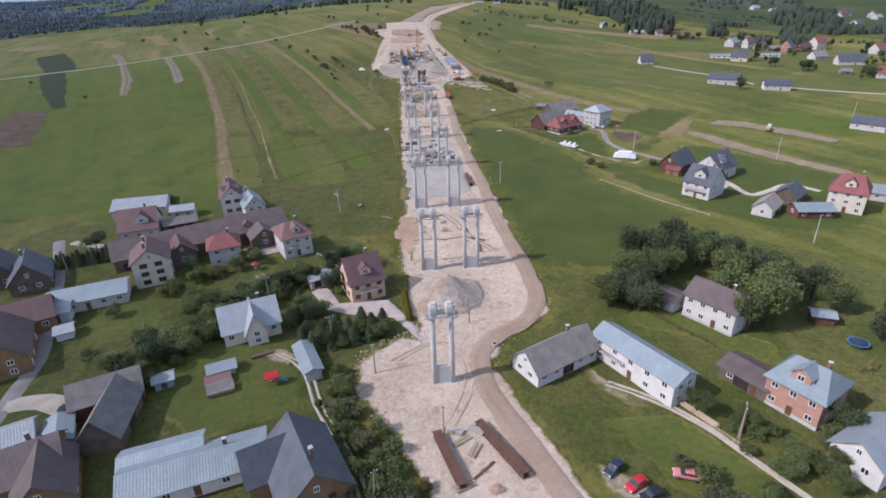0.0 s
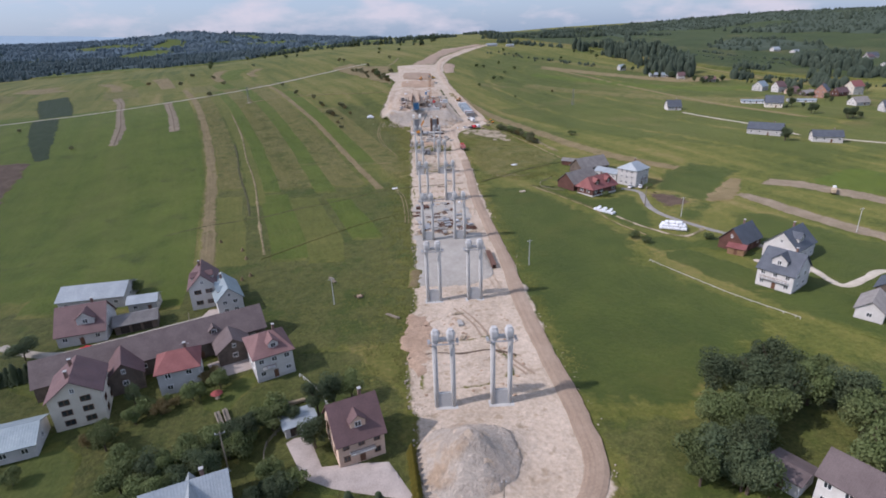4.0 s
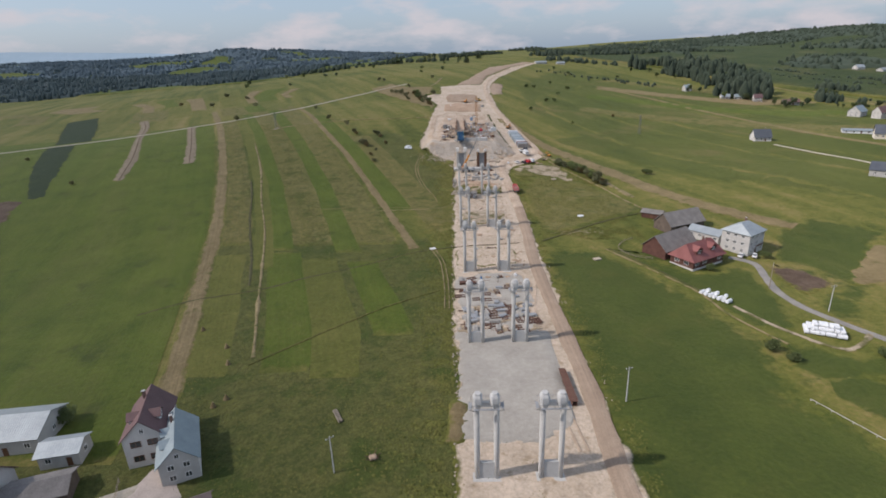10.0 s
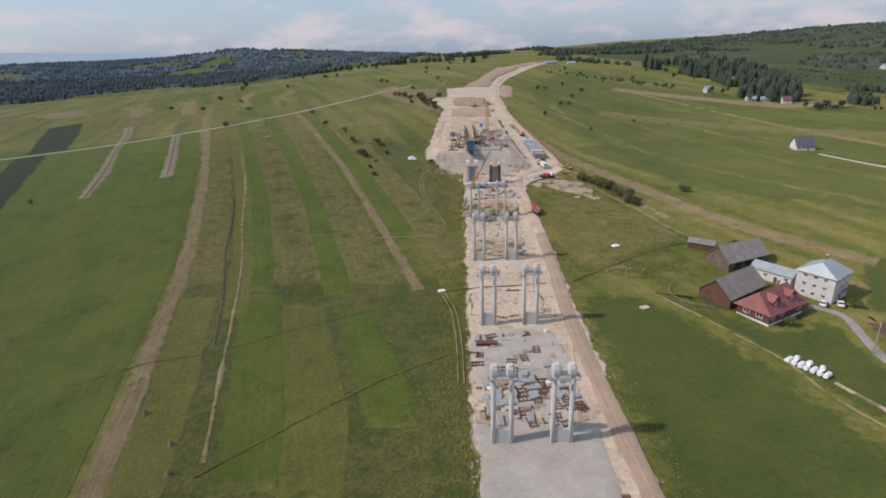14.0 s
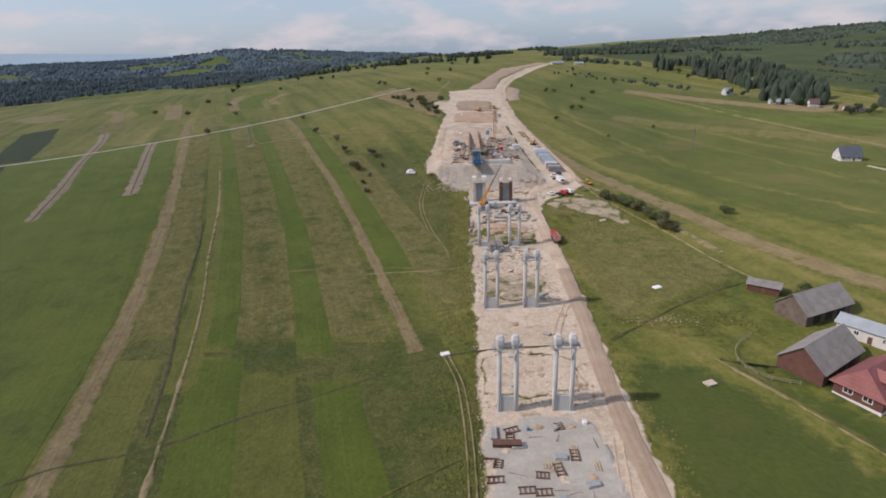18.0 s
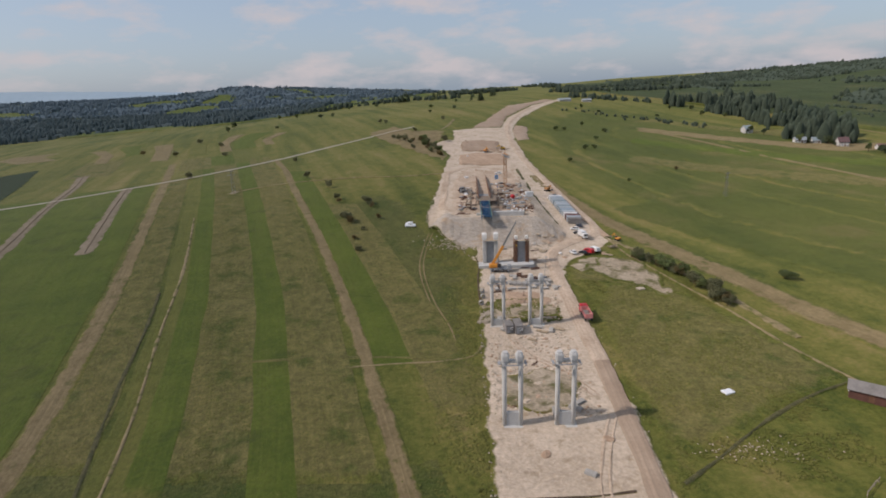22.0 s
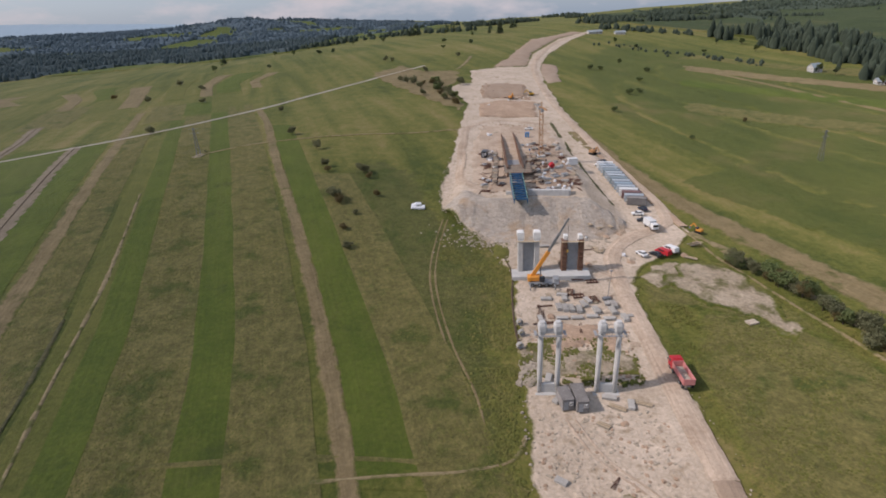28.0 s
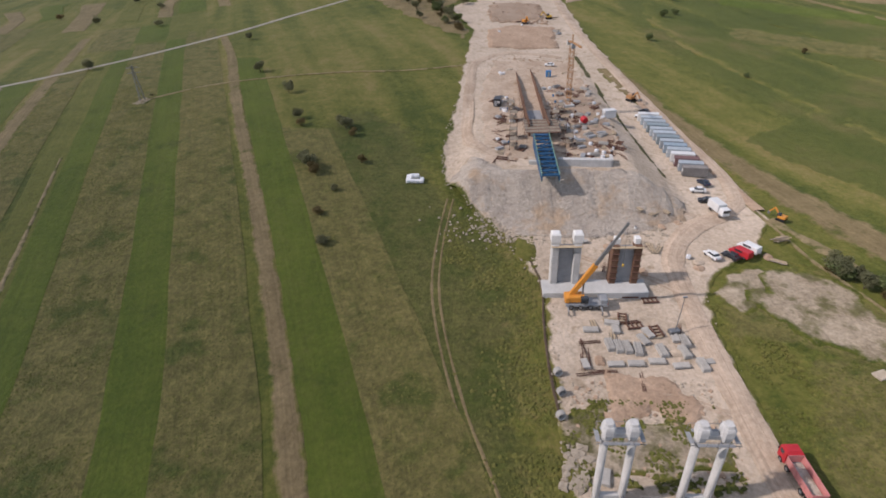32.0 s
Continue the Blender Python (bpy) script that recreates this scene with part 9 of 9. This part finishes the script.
part("slide", bar(B(), (1.0, 0, 1.3), (3.0, -0.3, 0.15), 0.6, 0.12), "blue", ph, "blue plastic slide")
for x, y in [(-48.2, 147.5)]:
    gz = thing("garden_parasol", x, y, land(x, y) + 0.2, 0, "dark red round garden gazebo", "gazebo")
    part("pole", rod(B(), (0, 0, 0), (0, 0, 2.4), 0.05, 0.05, 6), "log", gz)
    part("canopy", rod(B(), (0, 0, 2.0), (0, 0, 2.8), 1.4, 0.1, 8), "rose_tent", gz)
    part("table", rod(B(), (0, 0, 0.65), (0, 0, 0.72), 0.6, 0.6, 10), "log", gz)
tr = thing("trampoline", 98.4, 93, land(98, 93) + 0.2, 0, "round blue garden trampoline", "trampoline")
part("mat", rod(B(), (0, 0, 0.8), (0, 0, 0.84), 1.9, 1.9, 20), "navy", tr)
part("pad_ring", rod(B(), (0, 0, 0.72), (0, 0, 0.8), 2.2, 2.2, 20), "blue", tr)
for k in range(6):
    part("leg", rod(B(), (1.9 * math.cos(k * 1.047), 1.9 * math.sin(k * 1.047), -0.1), (1.9 * math.cos(k * 1.047), 1.9 * math.sin(k * 1.047), 0.75), 0.04, 0.04, 5), "steel", tr)
sw = thing("swing_frame", 94, 84.5, land(94, 84) + 0.2, 30, "honey-brown wooden garden swing frame", "swing")
for sx in (-1.5, 1.5):
    for sy in (-1, 1):
        part("leg", bar(B(), (sx, sy * 1.2, -0.1), (sx, 0, 2.4), 0.12, 0.12), "honey", sw)
part("top_beam", bar(B(), (-1.7, 0, 2.4), (1.7, 0, 2.4), 0.14, 0.14), "honey", sw)
part("seat", box(B(), 0, 0, 0.6, 1.4, 0.5, 0.08), "honey", sw)
for sx in (-0.65, 0.65):
    part("chain", rod(B(), (sx, 0, 0.6), (sx, 0, 2.4), 0.03, 0.03, 5), "steel", sw)


# wrapped hay bales
def bale(x, y, z, yaw, label, group):
    t = thing("hay_bale", x, y, z, yaw, label, "bale", group)
    bm = rod(B(), (-0.6, 0, 0.62), (0.6, 0, 0.62), 0.64, 0.64, 12)
    part("wrap", bevelled(bm, 0.08), "film", t)


for k in range(7):
    for j in range(2):
        f = k / 6
        bale(79.6 + 5.2 * f + 0.9 * j, 271.2 - 7.4 * f + 0.6 * j, land(82, 268) + 0.1 + (1.0 if j and k % 2 else 0), 30 + 10 * (k % 3), "white film-wrapped hay bale in a row", "bale row in a meadow")
for tier, (nu, nv) in enumerate(((8, 4), (7, 3), (5, 2))):
    for i in range(nu):
        for j in range(nv):
            a, b = (i - (nu - 1) / 2) * 1.3 + r3.gauss(0, 0.08), (j - (nv - 1) / 2) * 1.25 + r3.gauss(0, 0.08)
            x, y = 103.5 + 0.9 * a + 0.43 * b, 245 - 0.43 * a + 0.9 * b
            bale(x, y, land(103, 245) + 0.1 + 1.02 * tier, -26 + r3.gauss(0, 9), "white film-wrapped hay bale in a heap", "bale heap by a farm")
for k in range(9):
    x, y = -37.6 + 1.25 * (k % 4), 483.6 + 1.2 * (k // 4)
    bale(x, y, land(x, y) + 0.1 + (1.0 if k in (5, 6) else 0), 20, "white film-wrapped hay bale by the site", "bale stack on the slope")
for x, y, lab in [(57, 353, "white sheet over a small stack"), (52, 300.5, "pale stone slab in the grass"), (55, 417.5, "pale rubble heap in the grass")]:
    t = thing("pale_slab", x, y, land(x, y) + 0.2, 20, lab, "slab")
    part("slab", bevelled(box(B(), 0, 0, 0.15, 2.8, 2.0, 0.5), 0.1), "film" if y == 353 else "stone", t)
    part("bearer", box(B(), 0, 0, -0.1, 2.2, 0.3, 0.2), "log", t)
hc = thing("stone_culvert", -12.2, 314.6, land(-12, 314) + 0.2, 20, "pale concrete culvert head on the cross ditch", "culvert")
part("head_wall", bevelled(box(B(), 0, 0, 0.2, 2.4, 1.6, 0.5), 0.06), "fresh", hc)
part("pipe", rod(B(), (-1.4, 0, -0.05), (1.4, 0, -0.05), 0.35, 0.35, 10), "web", hc)


# ---------------------------------------------------------------- tussocks and weeds
def tussocks(name, xy, wide, high, seed, material, label, height=mounds, lift=0.1):
    """Many low uneven clumps of grass in one mesh."""
    rng = np.random.default_rng(seed)
    xy = np.asarray(xy, float)
    n = len(xy)
    z = height(xy[:, 0], xy[:, 1]) + lift
    w, h = wide * rng.uniform(0.5, 1.5, n), high * rng.uniform(0.5, 1.5, n)
    a0 = rng.uniform(0, math.tau, n)
    v = np.empty((n, 6, 3))
    for k in range(5):
        q = w * rng.uniform(0.6, 1.3, n)
        v[:, k, 0], v[:, k, 1], v[:, k, 2] = xy[:, 0] + q * np.cos(a0 + k * 1.2566), xy[:, 1] + q * np.sin(a0 + k * 1.2566), z - 0.06
    v[:, 5, 0], v[:, 5, 1], v[:, 5, 2] = xy[:, 0] + w * rng.normal(0, 0.3, n), xy[:, 1] + w * rng.normal(0, 0.3, n), z + h
    base = np.arange(n) * 6
    f = np.stack([np.stack([base + k, base + (k + 1) % 5, base + 5], 1) for k in range(5)], 1).reshape(-1, 3)
    me = bpy.data.meshes.new(name)
    me.from_pydata(v.reshape(-1, 3).tolist(), [], f.tolist())
    me.materials.append(M[material])
    me.polygons.foreach_set("use_smooth", [True] * len(me.polygons))
    return tagged(new(name, me), label, "grass", kind="stuff")


rng = np.random.default_rng(77)


def strewn(n, u0, u1, y0, y1):
    y = rng.uniform(y0, y1, n)
    return np.c_[furrow(0, y) + rng.uniform(u0, u1, n) * (furrow(1, y) - furrow(0, y)), y]


def clotted(p, scale, share, seed):
    """Keeps the places where slow noise is high, so that clumps gather."""
    return p[[noise.noise((a * scale, b * scale, seed)) > share for a, b in p]]


for u0, u1, y0, y1, n in ((0.06, 0.21, 325, 560, 7000), (0.43, 0.63, 322, 560, 9000), (0.75, 0.95, 322, 560, 9000), (1.17, 1.36, 345, 500, 5000), (0.04, 1.1, 175, 320, 9000)):
    tussocks("tussocks", clotted(strewn(n, u0, u1, y0, y1), 0.12, -0.2, u0), 0.24, 0.17, int(u0 * 90), "tussock", "rough brownish tussocks of uncut grass", lands)
edge_y = rng.uniform(150, 455, 9000)
edge_x = np.interp(edge_y, [p[1] for p in SITE[10:19]], [p[0] for p in SITE[10:19]]) - np.abs(rng.normal(0, 5.5, 9000)) - 0.2
tussocks("weeds", clotted(np.c_[edge_x, edge_y], 0.16, -0.12, 5), 0.36, 0.3, 4, "weed", "rank yellow-green weeds along the site edge", lands)
edge_y = rng.uniform(150, 440, 3500)
edge_x = np.interp(edge_y, [p[1] for p in HAUL[11:19]], [p[0] for p in HAUL[11:19]]) + 4.0 + np.abs(rng.normal(0, 2.4, 3500))
tussocks("weeds", clotted(np.c_[edge_x, edge_y], 0.2, -0.1, 6), 0.28, 0.24, 5, "weed", "weeds along the verge of the haul road", lands)
tussocks("tussocks", clotted(np.c_[rng.uniform(36, 78, 9000), rng.uniform(322, 432, 9000)], 0.11, -0.1, 7), 0.26, 0.17, 6, "tussock", "tussocks in a rough pasture", lands, 0.25)
tussocks("weeds", clotted(np.c_[rng.uniform(-4, 23, 1800), rng.uniform(394, 411, 1800)], 0.22, 0.0, 8), 0.36, 0.32, 7, "weed", "rank weeds between the piers", mounds, 0.45)
tussocks("weeds", clotted(np.c_[rng.uniform(-26, -4, 2600), rng.uniform(440, 478, 2600)], 0.15, -0.05, 9), 0.38, 0.32, 8, "weed", "rank weeds below the gravel bank", lands)


# ---------------------------------------------------------------- poles, wires and fences
def pole(x, y, high, label="grey concrete utility pole with a short crossarm", arm=0.9, yaw=0, mtl="web", double=False):
    t = thing("utility_pole", x, y, land(x, y) + 0.1, yaw, label, "pole", "utility poles")
    if double:
        part("leg", rod(B(), (-0.9, 0, -0.6), (0, 0, high), 0.16, 0.1, 8), mtl, t)
        part("leg", rod(B(), (0.9, 0, -0.6), (0, 0, high), 0.16, 0.1, 8), mtl, t)
    else:
        part("post", rod(B(), (0, 0, -0.8), (0, 0, high), 0.17, 0.1, 8), mtl, t)
    part("crossarm", box(B(), 0, 0, high - 0.5, 2 * arm, 0.12, 0.12), "steel", t)
    for sx in (-arm * 0.9, 0, arm * 0.9):
        part("insulator", rod(B(), (sx, 0, high - 0.45), (sx, 0, high - 0.15), 0.07, 0.05, 6), "white", t)


pole(37.4, 213, 9.5, yaw=20)
pole(-27.4, 191.5, 9.0, "leaning pale utility pole in a meadow", yaw=40)
pole(-10.2, 94.2, 8.0, "thin dark timber pole on the site", 0.4, mtl="log")
pole(12.2, 111.2, 7.5, "thin dark timber pole on the site", 0.4, mtl="log")
pole(3.2, 74.5, 7.5, "thin pale pole beside girders", 0.3, mtl="log")
pole(56, 68.5, 8.5, "two-legged timber utility pole", 0.9, 60, "log", True)
pole(125, 144, 9.5, yaw=30)
pole(256, 293, 10, yaw=10)
pole(-39.5, 126.5, 8.5, "timber utility pole in a garden", yaw=20, mtl="log")
pole(-20.5, 105.5, 8.5, "timber utility pole beside a hedge", yaw=20, mtl="log")
pole(-59.5, 161, 8, "timber utility pole in a farm yard", yaw=20, mtl="log")
pole(-104, 150, 8.5, "timber utility pole by a lane", yaw=40, mtl="log")
pole(-8.5, 61, 8, "two-legged timber pole in scrub", 0.6, 30, "log", True)
pole(104, 275, 9, "two-legged timber pole beside a lane", 0.9, 60, "log", True)
pole(113, 258, 9, yaw=10)
pole(171, 232, 10, yaw=10)


def pylon(x, y, high):
    t = thing("lattice_pylon", x, y, land(x, y) + 0.1, 20, "slender grey lattice pylon in the fields", "pylon", "lattice pylons")
    for sx in (-1, 1):
        for sy in (-1, 1):
            part("leg", bar(B(), (sx * 0.9, sy * 0.9, -0.4), (sx * 0.2, sy * 0.2, high), 0.14, 0.14), "steel", t)
    for k in range(6):
        f0, f1 = k / 6, (k + 1) / 6
        w0, w1 = 0.9 - 0.7 * f0, 0.9 - 0.7 * f1
        part("lacing", bar(B(), (-w0, -w0, f0 * high), (w1, -w1, f1 * high), 0.08, 0.08), "steel", t)
        part("lacing", bar(B(), (w0, w0, f0 * high), (-w1, w1, f1 * high), 0.08, 0.08), "steel", t)
    for z in (0.8, 0.95):
        part("crossarm", box(B(), 0, 0, high * z, 4.5, 0.16, 0.16), "steel", t)


pylon(-147, 543, 13)
pylon(150, 560, 15)
drape("bare_patch", [(-150, 538), (-144, 538), (-143, 545), (-149, 547)], "bare", "bare ground at a pylon foot", "ground", 0.3, 3, 0.6)


def fence(pts, gap, label, high=1.1, mtl="planks", rails=2):
    a = chain(pts, gap)
    t = thing("fence", a[0][0], a[0][1], 0, 0, label, "fence")
    zs = lands(a[:, 0], a[:, 1]) + 0.1
    loc = [Vector((p[0] - a[0][0], p[1] - a[0][1], z)) for p, z in zip(a, zs)]
    for p in loc:
        part("post", box(B(), p.x, p.y, p.z + high / 2 - 0.2, 0.12, 0.12, high + 0.4), mtl, t)
    for p, q in zip(loc, loc[1:]):
        for k in range(rails):
            h = high * (0.9 - 0.42 * k)
            part("rail", bar(B(), p + Vector((0, 0, h)), q + Vector((0, 0, h)), 0.06, 0.12), mtl, t)


fence([(80.5, 213.5), (88, 198), (94, 186), (105, 169.5)], 3.2, "long white-painted rail fence across a meadow", 0.55, "render", 1)
fence([(73, 300), (66, 303), (63, 309), (66, 317), (72, 322)], 2.6, "grey wire-and-post farm fence", 1.2, "log", 2)
fence([(-29, 139), (-33, 132), (-31, 122), (-27, 112), (-24, 104)], 2.6, "weathered garden fence with boards", 1.2, "log", 2)
fence([(-71, 190), (-68.5, 184), (-67, 178)], 2.2, "timber fence by a paved forecourt", 1.2, "log", 2)
fence([(-31, 155), (-26, 149), (-22, 142)], 2.6, "pale garden fence behind a white house", 1.0, "white", 1)
fence([(49, 80), (52.5, 73), (56, 66.5)], 2.4, "pale board fence beside a farm drive", 0.9, "planks", 2)
fence([(58, 110), (63, 101), (66.5, 96)], 2.2, "dark red board fence before a white house", 1.3, "redwood", 2)
fence([(-61, 104), (-66, 112), (-70, 120)], 2.6, "low timber fence along a garden", 1.0, "log", 2)
# tractor on the mown strip
tk = thing("tractor", 200, 283, land(200, 283) + 0.3, -40, "white-cabbed tractor with a pale trailer", "tractor")
part("bonnet", bevelled(box(B(), 0, 1.2, 1.3, 0.9, 2.0, 0.8), 0.1), "red", tk)
part("cab", bevelled(box(B(), 0, -0.5, 1.9, 1.5, 1.5, 1.7), 0.12), "white", tk)
part("trailer", bevelled(box(B(), 0, -4.6, 1.5, 2.2, 5.0, 1.4), 0.08), "planks", tk)
for sx in (-0.85, 0.85):
    wheel(tk, sx, -0.6, 0.8, 0.45)
    wheel(tk, sx, 1.6, 0.5, 0.35)
    wheel(tk, sx, -5.2, 0.5, 0.35)
